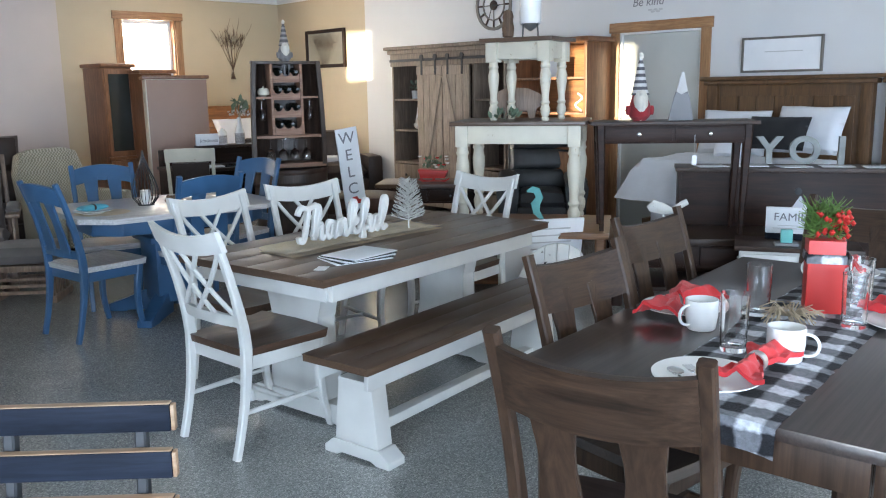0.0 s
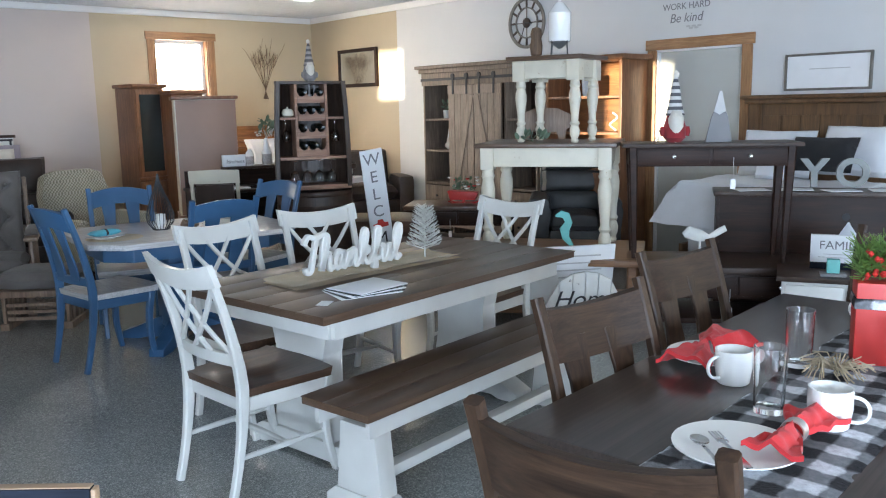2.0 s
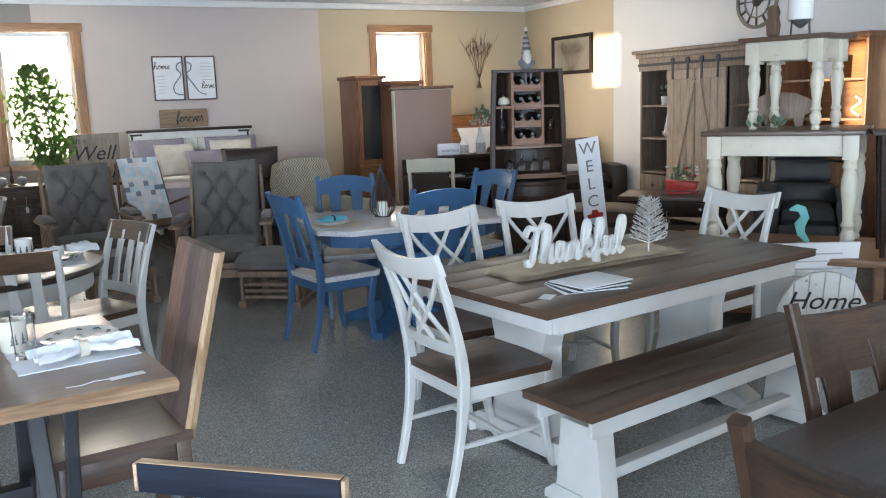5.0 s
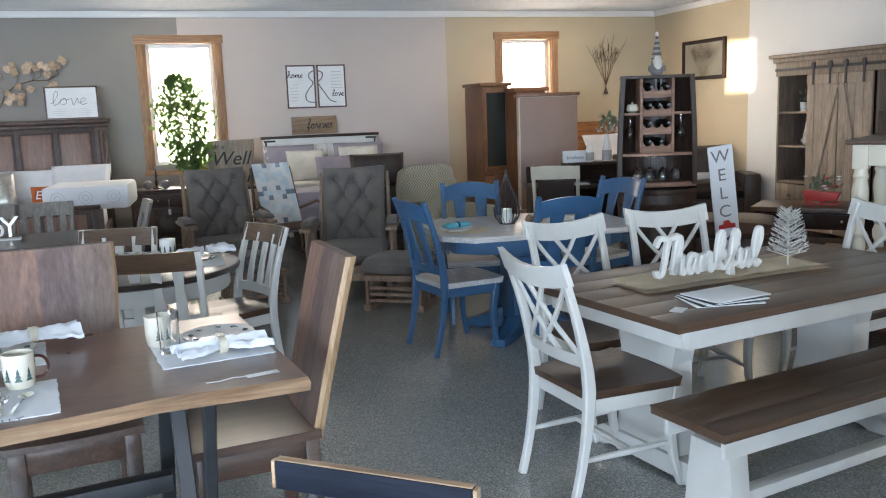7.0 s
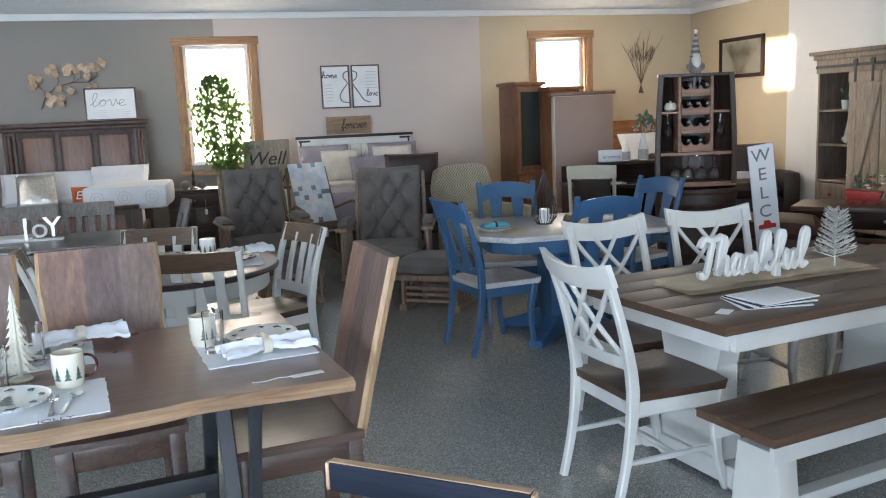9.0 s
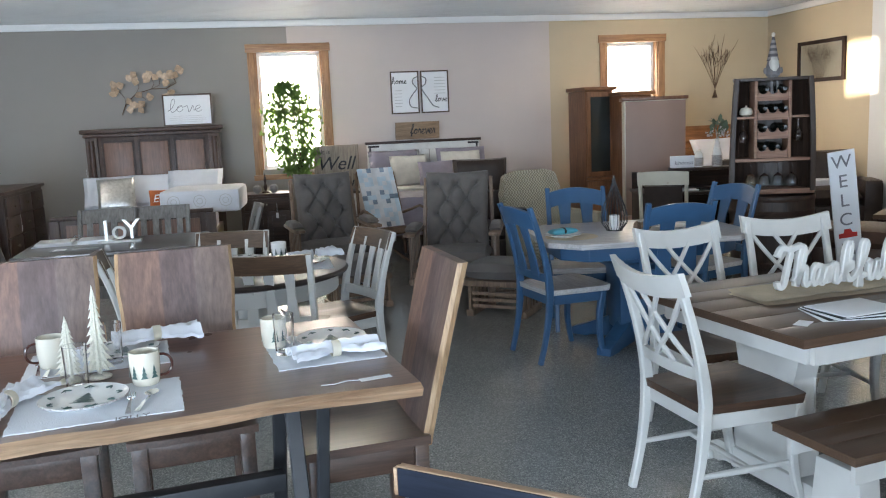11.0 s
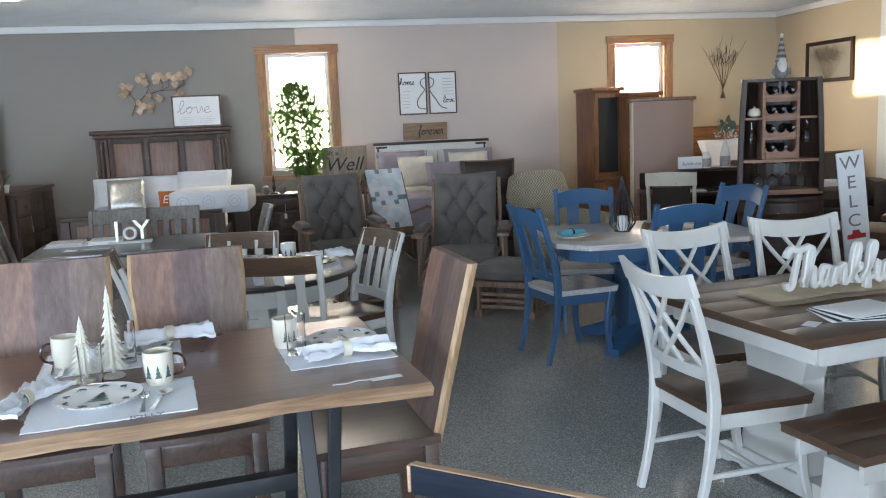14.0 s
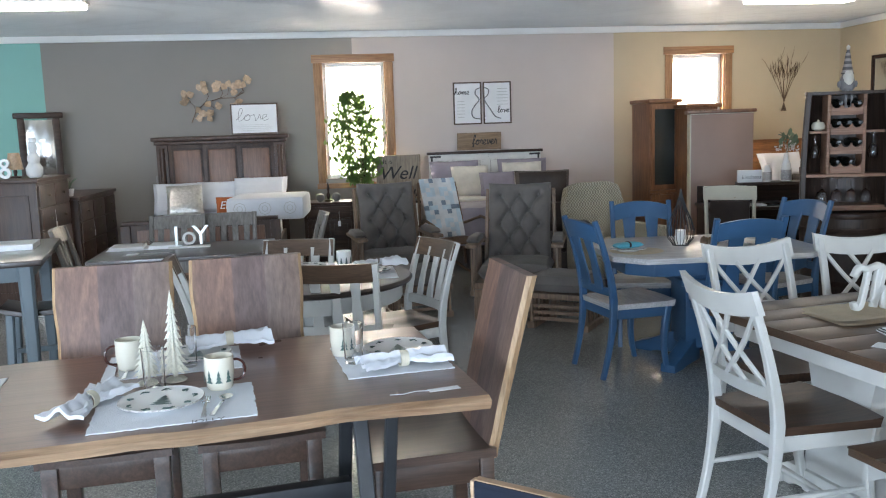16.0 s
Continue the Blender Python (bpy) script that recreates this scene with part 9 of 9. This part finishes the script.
for k in range(22):
    a = 2 * math.pi * k / 22
    pts = [(r * math.cos(a), r * math.sin(a), z) for r, z in ((0.05, 0.005), (0.085, 0.05), (0.09, 0.10), (0.07, 0.17), (0.035, 0.25), (0.01, 0.33), (0.004, 0.37))]
    part("wire", B().sweep(pts, (0.0035, 0.0035), rings=4, side=(-math.sin(a), math.cos(a), 0)), M["black_steel"], wl_)
part("candle", B().lathe([(0.035, 0.005), (0.035, 0.10), (0.03, 0.104), (0.002, 0.10)], 20), M["porcelain"], wl_, "white ribbed candle")
plate(0.98, 5.32, 0.761, 0.12, "white plate on the gray-topped table", group="plates")
rnd = random.Random(9)
for k in range(7):
    solid("pine_cone", B().lathe([(0.005, 0), (0.02, 0.01), (0.024, 0.022), (0.014, 0.04), (0.002, 0.05)], 9), M["glider"], pose(0.77 + rnd.uniform(-0.05, 0.05), 5.38 + rnd.uniform(-0.06, 0.05), 0.7605, rnd.uniform(-10, 10)), "small gray brown pine cone on the table", "pine cone", "pine cones")

# round table
for x, y, rz in ((-1.48, 4.93, 0), (-1.85, 5.22, 90), (-2.1, 4.85, 0)):
    placemat(x, y, 0.7605, 0.3, 0.4, rz)
    plate(x, y, 0.764, 0.12, "white plate on a woven placemat", M["mug_brown"], True)
mug(-1.62, 5.22, 0.7605, 60, "white mug on the round table", 0.1, 0.046, None, True)
napkin(pose(-1.42, 5.0, 0.785, 0, 0, 30), M["linen"], "white napkin on a plate", False, 12)

# gray table: binder, letters, folder
bi = thing("binder", pose(-3.06, 6.62, 0.765, 0, 0, 4), "open white ring binder with papers", "binder")
part("cover", B().box(-0.28, 0.28, -0.13, 0.13, 0, 0.006, 0.002), M["paper"], bi)
for s in (-1, 1):
    part("page_block", B().box(min(s * 0.02, s * 0.26), max(s * 0.02, s * 0.26), -0.12, 0.12, 0.0062, 0.026, 0.004), M["paper"], bi)
for y in (-0.08, 0.0, 0.08):
    part("ring", B().lathe([(0.028, -0.002), (0.03, 0), (0.028, 0.002)], 16, Matrix.Translation((0, y, 0.022)) @ RX, close=False), M["chrome"], bi)
jl = thing("joy_letters", pose(-2.74, 6.52, 0.765, 0, 0, 2), "silver and white letters spelling JOY on a base", "ornament")
part("base", B().box(-0.15, 0.15, -0.035, 0.035, 0, 0.015, 0.003), M["white"], jl)
for ch, x in (("J", -0.09), ("o", 0.0), ("Y", 0.085)):
    lettering(jl, ch, 0.2, Matrix.Translation((x, 0, 0.085)) @ RX, M["silver"] if ch != "o" else M["white"], 0.014)
fo = thing("price_folder", pose(-2.98, 6.25, 0.765, 0, 0, 3), "dark information card with pale print", "card")
part("card", B().box(-0.17, 0.17, -0.06, 0.06, 0, 0.004, 0.001), M["gray_ink"], fo)
part("print_block", B().box(-0.15, -0.07, -0.045, 0.045, 0.0041, 0.005), M["paper"], fo)
part("print_block", B().box(-0.03, 0.14, -0.02, 0.02, 0.0041, 0.005), M["pale_ink"], fo)
cb = thing("binder", pose(-3.70, 5.55, 0.93, 0, 0, 10), "closed white binder on the counter table", "binder")
part("cover", B().box(-0.2, 0.2, -0.14, 0.14, 0, 0.035, 0.004), M["paper"], cb)

# desk by the barrel
DK = pose(1.88, 7.72, 0, 0, 0, -12)


def vase(m, prof, label, band=True):
    t = thing("vase", m, label, "vase", "white vases on the desk")
    part("body", B().lathe(prof, 22), M["porcelain"], t)
    if band:
        part("pattern_band", B().lathe([(prof[1][0] + 0.002, 0.01), (prof[2][0] + 0.0022, prof[2][1] - 0.005)], 22, close=False), M["lace"], t, "gray speckled lower band")
    return t


v1 = vase(DK @ Matrix.Translation((0.86, 0.48, 0.956)), [(0.04, 0), (0.05, 0.01), (0.05, 0.12), (0.03, 0.2), (0.02, 0.26), (0.022, 0.28)], "tall white bottle vase holding leaf sprigs")
lg = thing("leaf_sprigs", DK @ Matrix.Translation((0.86, 0.48, 1.21)), "green eucalyptus and pale gray sprigs in a vase", "foliage")
leaf_spray(lg, 26, 0.12, 0.2, M["sage"], 14, 0.075)
leaf_spray(lg, 40, 0.13, 0.14, M["pale_ink"], 15, 0.03)
vase(DK @ Matrix.Translation((0.68, 0.50, 0.956)), [(0.04, 0), (0.045, 0.01), (0.045, 0.1), (0.04, 0.13), (0.018, 0.16), (0.02, 0.175)], "short white jar vase with a gray band")
vase(DK @ Matrix.Translation((1.05, 0.48, 0.956)), [(0.04, 0), (0.045, 0.01), (0.045, 0.1), (0.042, 0.12), (0.03, 0.14), (0.035, 0.155)], "short white jar vase with a gray band")
kb = thing("kindness_block", DK @ Matrix.Translation((0.50, 0.44, 0.956)), "white wooden block with the word kindness", "sign")
part("block", B().box(-0.12, 0.12, 0, 0.04, 0, 0.12, 0.003), M["paper"], kb)
lettering(kb, "kindness", 0.055, on_front(0.01, 0.05, -0.0015), M["gray_ink"], 0.0006, 0.25)
for k in range(4):
    solid("paper_stack", B().box(-0.13, 0.13, -0.09, 0.09, 0, 0.012, 0.002), M["paper"] if k % 2 else M["dark_glass"], DK @ pose(0.2 + 0.24 * k, 0.18, 0.751, 0, 0, 10 * k - 12), "papers and brochures lying on the desk", "paper", "papers on the writing desk")
pk = B().lathe([(0.02, 0), (0.05, 0.015), (0.055, 0.04), (0.04, 0.07), (0.01, 0.075), (0.006, 0.09)], 16)
solid("pumpkin_ornament", pk, M["cream"], BAR @ Matrix.Translation((-0.2, 0.05, 1.462)), "small pale pumpkin ornament on the rack", "ornament")
